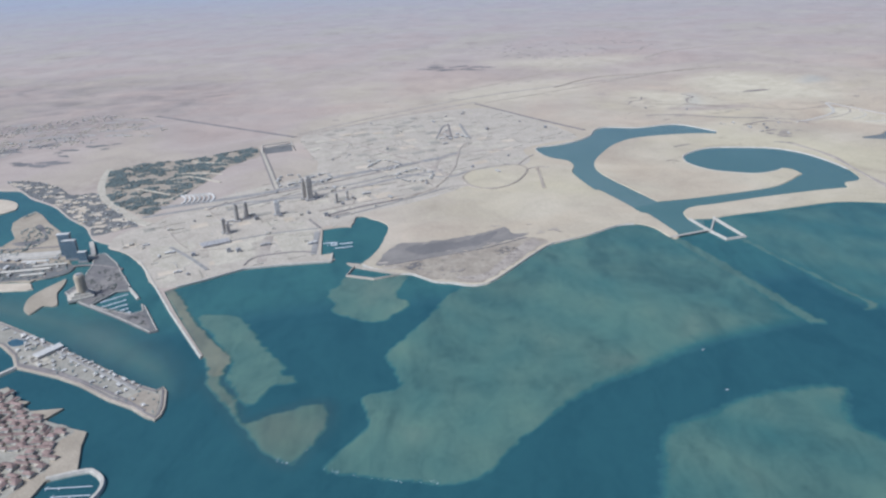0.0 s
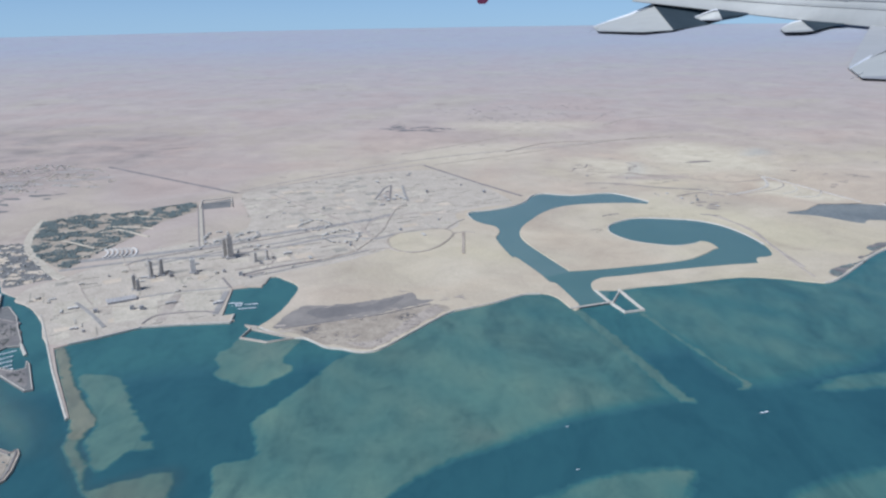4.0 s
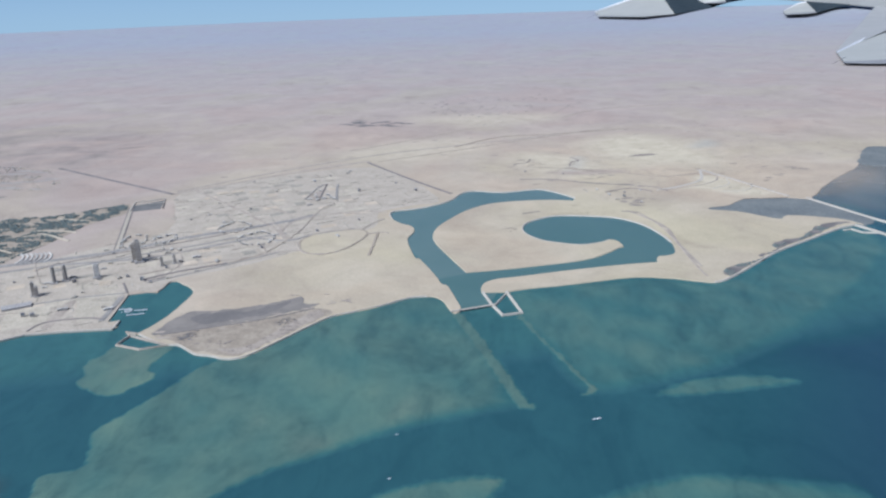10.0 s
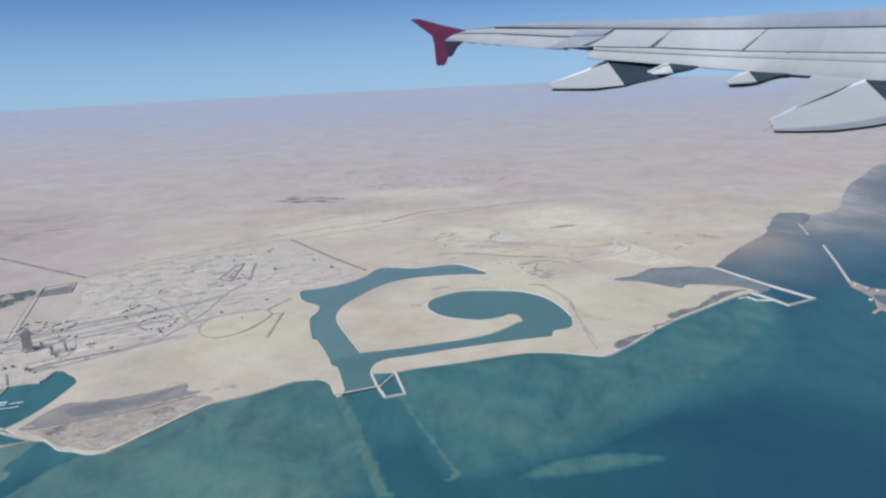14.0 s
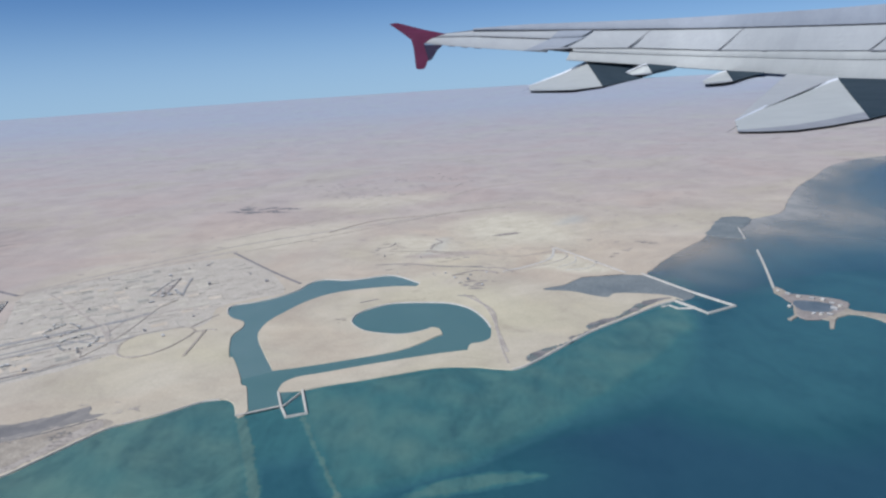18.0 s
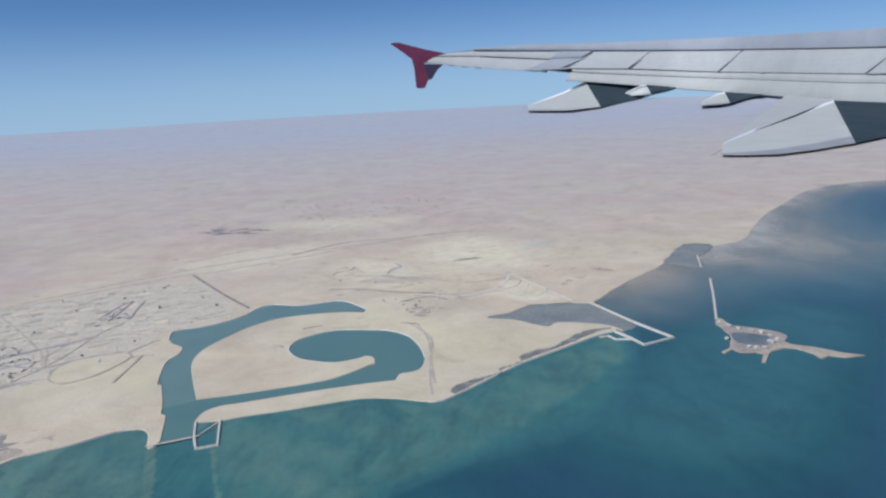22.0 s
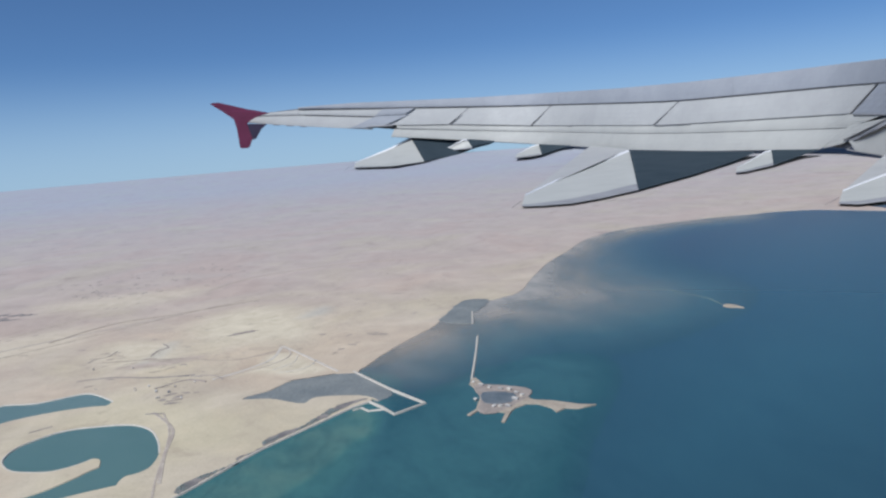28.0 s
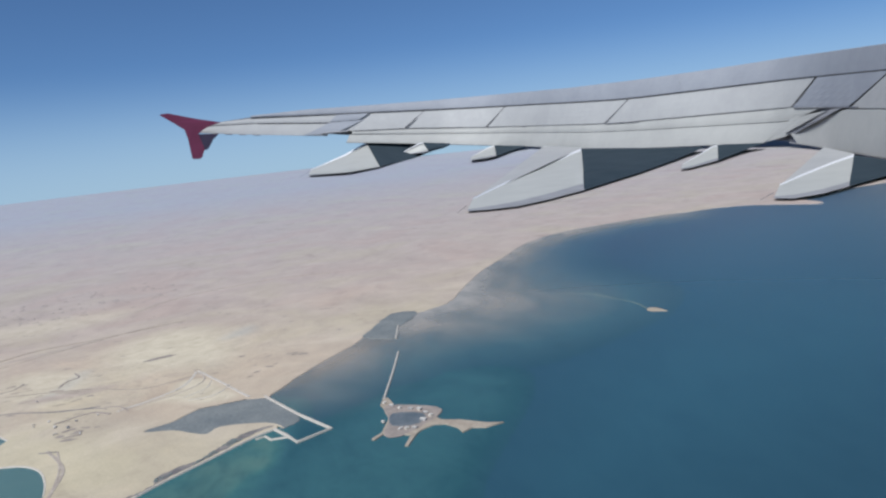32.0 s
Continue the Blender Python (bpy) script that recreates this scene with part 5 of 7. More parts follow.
for pts, mat, lab, n in ((FLAT_BLOT_A, MUD, "dark scrubby hollow behind the beach", 42), (FLAT_BLOT_B, MUD, "dark scrubby hollow on the flat", 22), (FLAT_BLOT_C, CLAY, "reddish spoil on the flat", 6),
                         (SHORE_BROWN, CLAY, "brown weed patches behind the beach", 34), (BROWN_FLAT, CLAY, "thin scattered weed on the flat", 45), (BULGE_CORE, MUD, "dark weed patches on the wet core", 10)):
    blotches("weed_patch", [pts], mat, 0.54, lab, "weeds", n, 0.4, 1.5, len(lab), 0.45, "stuff")
blotches("garden_patch", [SUBURB], BEACH, 0.50, "pale sandy yards between the villas", "gardens", 70, 1.3, 3.6, 76, 0.85, "stuff")
blotches("garden_patch", [OLD_TOWN], TOWNSAND, 0.38, "grey garden patches of the old town", "gardens", 70, 3.0, 13.0, 77, 0.3, "stuff")
blotches("weed_patch", [MUD_HALO], TRACK, 0.43, "thin brown weed round the mud flat", "weeds", 30, 0.8, 4.0, 78, 0.3, "stuff")
blotches("gravel_patch", [SCAR_ZONE], BROWN, 0.40, "brown gravel scars behind the lagoon", "gravel", 60, 0.8, 4.5, 79, 0.3, "stuff")
DESERT = [(-700, 520), (-250, 640), (-110, 530), (60, 640), (150, 530), (300, 520), (420, 640), (640, 800), (900, 1000), (1300, 1700), (900, 2600), (-900, 2600), (-1400, 1200)]
NEAR_DESERT = [(60, 640), (120, 520), (180, 490), (250, 475), (310, 470), (400, 600), (520, 760), (300, 820), (100, 800), (-60, 720), (-100, 560)]
blotches("scrub_streaks", [DESERT], CLAY, 0.40, "dark scrub and gravel streaks over the far plain", "scrub", 110, 4.0, 18.0, 71, 0.25, "stuff")
blotches("scrub_streaks", [NEAR_DESERT], CLAY, 0.40, "small dark scrub streaks on the desert", "scrub", 95, 0.8, 4.0, 72, 0.4, "stuff")

# ---------------------------------------------------------------- roads and moles
for nm, pts, w, mat, z, lab in (
        ("road", HW_FAR, 2.8, DARKROAD, 0.52, "dark desert embankment road"),
        ("road", HW_MID, 3.6, TRACK, 0.50, "straight dusty highway across the plain"),
        ("road", HW_LEFT, 3.6, TRACK, 0.51, "dusty highway joining the embankment"),
        ("road", HW_WALL, 2.2, DARKROAD, 0.50, "dark bund road running to the lagoon"),
        ("road", AVENUE, 3.4, DARKROAD, 0.50, "dark planted verges of the straight avenue"), ("road", AVENUE, 1.7, LOT, 0.60, "straight pale avenue beside the grove"),
        ("road", MAIN_RD, 4.2, ASPHALT, 0.50, "wide unfinished boulevard"),
        ("road", MAIN_RD2, 2.2, ASPHALT, 0.51, "service road beside the boulevard"),
        ("road", QUAY_RD, 2.4, ASPHALT, 0.52, "quayside road at the marina"),
        ("road", GROVE_RD, 4.0, LOT, 0.53, "broad grey road round the grove"),
        ("road", TRACK_RD, 1.4, TRACK, 0.53, "dirt track to the oval"),
        ("road", RD_A, 1.2, TRACK, 0.51, "dirt track across the plots"),
        ("road", RD_B, 1.6, TRACK, 0.54, "dirt track across the plots"),
        ("road", RD_C, 1.6, TRACK, 0.55, "dirt track across the plots"),
        ("road", PL_RD, 1.6, TRACK, 0.50, "curved haul road behind the lagoon"),
        ("road", WASH_A, 1.6, BROWN, 0.44, "dry wash line across the plain"), ("road", WASH_B, 1.3, MUD, 0.44, "dark berm across the sand"),
        ("road", WASH_D, 2.0, BROWN, 0.44, "dry wash line across the plain"),
        ("road", WASH_E, 1.0, MUD, 0.45, "dark pipeline berm"), ("road", WASH_F, 1.0, MUD, 0.45, "short dark berm"), ("road", WASH_G, 0.9, MUD, 0.45, "short dark berm"),
        ("road", WASH_H, 2.0, BROWN, 0.44, "dry wash line across the plain"), ("road", WASH_I, 0.9, TRACK, 0.45, "brown haul track round the pool"), ("road", WASH_J, 1.4, BROWN, 0.44, "dirt road behind the lagoon"),
        ("road", BANK_RD, 1.8, RUBBLE, 0.50, "pale haul road curving over the sand")):
    z += 0.004 * (len(lab) % 17)
    thing(nm, ribbon(nm, smooth_line(pts, 5), w, mat, z, z - 0.25), lab, "road", kind="structure")
for k, (pts, w, mat, lab) in enumerate((
        ([(35.3, 414.7), (43.5, 431.5), (47.3, 436.1)], 1.0, TRACK, "dirt track from the oval to the lagoon"), ([(40.4, 406.3), (47.0, 409.0), (53.0, 408.0)], 0.9, TRACK, "short dirt spur by the oval"),
        ([(46.4, 409.0), (46.2, 390.0), (45.7, 368.6)], 1.5, BROWN, "brown bulldozed strip beside the oval"), ([(-12.3, 375.7), (-3.0, 378.5), (4.6, 379.6), (9.3, 377.0)], 0.9, TRACK, "dirt track along the sand's edge"),
        ([(-29.3, 361.5), (-15.3, 374.1), (-9.0, 388.0), (-5.8, 402.2)], 1.0, BROWN, "brown dirt road climbing to the oval"), ([(-66.7, 339.7), (-51.5, 350.7), (-29.3, 361.5)], 1.3, DARKROAD, "dark road at the edge of the building ground"),
        (COMPOUND_C, 1.2, ASPHALT, "dark wall of a desert works"), ([(-5.3, 531.9), (-3.2, 491.8)], 1.0, DARKROAD, "dark wall inside a desert works"), ([(3.2, 530.5), (6.5, 505.0), (9.9, 484.9)], 1.6, ASPHALT, "dark yard road of a desert works"))):
    z = 0.70 + 0.004 * k
    thing("road", ribbon("road", smooth_line(pts, 5), w, mat, z, 0.2), lab, "road", kind="structure")
thing("infield", slab("infield", smooth_line(OVAL, 4, True), SAND, 0.60, 0.3, 0.1), "plain sandy infield of the racetrack", "infield", kind="structure")
thing("road", ribbon("road", smooth_line(OVAL, 4, True) + [OVAL[0]], 1.1, DUN, 0.66, 0.3), "oval dirt racetrack on the sand", "racetrack", kind="structure")

MOLES = ((FORT_CAUSE, 1.0, "straight sand causeway to the island", 0.55), (POND_BW, 1.2, "pale rock breakwater round the lagoon", 0.7),
         (POND_BW2, 1.0, "low rock groyne off the beach", 0.5), (PATCH_BW, 1.0, "short pale bund by the drained pond", 0.6),
         (BASIN_E, 0.7, "rock mole round the small boat basin", 0.75), (BASIN_E2, 0.5, "cross wall of the small boat basin", 0.6),
         (TRI_BW, 0.5, "triangular rock breakwater", 0.6), (C_BW1, 0.8, "short rock jetty of the marina island", 0.6),
         (G_BW, 0.8, "curved pale breakwater round a marina", 0.7), (E_BW, 1.2, "thin rock mole of the villa island", 0.6),
         (COAST_WEST[12:16], 0.35, "pale quay wall along the ship channel", 0.6))
rim = offset(ccw(ISLE_C), -0.3)
thing("kerb", ribbon("kerb", rim + rim[:1], 0.3, RUBBLE, 0.5, 0.1, 0.1), "pale rock edge of the marina island", "kerb", kind="structure")
rim = offset(ccw(ISLE_E), -1.0)
thing("kerb", ribbon("kerb", rim + rim[:1], 0.6, DARKROAD, 0.55, 0.2, 0.1), "thin dark road inside the rock edge", "kerb", kind="structure")
for pts, w, lab, z in MOLES:
    thing("breakwater", ribbon("breakwater", smooth_line(pts, 3) if "causeway" in lab or "curved" in lab else pts, w, TRACK if "triangular" in lab else RUBBLE, z, -0.8, 0.6), lab, "breakwater", "breakwaters", "structure")
thing("sandbar", ribbon("sandbar", smooth_line(ISLET_BAR, 3), 1.0, BED, -0.06, -0.4, 1.0), "thin curved sandbar trailing from the islet", "sandbar", kind="structure")
for a, b in zip(QUAY[:5], QUAY[1:6]):
    thing("quay_wall", ribbon("quay_wall", [a, b], 0.7, RUBBLE, 0.6, -0.8, 0.1), "pale stone quay edge", "quay wall", "quay walls", "structure")
bulge = smooth_line(QUAY[18:36], 4)
thing("beach_edge", ribbon("beach_edge", bulge, 0.3, RUBBLE, 0.5, -0.4, 0.3), "pale bleached beach edge along the shore", "beach", kind="structure")
thing("beach_edge", ribbon("beach_edge", smooth_line(COAST_EAST[7:15], 4), 0.7, RUBBLE, 0.5, -0.4, 0.5), "pale bleached beach edge along the shore", "beach", kind="structure")
lagoon_line = smooth_line(CANAL_WEST[10:], 3)
thing("beach_edge", ribbon("beach_edge", lagoon_line, 0.6, RUBBLE, 0.48, -0.4, 0.5), "pale cut bank along the lagoon", "bank", kind="structure")
thing("beach_edge", ribbon("beach_edge", smooth_line(POOL[2:17], 4), 0.6, RUBBLE, 0.48, -0.4, 0.5), "pale cut bank round the crescent pool", "bank", kind="structure")


def bridge(a, b, width, deck_z, n):
    """Low road bridge: deck, two parapets, piers."""
    root = thing("bridge", None, "low pale concrete bridge across the channel mouth", "bridge")
    a, b = Vector(a), Vector(b)
    d = b - a
    root.matrix_world = Matrix.Translation((a.x, a.y, 0)) @ Matrix.Rotation(math.atan2(d.y, d.x), 4, "Z")
    L = d.length
    piece("deck", mesh("deck", *box(0, L, -width / 2, width / 2, deck_z - 0.15, deck_z), RUBBLE), root)
    for s in (-1, 1):
        y = s * width / 2
        piece("parapet", mesh("parapet", *box(0, L, min(y, y - s * 0.12), max(y, y - s * 0.12), deck_z, deck_z + 0.12), RUBBLE), root)
    pm = mesh("pier", *box(-0.15, 0.15, -width * 0.4, width * 0.4, -1.2, deck_z - 0.15), CONCRETE)
    for i in range(1, n):
        p = piece("pier", pm, root)
        p.location = (L * i / n, 0, 0)
    return root


bridge(MOUTH_BRIDGE[0], MOUTH_BRIDGE[1], 1.2, 0.6, 7)
bridge((-174.5, 316.5), (-166.0, 300.5), 2.0, 0.9, 5)

# ---------------------------------------------------------------- buildings
def tower(x, y, h, w, d, mat, label, turn=20, crown=True, round_plan=False, z=0.4):
    """High-rise: podium, shaft with a slab edge at each storey, crown and plant room."""
    root = thing("tower", None, label, "tower", "high-rises", at=pose(x, y, z, 0, 0, turn))
    piece("podium", mesh("podium", *box(-w * 0.9, w * 0.9, -d * 0.9, d * 0.9, 0, h * 0.07, 0.05), CONCRETE), root)
    shaft = prism(0, 0, w * 0.5, w * 0.46, h * 0.07, h * 0.95, 14) if round_plan else box(-w / 2, w / 2, -d / 2, d / 2, h * 0.07, h * 0.95, 0.03)
    piece("shaft", mesh("shaft", *shaft, mat), root)
    floors = max(6, int(h / 0.55))
    edge = mesh("floor_edge", *(prism(0, 0, w * 0.53, w * 0.53, 0, 0.12, 14) if round_plan else box(-w * 0.53, w * 0.53, -d * 0.53, d * 0.53, 0, 0.12)), mat)
    for i in range(floors):
        piece("floor_edge", edge, root).location = (0, 0, h * 0.1 + (h * 0.84) * i / floors)
    if crown:
        piece("plant_room", mesh("plant_room", *box(-w * 0.28, w * 0.28, -d * 0.28, d * 0.28, h * 0.95, h, 0.02), CONCRETE), root)
    return root


tower(-79.2, 367.0, 12.9, 2.9, 2.6, SHELL, "tall grey concrete tower under construction", 25)
tower(-82.4, 368.6, 10.4, 2.1, 2.2, SHELL, "tall grey twin of the concrete tower", 25)
tower(-110.7, 338.0, 8.9, 2.1, 2.1, SHELL, "dark grey slender tower shell", 15, round_plan=True)
tower(-106.8, 341.6, 8.7, 2.1, 2.1, SHELL, "dark grey slender tower shell beside its twin", 15, round_plan=True)
tower(-91.7, 344.6, 7.8, 2.4, 1.8, FLATROOF, "pale slab tower with a light end wall", 20)
tower(-112.2, 321.8, 7.4, 1.7, 1.7, SHELL, "grey tower shell with a stepped top", 30)
tower(-110.2, 321.0, 5.6, 1.6, 1.8, SHELL, "shorter grey tower shell", 30)
tower(-64.0, 360.2, 5.1, 1.3, 1.5, SHELL, "short grey tower shell", 25)
tower(-58.9, 364.1, 5.0, 1.5, 1.6, SHELL, "short grey round-topped tower", 25, round_plan=True)
tower(-55.9, 364.7, 1.8, 1.5, 1.5, SHELL, "low grey block beside the towers", 25, crown=False)
tower(-149.8, 256.5, 10.0, 3.7, 3.7, BEACH, "cream stone island tower with a wide crown", 30, round_plan=True, z=0.35)
for i, (x, y, w, d, h) in enumerate((GLASS_A, GLASS_B, GLASS_C)):
    root = thing("glass_block", None, "dark blue glass waterfront block with a white roof", "glass building", "glass blocks", at=pose(x, y, LAND, 0, 0, 6))
    piece("podium", mesh("podium", *box(-w * 0.6, w * 0.6, -d * 0.6, d * 0.6, -1.0, 0.5, 0.05), CONCRETE), root)
    piece("shaft", mesh("shaft", *box(-w / 2, w / 2, -d / 2, d / 2, 0.5, h - 0.18), GLASS), root)
    edge = mesh("floor_edge", *box(-w * 0.505, w * 0.505, -d * 0.505, d * 0.505, 0, 0.1), SLATE_SHADE)
    for q in np.arange(1.0, h - 0.6, 0.6):
        piece("floor_edge", edge, root).location = (0, 0, float(q))
    piece("roof", mesh("roof", *box(-w * 0.56, w * 0.5, -d * 0.54, d * 0.54, h - 0.18, h), FLATROOF), root)
terraces = thing("roof_terrace", None, "pale stepped terraces round the stone tower", "terrace", at=pose(-149.8, 256.5, 0.35, 0, 0, 30))
for i, (r, hh) in enumerate(((4.2, 1.0), (3.2, 1.9), (2.3, 2.8))):
    piece("terrace_step", mesh("terrace_step", *box(-r * 1.4, r * 0.9, -r * 0.8, r * 0.8, 0.02 * i, hh, 0.1), STONE), terraces)
for i, (x, y, w, d, h, t) in enumerate(((-180, 289, 14, 1.6, 0.9, 8), (-188, 284, 20, 1.6, 0.9, 8), (-183, 279.6, 10, 1.4, 0.7, 8), (-166, 296, 5, 2.5, 1.2, 30))):
    root = thing("hall", None, "long low pale exhibition hall on the island", "hall", "island halls", at=pose(x, y, LAND, 0, 0, t))
    piece("wall", mesh("wall", *box(-w / 2, w / 2, -d / 2, d / 2, 0, h), STONE), root)
    piece("roof", mesh("roof", *box(-w / 2 - 0.2, w / 2 + 0.2, -d / 2 - 0.2, d / 2 + 0.2, h, h + 0.15, 0.05), STONE), root)


def clumpy(poly, count, seed, scale, level):
    return [p for p in scatter(poly, count, seed) if noise.noise(Vector((p[0] * scale, p[1] * scale, seed))) > level]


def hip_roof(w, d, z, h, over=0.06):
    w, d = w / 2 + over, d / 2 + over
    r = max(w - d, 0.02)
    v = [(-w, -d, z), (w, -d, z), (w, d, z), (-w, d, z), (-r, 0, z + h), (r, 0, z + h)]
    return v, [(0, 1, 5, 4), (2, 3, 4, 5), (1, 2, 5), (3, 0, 4), (3, 2, 1, 0)]


def house_type(w, d, h, flat, wall_mat, roof_mat, label, name="house", group="villas"):
    """One dwelling with walls, roof, a wing and window bands; copied later."""
    root = thing(name, None, label, name.replace("_", " "), group)
    piece("wall", mesh("wall", *joined([box(-w / 2, w / 2, -d / 2, d / 2, 0, h), box(w * 0.1, w * 0.48, -d * 0.85, -d * 0.45, 0, h * 0.7)]), wall_mat), root)
    if flat:
        piece("roof", mesh("roof", *joined([box(-w / 2 - 0.04, w / 2 + 0.04, -d / 2 - 0.04, d / 2 + 0.04, h, h + 0.07), box(-w * 0.2, w * 0.15, -d * 0.2, d * 0.25, h + 0.07, h + 0.25)]), roof_mat), root)
    else:
        piece("roof", mesh("roof", *hip_roof(w, d, h, min(w, d) * 0.3), roof_mat), root)
    for zz in ((h * 0.3, h * 0.7) if h > 0.8 else (h * 0.45,)):
        piece("window_band", mesh("window_band", *box(-w * 0.42, w * 0.42, -d / 2 - 0.015, d / 2 + 0.015, zz, zz + h * 0.14), GLASS), root)
    return root


def plant(types, spots, turns, z=LAND, seed=0, size=(0.85, 1.2)):
    """Copies of house types over the spots; the first ones use the originals."""
    rnd = random.Random(seed)
    for i, (x, y) in enumerate(spots):
        t = types[i % len(types)]
        m = pose(x, y, z, 0, 0, turns(x, y) + rnd.choice((0, 90)) + rnd.uniform(-6, 6))
        if i < len(types):
            t.matrix_world = m
        else:
            c = copy_thing(t, m)
            s = rnd.uniform(*size)
            c.scale = (s, s, rnd.uniform(0.8, 1.3) * s)


villas = [house_type(1.5, 1.1, 0.75, True, STONE, FLATROOF, "cream flat-roofed villa in a walled plot"),
          house_type(1.2, 1.2, 0.65, True, CONCRETE, FLATROOF, "grey flat-roofed villa in a walled plot"),
          house_type(1.9, 1.0, 0.7, True, STONE, FLATROOF, "long cream villa with a pale flat roof")]
plant(villas, scatter(SUBURB, 80, 11, 3.4), lambda x, y: 40, seed=21, size=(0.65, 0.95))
lane = [house_type(2.2, 1.3, 0.8, True, STONE, FLATROOF, "large cream waterfront villa", "villa", "island villas"),
        house_type(2.6, 1.2, 0.7, True, CONCRETE, FLATROOF, "long pale waterfront villa", "villa", "island villas")]
inner_e = offset(ccw(ISLE_E), -3.0)


def along(pts, gap, side, seed):
    """Spots beside a line, unevenly spaced."""
    rnd, out = random.Random(seed), []
    for a, b in zip(pts, pts[1:]):
        a, b = Vector(a), Vector(b)
        e = (b - a).normalized()
        n = max(1, int((b - a).length / gap))
        out += [tuple(a + (b - a) * ((i + rnd.uniform(0.2, 0.8)) / n) + Vector((-e.y, e.x)) * side * rnd.uniform(0.7, 1.3)) for i in range(n)]
    return out


spots = along(E_LANE, 2.6, 1.5, 1) + along(E_LANE, 4.5, -1.6, 2) + along(E_ROAD_S, 5.5, 1.2, 3) + scatter(E_GROUND[:4] + E_GROUND[-3:], 14, 12, 2.4)
plant(lane, spots, lambda x, y: -36, seed=22, size=(0.4, 0.8))


# narrow plots laid across the villa island, with row houses at their ends
rnd = random.Random(44)
axis, across = Vector((0.846, -0.533)), Vector((0.533, 0.846))
row = house_type(2.6, 1.1, 0.6, True, STONE, STONE, "pale row house on a villa island plot", "row_house", "island row houses")
step, first = 2.0, True
while step < 58.0:
    w = rnd.uniform(1.5, 2.6)
    o = Vector((-158.0, 223.7)) + axis * step
    near_end, far_end = rnd.uniform(-7.6, -6.2), rnd.uniform(-2.6, -1.8)
    quad = [o + axis * a + across * b for a, b in ((0, near_end), (w, near_end), (w, far_end), (0, far_end))]
    if all(inside(q.x, q.y, inner_e) for q in quad):
        ground = rnd.choice((LOT, BEACH, YARD, STONE, FILL))
        thing("building_plot", slab("building_plot", [(q.x, q.y) for q in quad], ground, 0.50 + rnd.uniform(0, 0.03), 0.3, 0.1), "narrow levelled plot across the villa island", "plot", "island plots", "structure")
        for b in (near_end + 0.7, 0.5 * (near_end + far_end) + rnd.uniform(-1.2, 1.2)):
            q = o + axis * w * 0.5 + across * b
            m = pose(q.x, q.y, 0.42, 0, 0, -32 + rnd.choice((0, 90)))
            if first:
                row.matrix_world, first = m, False
            elif rnd.random() < 0.75:
                copy_thing(row, m).scale = (rnd.uniform(0.5, 0.8), rnd.uniform(0.6, 0.9), rnd.uniform(0.5, 0.9))
    step += w + rnd.uniform(0.25, 0.7)


def walled_block(pts, h, mat, label, name="long_building", roof=None):
    """Long building on an uneven outline: walls and an overhanging flat roof."""
    c = Vector((sum(p[0] for p in pts) / len(pts), sum(p[1] for p in pts) / len(pts)))
    local = ccw([(p[0] - c.x, p[1] - c.y) for p in pts])
    root = thing(name, None, label, name.replace("_", " "), at=pose(c.x, c.y, 0.4))
    piece("wall", slab("wall", local, mat, h, 0, 0.02), root)
    piece("roof", slab("roof", offset(local, 0.12), roof or FLATROOF, h + 0.12, h - 0.02, 0.02), root)
    return root


walled_block(E_HALL, 1.0, STONE, "long white hall across the villa island")
walled_block(BLOCK_GREY, 0.9, CONCRETE, "long grey building behind the quay", roof=CONCRETE)
for lab, pts in (("ring of pale low houses in a compound", COMPOUND_A), ("ring of pale low houses by the boulevard", COMPOUND_B), ("pale houses in a horseshoe by the avenue", COMPOUND_D), ("row of pale houses by the boulevard", COMPOUND_E)):
    types = [house_type(2.4, 1.3, 0.7, True, STONE, FLATROOF, lab, "compound_house", lab), house_type(1.8, 1.5, 0.9, True, CONCRETE, FLATROOF, lab, "compound_house", lab)]
    plant(types, along(pts + pts[:1], 2.6, 1.2, len(lab)), lambda x, y: 30, z=0.45, seed=len(lab), size=(0.6, 1.0))
for a, b in zip(COMPOUND_F, COMPOUND_F[1:]):
    thing("compound_wall", ribbon("compound_wall", [a, b], 0.5, RUBBLE, 1.0, 0.3, 0.05), "pale wall round a planted compound", "wall", "compound walls", "structure")
blocks = [house_type(3.2, 1.5, 0.85, False, STONE, TILE, "cream apartment block with a dusty red tiled roof", "apartment_block", "island town blocks"),
          house_type(2.6, 1.9, 1.05, False, STONE, TILE, "cream town block with a hipped red roof", "apartment_block", "island town blocks"),
          house_type(4.4, 1.3, 0.75, False, STONE, TILE, "long terrace with a faded red tiled roof", "apartment_block", "island town blocks")]
town = []
for i in range(-30, 30):
    for j in range(-30, 40):
        x, y = -135 + i * 3.9 + (j % 2) * 1.6, 160 + j * 2.15
        x, y = x + 1.5 * noise.noise(Vector((x * 0.3, y * 0.3, 5.0))), y + 1.5 * noise.noise(Vector((x * 0.3, y * 0.3, 9.0)))
        if inside(x, y, F_TOWN) and not inside(x, y, F_BEACH) and noise.noise(Vector((x * 0.15, y * 0.15, 7.0))) > -0.38:
            town.append((x, y))


def lane_angle(x, y):
    return 22 * noise.noise(Vector((x * 0.04, y * 0.04, 2.0))) - 8


rnd = random.Random(23)
for i, (x, y) in enumerate(town):
    t = blocks[i % 3]
    m = pose(x, y, LAND, 0, 0, lane_angle(x, y) + (90 if rnd.random() < 0.15 else 0) + rnd.uniform(-4, 4))
    if i < 3:
        t.matrix_world = m
    else:
        c = copy_thing(t, m)
        c.scale = (rnd.uniform(0.75, 1.05), rnd.uniform(0.8, 1.05), rnd.uniform(0.7, 1.1))
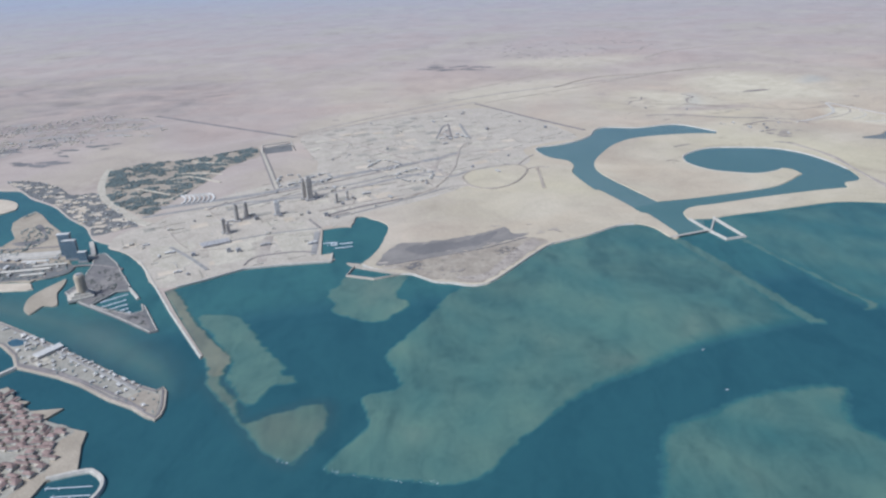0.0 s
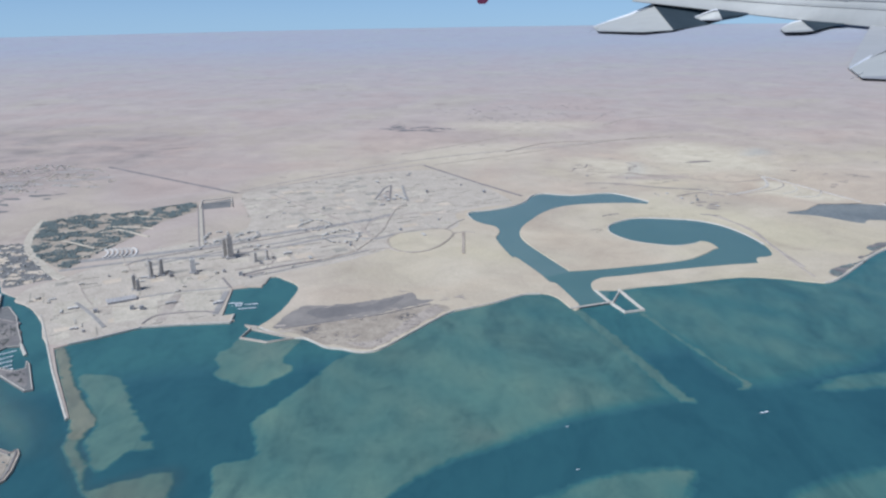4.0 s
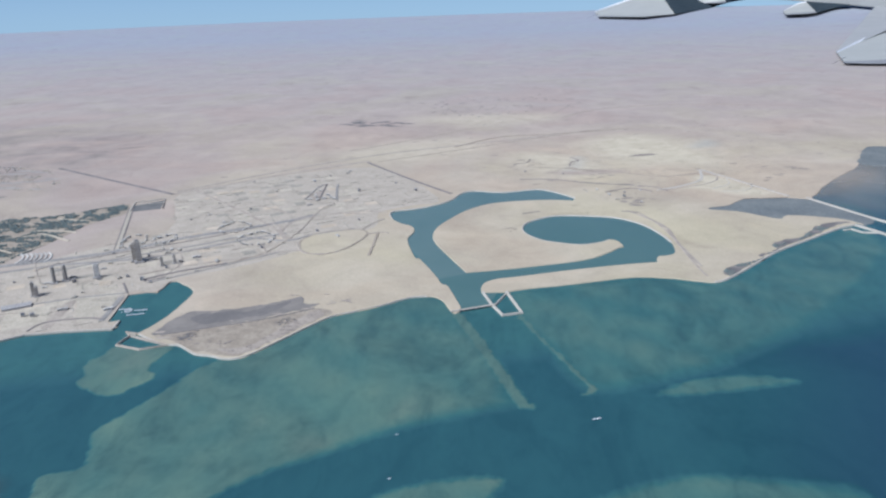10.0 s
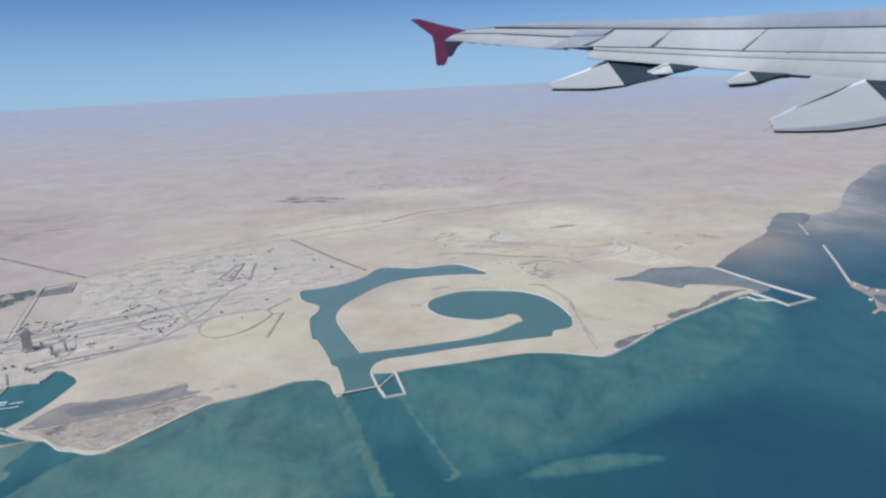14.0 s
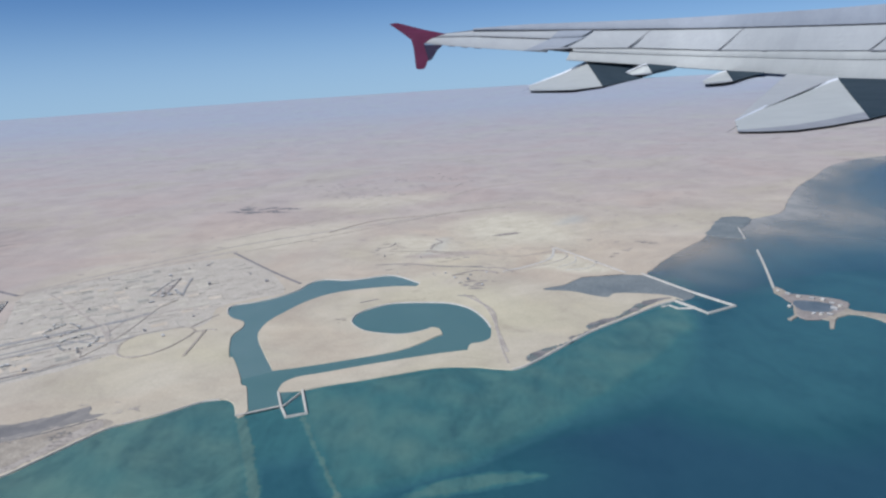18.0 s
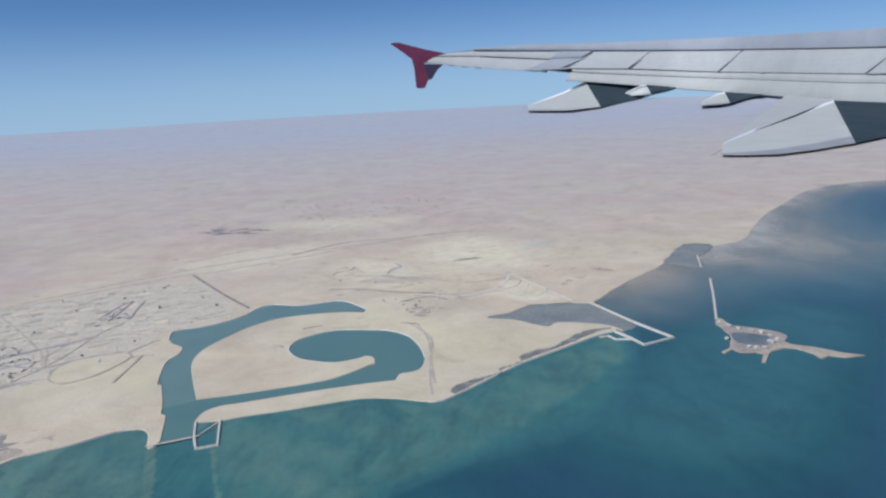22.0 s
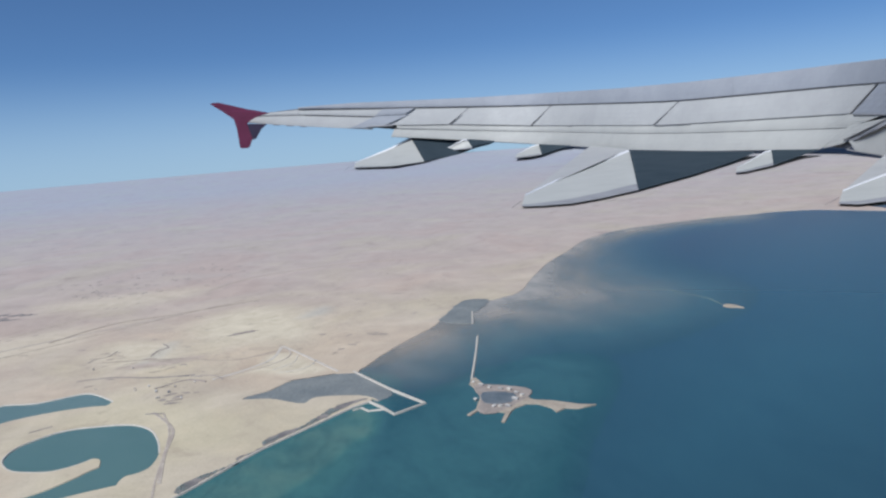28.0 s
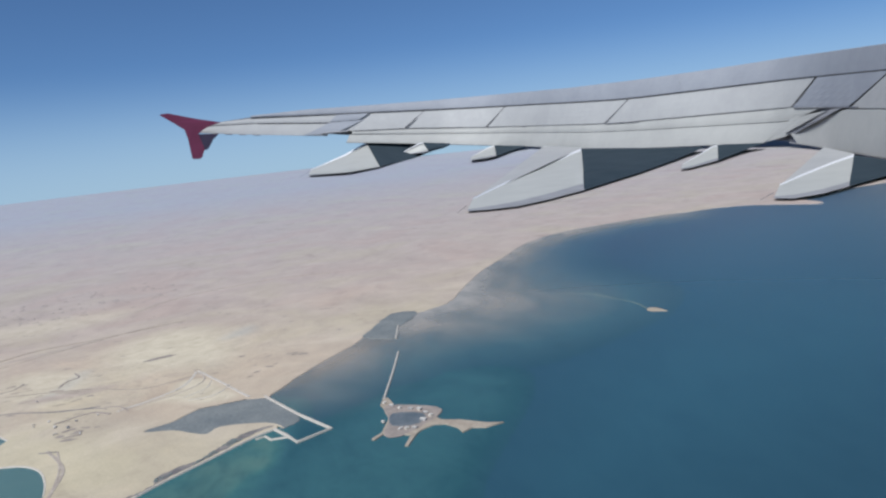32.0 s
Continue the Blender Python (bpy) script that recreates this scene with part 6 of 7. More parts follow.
fort_huts = [house_type(2.0, 1.4, 0.8, True, STONE, FLATROOF, "pale low building on the small island", "hut", "island huts"),
             house_type(3.0, 1.4, 0.7, True, CONCRETE, FLATROOF, "grey low shed on the small island", "hut", "island huts")]
isle_b_halls = [house_type(3.4, 1.2, 0.7, True, STONE, FLATROOF, "pale low building on the sandy island", "pavilion", "island pavilions"),
                house_type(1.8, 1.4, 0.6, True, CONCRETE, FLATROOF, "grey low building on the sandy island", "pavilion", "island pavilions")]
plant(isle_b_halls, [p for p in scatter(offset(ccw(ISLE_B), -3), 40, 18, 4.0) if p[1] < 300], lambda x, y: 8, seed=28)
plant(fort_huts, [(384, 404), (387, 398), (390, 392), (395, 387), (399, 383), (401, 377), (402, 371), (383, 363), (386, 361), (390, 360), (377, 377), (397, 368)], lambda x, y: -50, seed=24)
sheds = [house_type(2.4, 1.4, 0.7, True, STONE, STONE, "pale site shed on the graded ground", "site_shed", "site sheds"),
         house_type(3.6, 1.2, 0.6, True, CONCRETE, FLATROOF, "long grey site shed on the graded ground", "site_shed", "site sheds"),
         house_type(1.6, 1.2, 1.2, True, CONCRETE, CONCRETE, "unfinished grey concrete block", "site_shed", "site sheds")]
plant(sheds, [p for p in scatter(offset(ccw(DISTRICT), -3), 130, 14, 3.0) if p[1] < 400 or (p[0] * 7 + p[1]) % 3 < 0.9], lambda x, y: 28, z=0.4, seed=25, size=(0.6, 1.3))
plant(sheds[:1] + sheds[1:], scatter(WORKS, 12, 15, 4.0), lambda x, y: 10, z=0.4, seed=26, size=(0.45, 0.75))
works = [house_type(3.4, 1.8, 0.7, True, STONE, FLATROOF, "pale shed of the desert works", "works_shed", "desert works"), house_type(2.4, 2.0, 0.9, True, CONCRETE, FLATROOF, "grey hall of the desert works", "works_shed", "desert works")]
plant(works, [(-10, 488), (-6, 493), (-8, 500), (0, 489), (4, 493), (1, 499), (7, 488), (-4, 486)], lambda x, y: 15, z=0.45, seed=29, size=(0.8, 1.3))
plant(villas, clumpy(OLD_TOWN, 420, 16, 0.022, 0.12), lambda x, y: 20, seed=27, size=(0.6, 1.1))

# levelled plots along the boulevard
RACE = offset(ccw(OVAL), 5)
rnd = random.Random(8)
u, v = Vector((0.89, 0.456)), Vector((-0.456, 0.89))
for i in range(-14, 16):
    for j in range(-10, 20):
        o = Vector((-80.0, 345.0)) + u * (i * 10.5) + v * (j * 8.6)
        w, d = rnd.uniform(5.5, 9.6), rnd.uniform(4.0, 7.6)
        corners = [o + u * a + v * b for a, b in ((0, 0), (w, 0), (w, d), (0, d))]
        pick, mat = rnd.random(), rnd.choice((FILL, LOT, LOT, YARD, BEACH))
        if pick < 0.5 and all(inside(q.x, q.y, DISTRICT) and not inside(q.x, q.y, RACE) for q in corners):
            thing("plot", slab("plot", [(q.x + rnd.uniform(-0.5, 0.5), q.y + rnd.uniform(-0.5, 0.5)) for q in corners], mat, 0.44, 0.3, 0.15),
                  "levelled building plot on the graded ground", "plot", "building plots", "structure")
for k, (pts, w, mat, lab) in enumerate((
        (BL_A, 1.5, ASPHALT, "grey boulevard through the new district"), (BL_B, 1.0, DARKROAD, "dark service road beside the boulevard"), (BL_C, 1.0, ASPHALT, "grey site road behind the beach"),
        (BL_D, 0.9, TRACK, "dirt road joining the boulevard"), (BL_E, 0.9, TRACK, "curved dirt road over the sand"), (BL_F, 1.6, ASPHALT, "straight grey haul lane to the quay"),
        (BL_G, 0.8, TRACK, "dirt lane between plots"), (BL_H, 0.9, ASPHALT, "grey road behind the quay plots"), (BL_I, 0.8, DARKROAD, "dark drain along the quay"),
        (BL_J, 0.9, DARKROAD, "dark road to the marina corner"), (BL_K, 0.9, TRACK, "dirt road along the building rows"), (BL_L, 1.1, DARKROAD, "dark trench on the building ground"),
        (BL_M, 0.9, TRACK, "dirt track over the open plain"), (BL_N, 0.7, TRACK, "cross lane in the new district"), (BL_O, 0.5, TRACK, "curved dirt kerb road"),
        (BL_P, 0.7, DARKROAD, "short dark kerb road"), (BL_Q, 0.9, TRACK, "dirt road to the desert works"), (BL_R, 0.6, TRACK, "thin lane between pale plots"), (BL_S, 0.7, TRACK, "lane inside the new district"), (BL_T, 0.7, TRACK, "lane inside the new district"),
        (GROVE_A, 1.0, PALE, "pale lane between palms"), (GROVE_B, 1.4, PALE, "pale clearing between palms"), (GROVE_C, 0.8, PALE, "pale lane through the grove"), (GROVE_D, 1.2, PALE, "pale lane between palms"), (GROVE_E, 0.8, PALE, "pale lane through the grove"),
        (C_WALL, 0.5, DARKROAD, "dark wall across the island"), (E_LANE, 0.7, ASPHALT, "grey lane between waterfront villas"), (E_ROAD_S, 0.7, DARKROAD, "dark road along the island shore"),
        (FL_ROAD, 0.4, DARKROAD, "thin dark track along the mud flat"), (B_LINE_A, 0.5, FLATROOF, "white roofed walkway on the island"), (B_LINE_B, 0.7, FLATROOF, "white roofed walkway on the island"), (B_LINE_C, 0.8, DARKROAD, "dark ditch across the island"),
        (HAUL_D, 2.0, BROWN, "faint graded road over the plain"), (RIDGE_B, 1.2, CLAY, "brown berm by the pool"))):
    z = 0.62 + 0.003 * k
    thing("road", ribbon("road", smooth_line(pts, 5), w, mat, z, 0.2), lab, "road", kind="structure")

# stepped crescent terraces beside the grove
for i in range(7):
    a = []
    for t in np.linspace(-1.25, 1.25, 11):
        dx, dy = 3.6 * math.cos(t) - 2.0, 8.6 * math.sin(t)
        a.append((-151.5 + 2.5 * i + dx * 0.93 - dy * 0.37, 376.8 + 0.35 * i + dx * 0.37 + dy * 0.93))
    thing("curved_terrace", ribbon("curved_terrace", a, 0.95, FLATROOF, 0.9, 0.3, 0.05), "curved white terrace row beside the grove", "terrace", "terrace rows")

# ---------------------------------------------------------------- trees and scrub
def tufts(name, spots, low, high, mat, label, category, seed):
    """Many small uneven crowns on short stems, joined."""
    rnd = random.Random(seed)
    v, f = [], []
    for x, y in spots:
        s = rnd.uniform(low, high)
        h = s * rnd.uniform(0.7, 1.3)
        k = len(v)
        v += [(x + s * rnd.uniform(0.5, 1.1) * math.cos(i * 1.257), y + s * rnd.uniform(0.5, 1.1) * math.sin(i * 1.257), LAND + h * rnd.uniform(0.2, 0.7)) for i in range(5)]
        v += [(x + s * rnd.uniform(-0.3, 0.3), y + s * rnd.uniform(-0.3, 0.3), LAND + h), (x, y, LAND)]
        f += [(k + i, k + (i + 1) % 5, k + 5) for i in range(5)] + [(k + (i + 1) % 5, k + i, k + 6) for i in range(5)]
    return thing(name, mesh(name, v, f, mat), label, category, kind="stuff")


def near(p, line):
    """Distance from a spot to a line."""
    best = 1e9
    for a, b in zip(line, line[1:]):
        a, b, q = Vector(a), Vector(b), Vector(p)
        e = b - a
        t = min(1.0, max(0.0, (q - a).dot(e) / max(e.length_squared, 1e-9)))
        best = min(best, (q - a - e * t).length)
    return best


def strips(name, poly, count, seed, mat, label, category, long, wide, high):
    """Thin foundation rows, kerbs and trenches parallel to the boulevard, joined."""
    rnd = random.Random(seed)
    solids = []
    for x, y in scatter(poly, count, seed):
        if inside(x, y, RACE):
            continue
        e = Vector((0.89, 0.456)) if rnd.random() < 0.72 else Vector((-0.456, 0.89))
        n, o = Vector((-e.y, e.x)), Vector((x, y))
        a, b = rnd.uniform(*long) / 2, rnd.uniform(*wide) / 2
        c = [o - e * a - n * b, o + e * a - n * b, o + e * a + n * b, o - e * a + n * b]
        zt = 0.5 + rnd.uniform(0.0, high)
        solids.append(([(q.x, q.y, 0.3) for q in c] + [(q.x, q.y, zt) for q in c], [(4, 5, 6, 7), (0, 1, 5, 4), (1, 2, 6, 5), (2, 3, 7, 6), (3, 0, 4, 7)]))
    return thing(name, mesh(name, *joined(solids), mat), label, category, kind="stuff")


strips("foundation_rows", DISTRICT, 170, 81, STONE, "low pale foundation rows on the graded ground", "foundations", (1.0, 5.0), (0.3, 0.9), 0.3)
strips("trench_rows", DISTRICT, 110, 82, YARD, "thin dark trenches and kerbs on the graded ground", "trenches", (1.5, 9.0), (0.2, 0.5), 0.08)
strips("kerb_rows", DISTRICT, 110, 83, YARD, "thin grey lanes and kerbs on the graded ground", "kerbs", (3.0, 14.0), (0.25, 0.6), 0.06)
strips("far_houses", FAR_VILLAGE, 90, 85, TOWNSAND, "tiny low houses of a far desert village", "houses", (2.0, 7.0), (1.0, 2.5), 0.15)
strips("old_town_houses", OLD_TOWN, 200, 86, LOT, "small pale houses of the old desert town", "houses", (1.5, 5.0), (0.8, 1.8), 0.3)
strips("furrows", B_GREY, 40, 84, TRACK, "tan furrows on the grey island ground", "furrows", (1.0, 3.0), (0.5, 1.2), 0.1)
clearings = [(x, y, 1.2 + 3.4 * ((x * 7.3 + y) % 1.0)) for x, y in scatter(GROVE, 75, 87)]
tufts("grove", [p for p in clumpy(GROVE, 9500, 31, 0.11, -0.16) if all(((p[0] - x) / r) ** 2 + ((p[1] - y) / (0.5 * r)) ** 2 > 1 for x, y, r in clearings) and all(near(p, g) > w for g, w in ((GROVE_A, 1.3), (GROVE_B, 1.5), (GROVE_C, 1.0), (GROVE_D, 1.2), (GROVE_E, 1.2)))], 0.4, 1.0, LEAF, "dense dusty green date palm grove, haze in its colour, with clearings", "trees", 1)
tufts("garden_trees", clumpy(SUBURB, 700, 32, 0.2, -0.05), 0.25, 0.5, DARKLEAF, "small dusty garden trees between the villas", "trees", 2)
tufts("town_trees", clumpy(OLD_TOWN, 420, 16, 0.022, 0.05), 0.4, 0.8, LEAF, "scattered dusty trees between far houses", "trees", 3)
tufts("island_trees", clumpy(E_GROUND, 260, 34, 0.2, 0.0), 0.25, 0.55, LEAF, "small garden trees on the villa island", "trees", 4)
tufts("island_scrub", clumpy(offset(ccw(ISLE_B), -2), 900, 38, 0.07, 0.0), 0.3, 0.8, LEAF, "low dusty scrub on the sandy island", "scrub", 8)
tufts("wedge_trees", [p for p in clumpy(C_GROUND, 500, 35, 0.2, 0.0) if (p[0] + 149.8) ** 2 + (p[1] - 256.5) ** 2 > 40], 0.2, 0.5, DARKLEAF, "low trees round the island tower", "trees", 5)
tufts("shore_scrub", clumpy(MUD_SHORE, 900, 36, 0.1, 0.05), 0.3, 0.7, LEAF, "dark scrub on the weedy shore", "scrub", 6)

# ---------------------------------------------------------------- boats and pontoons
def boat(x, y, turn, s, label, wake=0.0):
    root = thing("boat", None, label, "boat", "boats", at=pose(x, y, 0.0, 0, 0, turn))
    v = [(-1, -0.3, 0.3), (0.3, -0.34, 0.3), (1.1, 0, 0.36), (0.3, 0.34, 0.3), (-1, 0.3, 0.3), (-0.95, -0.2, -0.1), (0.3, -0.22, -0.1), (0.85, 0, -0.1), (0.3, 0.22, -0.1), (-0.95, 0.2, -0.1)]
    piece("hull", mesh("hull", [(a * s, b * s, c * s) for a, b, c in v], [(0, 1, 2, 3, 4), (9, 8, 7, 6, 5)] + [(i, 5 + i, 5 + (i + 1) % 5, (i + 1) % 5) for i in range(5)], WHITE), root)
    piece("cabin", mesh("cabin", *box(-0.5 * s, 0.25 * s, -0.2 * s, 0.2 * s, 0.3 * s, 0.6 * s, 0.05 * s), WHITE), root)
    if wake:
        v = [(-0.9 * s, -0.2 * s, 0.03), (-0.9 * s, 0.2 * s, 0.03), (-wake * 0.5, 0.5 * s, 0.03), (-wake, 0.25 * s, 0.03), (-wake, -0.25 * s, 0.03), (-wake * 0.5, -0.5 * s, 0.03)]
        piece("wake", mesh("wake", v, [(0, 5, 4, 3, 2, 1)], FOAM), root, "pale foam wake")
    return root


boat(140.2, 206.0, 8, 0.65, "white motor boat with a pale wake", 2.4)
boat(75.0, 199.0, 30, 0.3, "small white boat off the reef edge", 0.9)
boat(74.6, 176.5, 20, 0.3, "small white boat over the reef", 0.9)


FINGER = mesh("finger", *box(0, 0.1, -0.7, 0.7, -0.1, 0.14), WHITE)


def pontoon(x, y, length, turn, boats, seed, label="white marina pontoon with moored boats", slim=False):
    rnd = random.Random(seed)
    root = thing("pontoon", None, label, "pontoon", "marina pontoons", at=pose(x, y, 0, 0, 0, turn))
    piece("walkway", mesh("walkway", *box(0, length, -0.06 if slim else -0.14, 0.06 if slim else 0.14, -0.1, 0.16), WHITE), root)
    for q in np.arange(0.5, length, 99.0 if slim else 1.1):
        piece("finger", FINGER, root).location = (float(q), 0, 0)
    for i in range(boats):
        px, s = rnd.uniform(0.4, length - 0.3), rnd.choice((-1, 1))
        m = pose(x, y, 0, 0, 0, turn) @ pose(px, s * rnd.uniform(0.45, 0.7), 0, 0, 0, 90 * s)
        copy_thing(MOORED, m)


def surf(line, count, seed):
    """Small foam flecks where swell breaks on a shoal's edge, joined."""
    rnd = random.Random(seed)
    v, f = [], []
    for i in range(count):
        k = rnd.randrange(len(line) - 1)
        p = Vector(line[k]).lerp(Vector(line[k + 1]), rnd.random()) + Vector((rnd.gauss(0, 0.5), rnd.gauss(0, 0.35)))
        a, n = rnd.uniform(0.08, 0.3), len(v)
        v += [(p.x + a * rnd.uniform(0.6, 1.2) * math.cos(q), p.y + a * 0.4 * rnd.uniform(0.6, 1.2) * math.sin(q), 0.03) for q in (0, 1, 2.1, 3.1, 4.2, 5.2)]
        f.append(tuple(range(n, n + 6)))
    return thing("surf", mesh("surf", v, f, FOAM), "small white foam flecks on the shoal edge", "surf", kind="stuff")


surf(SURF_A, 34, 91)
surf(SURF_B, 12, 92)
MOORED = boat(-59.5, 300.5, 30, 0.42, "small white moored boat")
for i, (x, y, L, t) in enumerate(((-62.2, 303.5, 5.5, 8), (-54.5, 302.0, 6.0, 10), (-56, 297.0, 8.0, 12))):
    pontoon(x, y, L, t, 5, 40 + i)
ringm = thing("pontoon_ring", None, "white square floating pontoon ring", "pontoon", at=pose(-57.0, 302.0, 0, 0, 0, 10))
for i in range(4):
    p = piece("ring_side", mesh("ring_side", *box(-1.5, 1.5, -1.5, -1.1, -0.1, 0.35), WHITE), ringm)
    p.rotation_euler = (0, 0, i * math.pi / 2)
for i, (x, y) in enumerate(((-141.0, 251.0), (-138.5, 247.0), (-135.5, 244.0), (-132.5, 241.0), (-129.5, 239.0))):
    pontoon(x, y, 10.5 - i * 1.3, 38, 6, 50 + i)
for i, (x, y, L, t) in enumerate(((-107, 144.2, 12, 2), (-104, 141.0, 10, 2), (-101, 138.0, 8, 2))):
    pontoon(x, y, L, t, 1, 60 + i, "thin pale mooring line in the marina", True)

# ---------------------------------------------------------------- the aircraft wing
# laid out by bearing and rise in degrees as seen from the cabin window at SEAT; it stands off at a wide scale, beyond
# the coast, bent and sized to fit the camera's view
SEAT = (212.0, 4.7, 141.2)


def line(*knots):
    xs, ys = zip(*knots)
    return lambda u: float(np.interp(u, xs, ys))


lead_edge = line((2.3, 2.66), (4.6, 2.89), (8.75, 2.93), (18, 2.62), (29, 2.38), (39, 2.38), (48, 2.46), (62, 2.4))
slat_gap = line((2.3, 2.6), (4.5, 2.72), (13.6, 2.2), (21.7, 1.69), (32.3, 1.12), (42, 0.97), (48.2, 0.84), (62, 0.5))
spoiler_edge = line((11.8, 0.97), (16.4, 0.69), (22.3, 0.12), (31.5, -0.54), (43, -0.93), (62, -1.6))
flap_joint = line((11.8, 0.72), (21.5, -0.24), (31, -1.1), (43.1, -1.87))
flap_edge = line((11.5, 0.14), (20, -0.95), (29.9, -2.22), (35, -2.7), (41.5, -3.16))
tip_edge = line((0.5, 2.03), (5, 1.42), (8.2, 1.02), (11.9, 0.55))
trail_edge = line((0.5, 2.03), (5, 1.42), (11, 0.5), (20, -0.95), (29.9, -2.22), (41.5, -3.2), (48.2, -4.67), (62, -7.4))


# inner bearings and rises shifted to fit the camera's view late on the path
inner_turn, inner_lift = line((30, 0), (43, 1.6), (48, 2.3), (62, 3.4)), line((34, 0), (43, 0.2), (62, 0.3))


reach = line((-9, 4420), (0, 4420), (15, 4430), (21.5, 4420), (24.5, 4080), (28, 3500), (35, 2850), (41, 2530), (44, 2340), (48, 1740), (54, 1330), (62, 1000), (70, 900))


def stand_off(u):
    """Distance fitted to the camera's view: far out, nearer towards the root, where the trailing edge hangs low over
    the ground.
    """
    return sum(reach(u + 0.5 * i) for i in range(-5, 6)) / 11


def aloft(u, e, d):
    a, e = radians(u - 0.1 + inner_turn(u)), e + 0.1 + inner_lift(u)
    return Vector(SEAT) + Vector((math.sin(a), math.cos(a), math.tan(radians(e)))) * d


def top_skin(u, e):
    """The upper surface leans away from its trailing edge."""
    return stand_off(u) * (1 + 0.012 * (e - trail_edge(u)))


def under_wing(u, e):
    """What hangs under the wing is pulled towards the eye along its sight line, clear of the ground, to fit the view.
    """
    slope = math.tan(radians(max(-e - inner_lift(u), 0.05)))
    low = 0.985 * SEAT[2] / slope
    low = 0.985 * (SEAT[2] - 13.0 * min(1.0, max(0.0, (low - 2400) / 1100))) / slope
    return ((stand_off(u) * 1.012) ** -10 + low ** -10) ** -0.1


def lofted(name, rows, parent, mat, label="", smooth=False):
    """Closed skin through rings of world points, capped at both ends."""
    k, n = len(rows[0]), len(rows)
    v = [p for r in rows for p in r]
    f = [(i * k + j, (i + 1) * k + j, (i + 1) * k + (j + 1) % k, i * k + (j + 1) % k) for i in range(n - 1) for j in range(k)]
    f += [tuple(range(k)), tuple(reversed(range((n - 1) * k, n * k)))]
    me = mesh(name, v, f, mat, smooth)
    if smooth:
        me.set_sharp_from_angle(angle=radians(50))
    return piece(name, me, parent, label)


def panel(name, u0, u1, upper, lower, mat, label="", lean=(0.0, 0.0), proud=0.0, thick=0.004, inset=0.018, skin=top_skin):
    """A skin panel between two bearings and two edges; lean slants its two ends; its rim is chamfered."""
    n, rows = max(2, int((u1 - u0) / 0.35)), []
    for i in range(n + 1):
        s, ring = i / n, []
        for q in (0.0, inset, 0.2, 0.4, 0.6, 0.8, 1 - inset, 1.0):
            u = u0 + (u1 - u0) * s + q * (lean[0] * (1 - s) + lean[1] * s)
            e = lower(u) + (upper(u) - lower(u)) * q
            d = skin(u, e) * (1 - proud + (0.0012 if q in (0.0, 1.0) else 0.0) - 0.0015 * math.sin(math.pi * q))
            ring.append(aloft(u, e, d))
        for q in (1.0, 0.0):
            u = u0 + (u1 - u0) * s + q * (lean[0] * (1 - s) + lean[1] * s)
            e = lower(u) + (upper(u) - lower(u)) * q
            ring.append(aloft(u, e, skin(u, e) * (1 - proud + thick)))
        rows.append(ring)
    return lofted(name, rows, wing, mat, label)


def less(edge, d):
    return lambda u: edge(u) + d


wing = thing("aircraft_wing", None, "long pale grey airliner wing with flap fairings and a red tip", "wing")
panel("wing_box", 0.9, 43.2, less(slat_gap, 0.05), less(trail_edge, 0.3), SEAL, "dark structure showing between the panels", proud=-0.012, thick=0.01)
panel("wing_box", 43.2, 62, less(slat_gap, 0.05), less(trail_edge, 0.5), SEAL, "dark structure showing between the panels", proud=-0.012, thick=0.01)
for a, b in ((4.6, 14.0), (14.0, 24.6), (24.6, 36.5), (36.5, 62)):
    panel("slat", a + 0.004, b - 0.004, lead_edge, less(slat_gap, 0.035), SLATPAINT, "leading edge slat, curve shade and sky tone in its grey", thick=0.02)
panel("wing_tip", 0.55, 4.6, line((0.5, 2.05), (1.4, 2.5), (2.4, 2.64), (4.6, 2.68)), line((0.5, 2.02), (1.4, 2.44), (4.6, 2.3)), PAINT, "pale cap of the wing tip")
panel("wing_panel", 4.62, 12.3, less(slat_gap, -0.035), line((4.6, 2.3), (10.6, 1.76), (12.3, 1.62)), PAINT, "pale outer wing panel", lean=(0, 0.3))
panel("aileron", 1.5, 10.1, line((1.4, 2.4), (4.9, 2.25), (10.6, 1.70), (12, 1.6)), tip_edge, PAINT, "pale outer aileron", lean=(-0.2, 0.5))
panel("aileron", 0.55, 1.48, line((0.5, 2.04), (1.5, 2.4)), tip_edge, PAINT, "pointed outer end of the aileron")
panel("flap_end_plate", 8.3, 10.5, line((9, 1.80), (10.6, 1.82), (13, 1.74)), line((8.2, 1.03), (10.5, 0.90), (12, 0.80)), SLATPAINT, "greyer plate at the end of the flap", lean=(2.2, 2.6), proud=0.002)
panel("flap_end_plate", 10.4, 12.6, less(slat_gap, -0.04), line((10, 1.83), (13.2, 1.72)), SLATPAINT, "greyer plate at the end of the flap", lean=(0.6, 0.9), proud=0.003)
# no opening here: a grey strip paints the shade inside the slot
panel("slot_shade", 9.7, 11.7, line((9, 1.12), (12.4, 1.06)), line((9, 1.0), (12, 0.92)), BRACKET, "solid grey strip painting the shade of the slot", lean=(0.25, 0.1), proud=0.005)
for a, b, mat, lab in ((10.9, 16.0, PAINT, "plain pale panel behind the slat"), (16.05, 22.3, PAINT, "flat grey spoiler panel"), (22.36, 31.45, PAINT, "flat grey spoiler panel"), (31.52, 43.1, PAINT, "flat grey spoiler panel")):
    panel("spoiler", a, b - 0.012, less(slat_gap, -0.035), less(spoiler_edge, 0.012), mat, lab, lean=(1.7, 1.7 if b < 40 else 1.4))
panel("wing_panel", 43.2, 46.3, less(slat_gap, -0.04), line((43, -0.93), (46.4, -1.28), (50, -1.4)), SLATPAINT, "greyer panel at the wing kink", lean=(1.4, 2.3), proud=0.001)
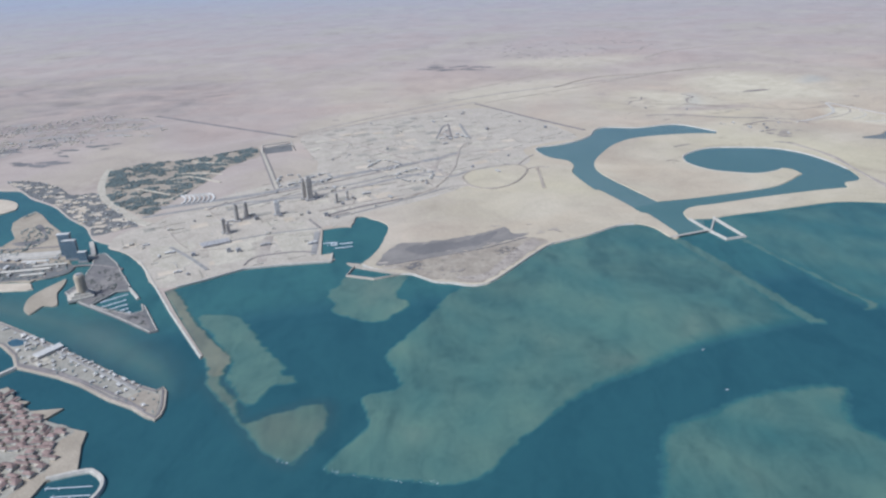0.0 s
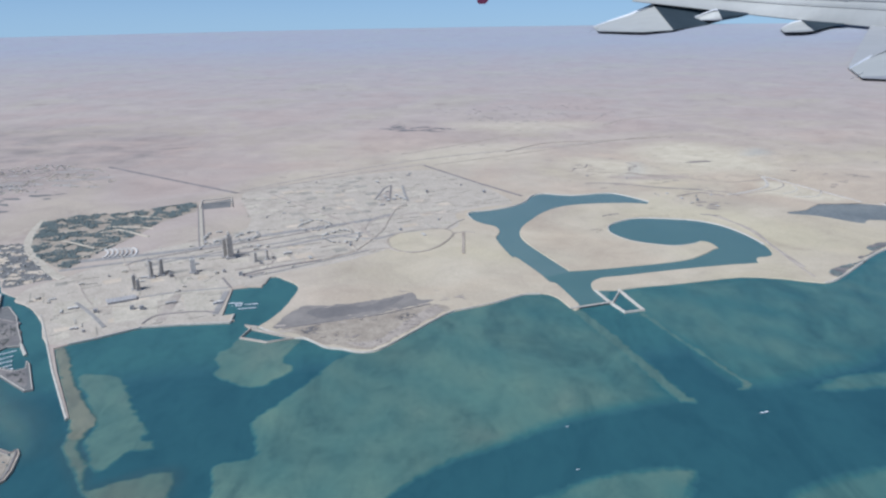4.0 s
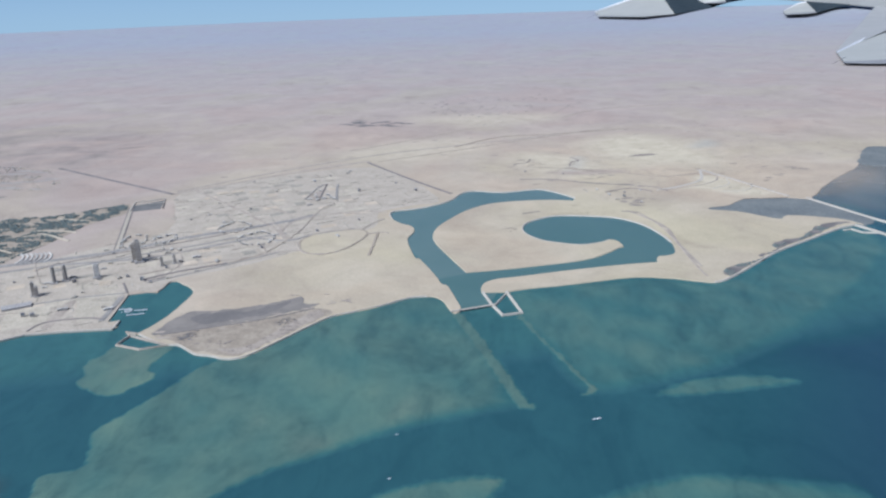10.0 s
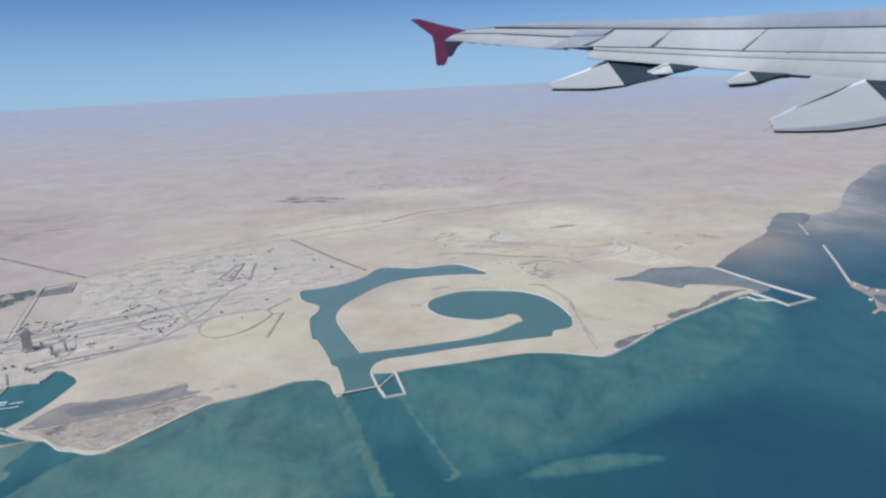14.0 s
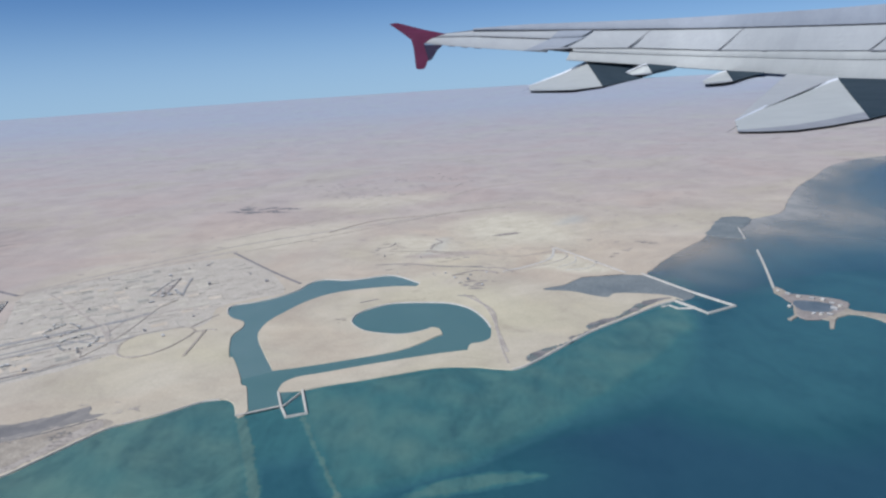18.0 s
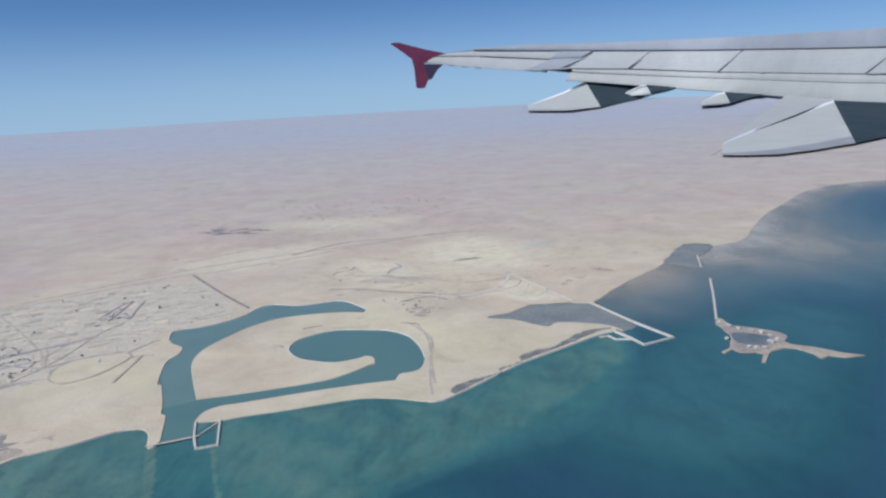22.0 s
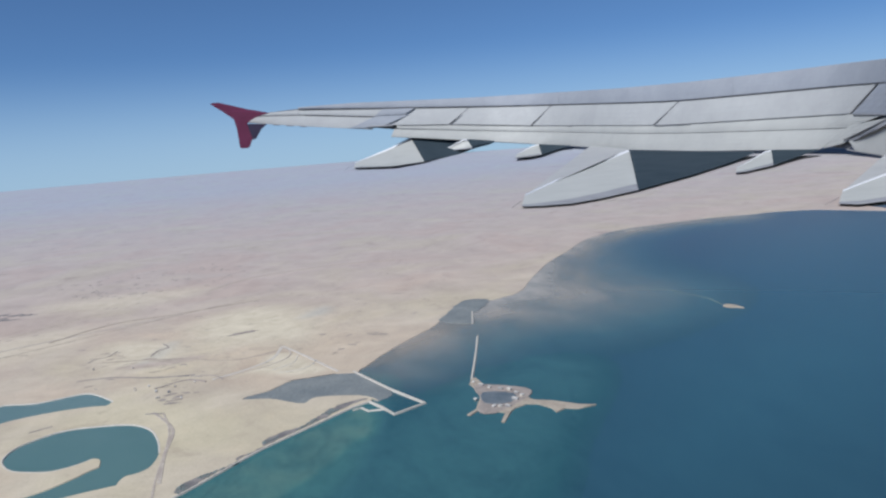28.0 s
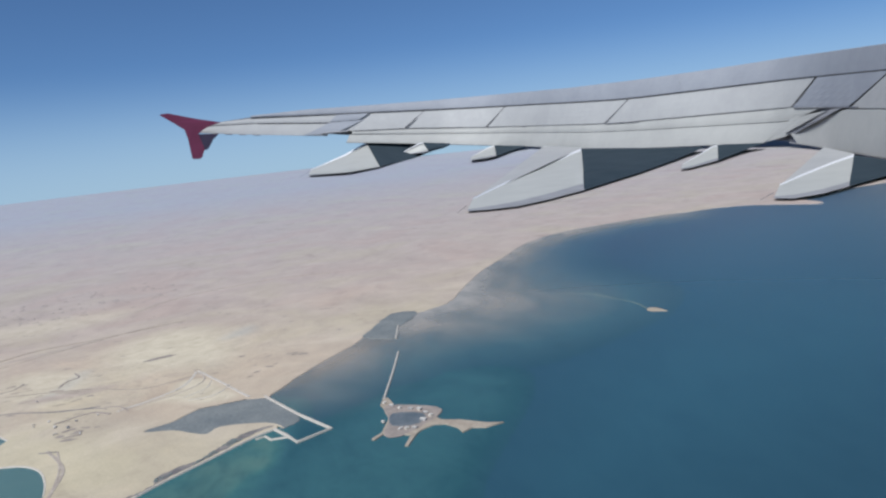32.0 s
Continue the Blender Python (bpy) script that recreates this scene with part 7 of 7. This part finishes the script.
panel("wing_panel", 46.4, 60, less(slat_gap, -0.04), line((46, -1.33), (62, -3.0)), PAINT, "pale inner wing panel", lean=(2.3, 2.0))
panel("flap_shroud", 12.0, 43.0, less(spoiler_edge, -0.012), less(flap_joint, 0.010), FLAPPAINT, "pale panel ahead of the flap", lean=(0, 2.2))
panel("flap", 11.5, 41.5, less(flap_joint, -0.010), flap_edge, FLAPPAINT, "pale outboard flap", lean=(0.3, 1.6), proud=0.001)
panel("flap_track", 41.62, 42.75, line((41, -1.95), (45.2, -1.35)), line((41.5, -3.15), (43.4, -2.75)), FLAPPAINT, "pale fixed wedge between the flaps", lean=(1.6, 2.4), proud=0.0005)
# closed panel whose grey stands for the shaded gap
panel("flap_gap_shade", 42.85, 43.4, line((42, -1.4), (46, -1.3)), line((42.8, -2.62), (43.5, -2.74)), BRACKET, "solid grey panel painting the shade of the flap gap", lean=(2.45, 2.6), proud=0.004)
for a in (42.85, 43.38):
    panel("gap_lip", a - 0.05, a + 0.03, line((42, -1.36), (46.3, -1.28)), line((42.8, -2.62), (43.5, -2.74)), SEAL, "dark lip of the flap gap", lean=(2.45, 2.45) if a < 43 else (2.6, 2.6), proud=0.006)
panel("kink_joint", 43.3, 46.9, line((43, -0.95), (47, -1.30)), line((43, -1.03), (47, -1.40)), SEAL, "dark joint under the kink panel", proud=0.003)
panel("flap", 43.45, 61, line((43, -2.6), (46.1, -1.40), (48.2, -1.62), (62, -3.1)), line((42.9, -3.27), (48.2, -4.67), (61, -7.2)), FLAPPAINT, "pale inboard flap", lean=(-0.45, 0), proud=0.002)
for a, b, top, thin in ((4.6, 62, slat_gap, 0.017), (5.0, 10.6, line((4.9, 2.31), (10.6, 1.76)), 0.013), (12.2, 42.6, flap_joint, 0.011), (12.2, 43, spoiler_edge, 0.011)):
    panel("panel_joint", a, b, less(top, thin), less(top, -thin), SEAL if thin > 0.014 else BRACKET, "thin dark joint between panels", proud=0.0006)
for u in (16.02, 22.33, 31.48, 43.15):
    panel("panel_joint", u - 0.018, u + 0.018, lambda w: slat_gap(w) - 0.55, less(spoiler_edge, 0.0), BRACKET, "slanted joint between spoilers", lean=(1.15, 1.15), proud=0.002)
for u, w in ((31.6, 2.2), (25.2, 0.25)):
    panel("spoiler_hinge", u, u + w, less(spoiler_edge, 0.04), less(spoiler_edge, -0.03), BRACKET, "short dark hinge line", proud=0.003)
panel("trail_lip", 11.5, 41.5, less(flap_edge, 0.035), less(flap_edge, -0.03), BRACKET, "thin dark lower lip of the flap", proud=-0.002)
panel("trail_lip", 43.0, 61, line((42.9, -3.22), (48.2, -4.62), (61, -7.15)), line((42.9, -3.32), (48.2, -4.73), (61, -7.26)), BRACKET, "thin dark lower lip of the flap", proud=-0.001)
for u in (2.6, 3.6, 4.6):
    panel("static_wick", u, u + 0.5, less(tip_edge, 0.02), less(tip_edge, -0.05), SEAL, "thin discharge wick on the edge")


def fairing(stations, split, rise, big, facet=0.0, near_by=1.0):
    """Canoe fairing: a pale movable tail and a fixed front in painted wing shade, lofted through stations of bearing,
    top and bottom.
    """
    us, tops, lows = zip(*stations)
    root = new("flap_fairing" if big else "hinge_fairing")
    root.parent = wing
    tagged(root, "large white canoe fairing under the flap" if big else "small white hinge fairing under the flap")

    def ring(u, slant):
        hi, lo = float(np.interp(u, us, tops)), float(np.interp(u, us, lows))
        out = []
        for q, b in ((0.0, 0.0), (0.05, 0.35), (0.2, 0.6), (0.45, 0.9), (0.68, 1.0), (0.84, 0.75), (0.94, 0.4), (1.0, 0.0)):
            e, w = hi + (lo - hi) * q, u + slant * q
            out.append(aloft(w, e, under_wing(w, e) * near_by * (1 - 0.012 * b * (hi - lo))))
        for q in (1.0, 0.0):
            e, w = hi + (lo - hi) * q, u + slant * q
            out.append(aloft(w, e, under_wing(w, e) * near_by * (1.004 + 0.01 * (1 - q))))
        return out

    n = 14
    u0, u1 = us[0], us[-1]
    tail = [ring(u0 + (split - u0) * i / n, rise * (i / n) ** 2) for i in range(n + 1)]
    front = [ring(split + (u1 - split) * i / n, rise * (1 - i / n)) for i in range(n + 1)]
    body = lofted("fairing_tail", tail, root, FAIRING, "light movable tail of the fairing", True)
    # front coloured dark to stand in for the shade under the wing
    lofted("fairing_front", front, root, SLATE_SHADE, "fixed front of the fairing, the wing's shade in its colour", True)
    # white strip paints the lit highlight on the upper edge
    rim = [[p.lerp(Vector(SEAT), 0.003) + Vector((0, 0, s)) for p, s in ((r[0], 1.0 * big + 1.2), (r[0], -1.6 * big - 1.0), (r[1], -1.2))] for r in tail]
    lofted("ridge_highlight", rim, body, WHITE, "painted highlight along the fairing's upper edge")
    # grey strip paints the shade of the rounded underside
    keel = [[p.lerp(Vector(SEAT), 0.002) for p in (r[5], r[6], r[7])] + [r[7] + (r[7] - Vector(SEAT)) * 0.004] for r in tail]
    lofted("keel_shade", keel, body, BRACKET, "grey strip painting the shade under the fairing")
    if facet:
        far = [aloft(u, e, under_wing(u, e) * 1.02) for u, e in ((us[0], tops[0]), (facet, flap_edge(facet) + 0.1 if facet < 42 else -3.75), (split, float(np.interp(split, us, tops)) + 0.08))]
        v = far + [p + (p - Vector(SEAT)) * 0.004 for p in far]
        piece("fairing_top", mesh("fairing_top", v, [(0, 2, 1), (3, 4, 5), (0, 1, 4, 3), (1, 2, 5, 4), (2, 0, 3, 5)], PAINT), body, "pale far slope of the fairing")
    if big:
        a = aloft(us[0], (tops[0] + lows[0]) / 2, under_wing(us[0], lows[0]) * 0.996)
        b = aloft(us[0] - 0.75, lows[0] - 0.05, under_wing(us[0], lows[0]) * 0.996)
        w = Vector((0, 0, 0.55))
        v = [a - w, a + w, b + w * 0.6, b - w * 0.6] + [p + (p - Vector(SEAT)) * 0.001 for p in (a - w, a + w, b + w * 0.6, b - w * 0.6)]
        piece("static_wick", mesh("static_wick", v, [(0, 1, 2, 3), (7, 6, 5, 4), (0, 4, 5, 1), (1, 5, 6, 2), (2, 6, 7, 3), (3, 7, 4, 0)], SEAL), body)


fairing(((8.6, -1.62, -2.02), (11.34, -0.75, -2.13), (12.95, -0.06, -1.98), (14.07, -0.18, -1.84), (16.2, -0.45, -1.60), (18.2, -0.70, -1.15), (19.2, -0.82, -0.92)), 13.0, 1.1, 1)
fairing(((22.92, -5.0, -5.82), (24.6, -4.25, -5.86), (26.4, -3.50, -5.82), (28.2, -2.85, -5.55), (29.85, -2.22, -5.12), (31.26, -2.35, -4.80), (33.8, -2.58, -4.25), (36.1, -2.8, -3.65), (37.9, -2.95, -3.05)), 29.9, 1.4, 1, 26.9)
fairing(((43.45, -5.9, -6.68), (44.5, -5.35, -6.75), (45.8, -4.75, -6.55), (46.8, -4.38, -6.2), (49.4, -4.95, -5.5), (51.5, -5.3, -5.45)), 46.8, 0.4, 1, 45.0)
fairing(((15.87, -1.04, -1.28), (17.06, -0.54, -1.30), (17.5, -0.52, -1.27), (18.8, -0.70, -1.10), (19.5, -0.80, -0.92)), 17.4, 0.4, 0, 0.0, 0.965)
fairing(((21.3, -1.96, -2.22), (22.35, -1.45, -2.2), (22.9, -1.32, -2.12), (24.8, -1.52, -1.72), (25.4, -1.6, -1.68)), 22.9, 0.4, 0)
fairing(((37.03, -4.0, -4.32), (37.62, -3.62, -4.3), (38.5, -3.0, -4.08), (39.1, -2.95, -3.9), (40.7, -3.08, -3.38), (41.5, -3.12, -3.2)), 38.8, 0.35, 0)

# wing tip fence: upper and lower red fins in one swept plate, its inner side carried on below the tip in painted shade
fin = ((-1.73, 3.55), (-1.55, 3.62), (-1.12, 3.62), (0.83, 3.03), (2.5, 2.62), (1.9, 2.5), (1.35, 2.32), (0.95, 2.1), (0.75, 1.95), (1.35, 1.75), (1.05, 0.85), (0.75, 0.2), (0.55, 0.12), (0.14, 0.14), (0.04, 0.25), (-0.03, 1.63), (-0.17, 2.34), (-0.88, 2.92))
v = [aloft(u, e, 4330 * s) for s in (1.0, 1.004) for u, e in fin]
k = len(fin)
f = [tuple(q) for q in tessellate_polygon([[Vector((u, e, 0)) for u, e in fin]])]
f += [tuple(k + i for i in reversed(q)) for q in f] + [(i, k + i, k + (i + 1) % k, (i + 1) % k) for i in range(k)]
fence = piece("wingtip_fence", mesh("wingtip_fence", v, f, RED), wing, "burgundy red wing tip fence")
web = ((0.75, 1.93), (2.22, 1.83), (1.75, 1.45), (1.3, 0.8), (1.05, 0.7))
v = [aloft(u, e, 4322 * s) for s in (1.0, 1.001) for u, e in web]
f = [tuple(range(5)), tuple(reversed(range(5, 10)))] + [(i, 5 + i, 5 + (i + 1) % 5, (i + 1) % 5) for i in range(5)]
piece("fence_root", mesh("fence_root", v, f, FINSHADE), fence, "inner side of the lower fin, shade in its colour")
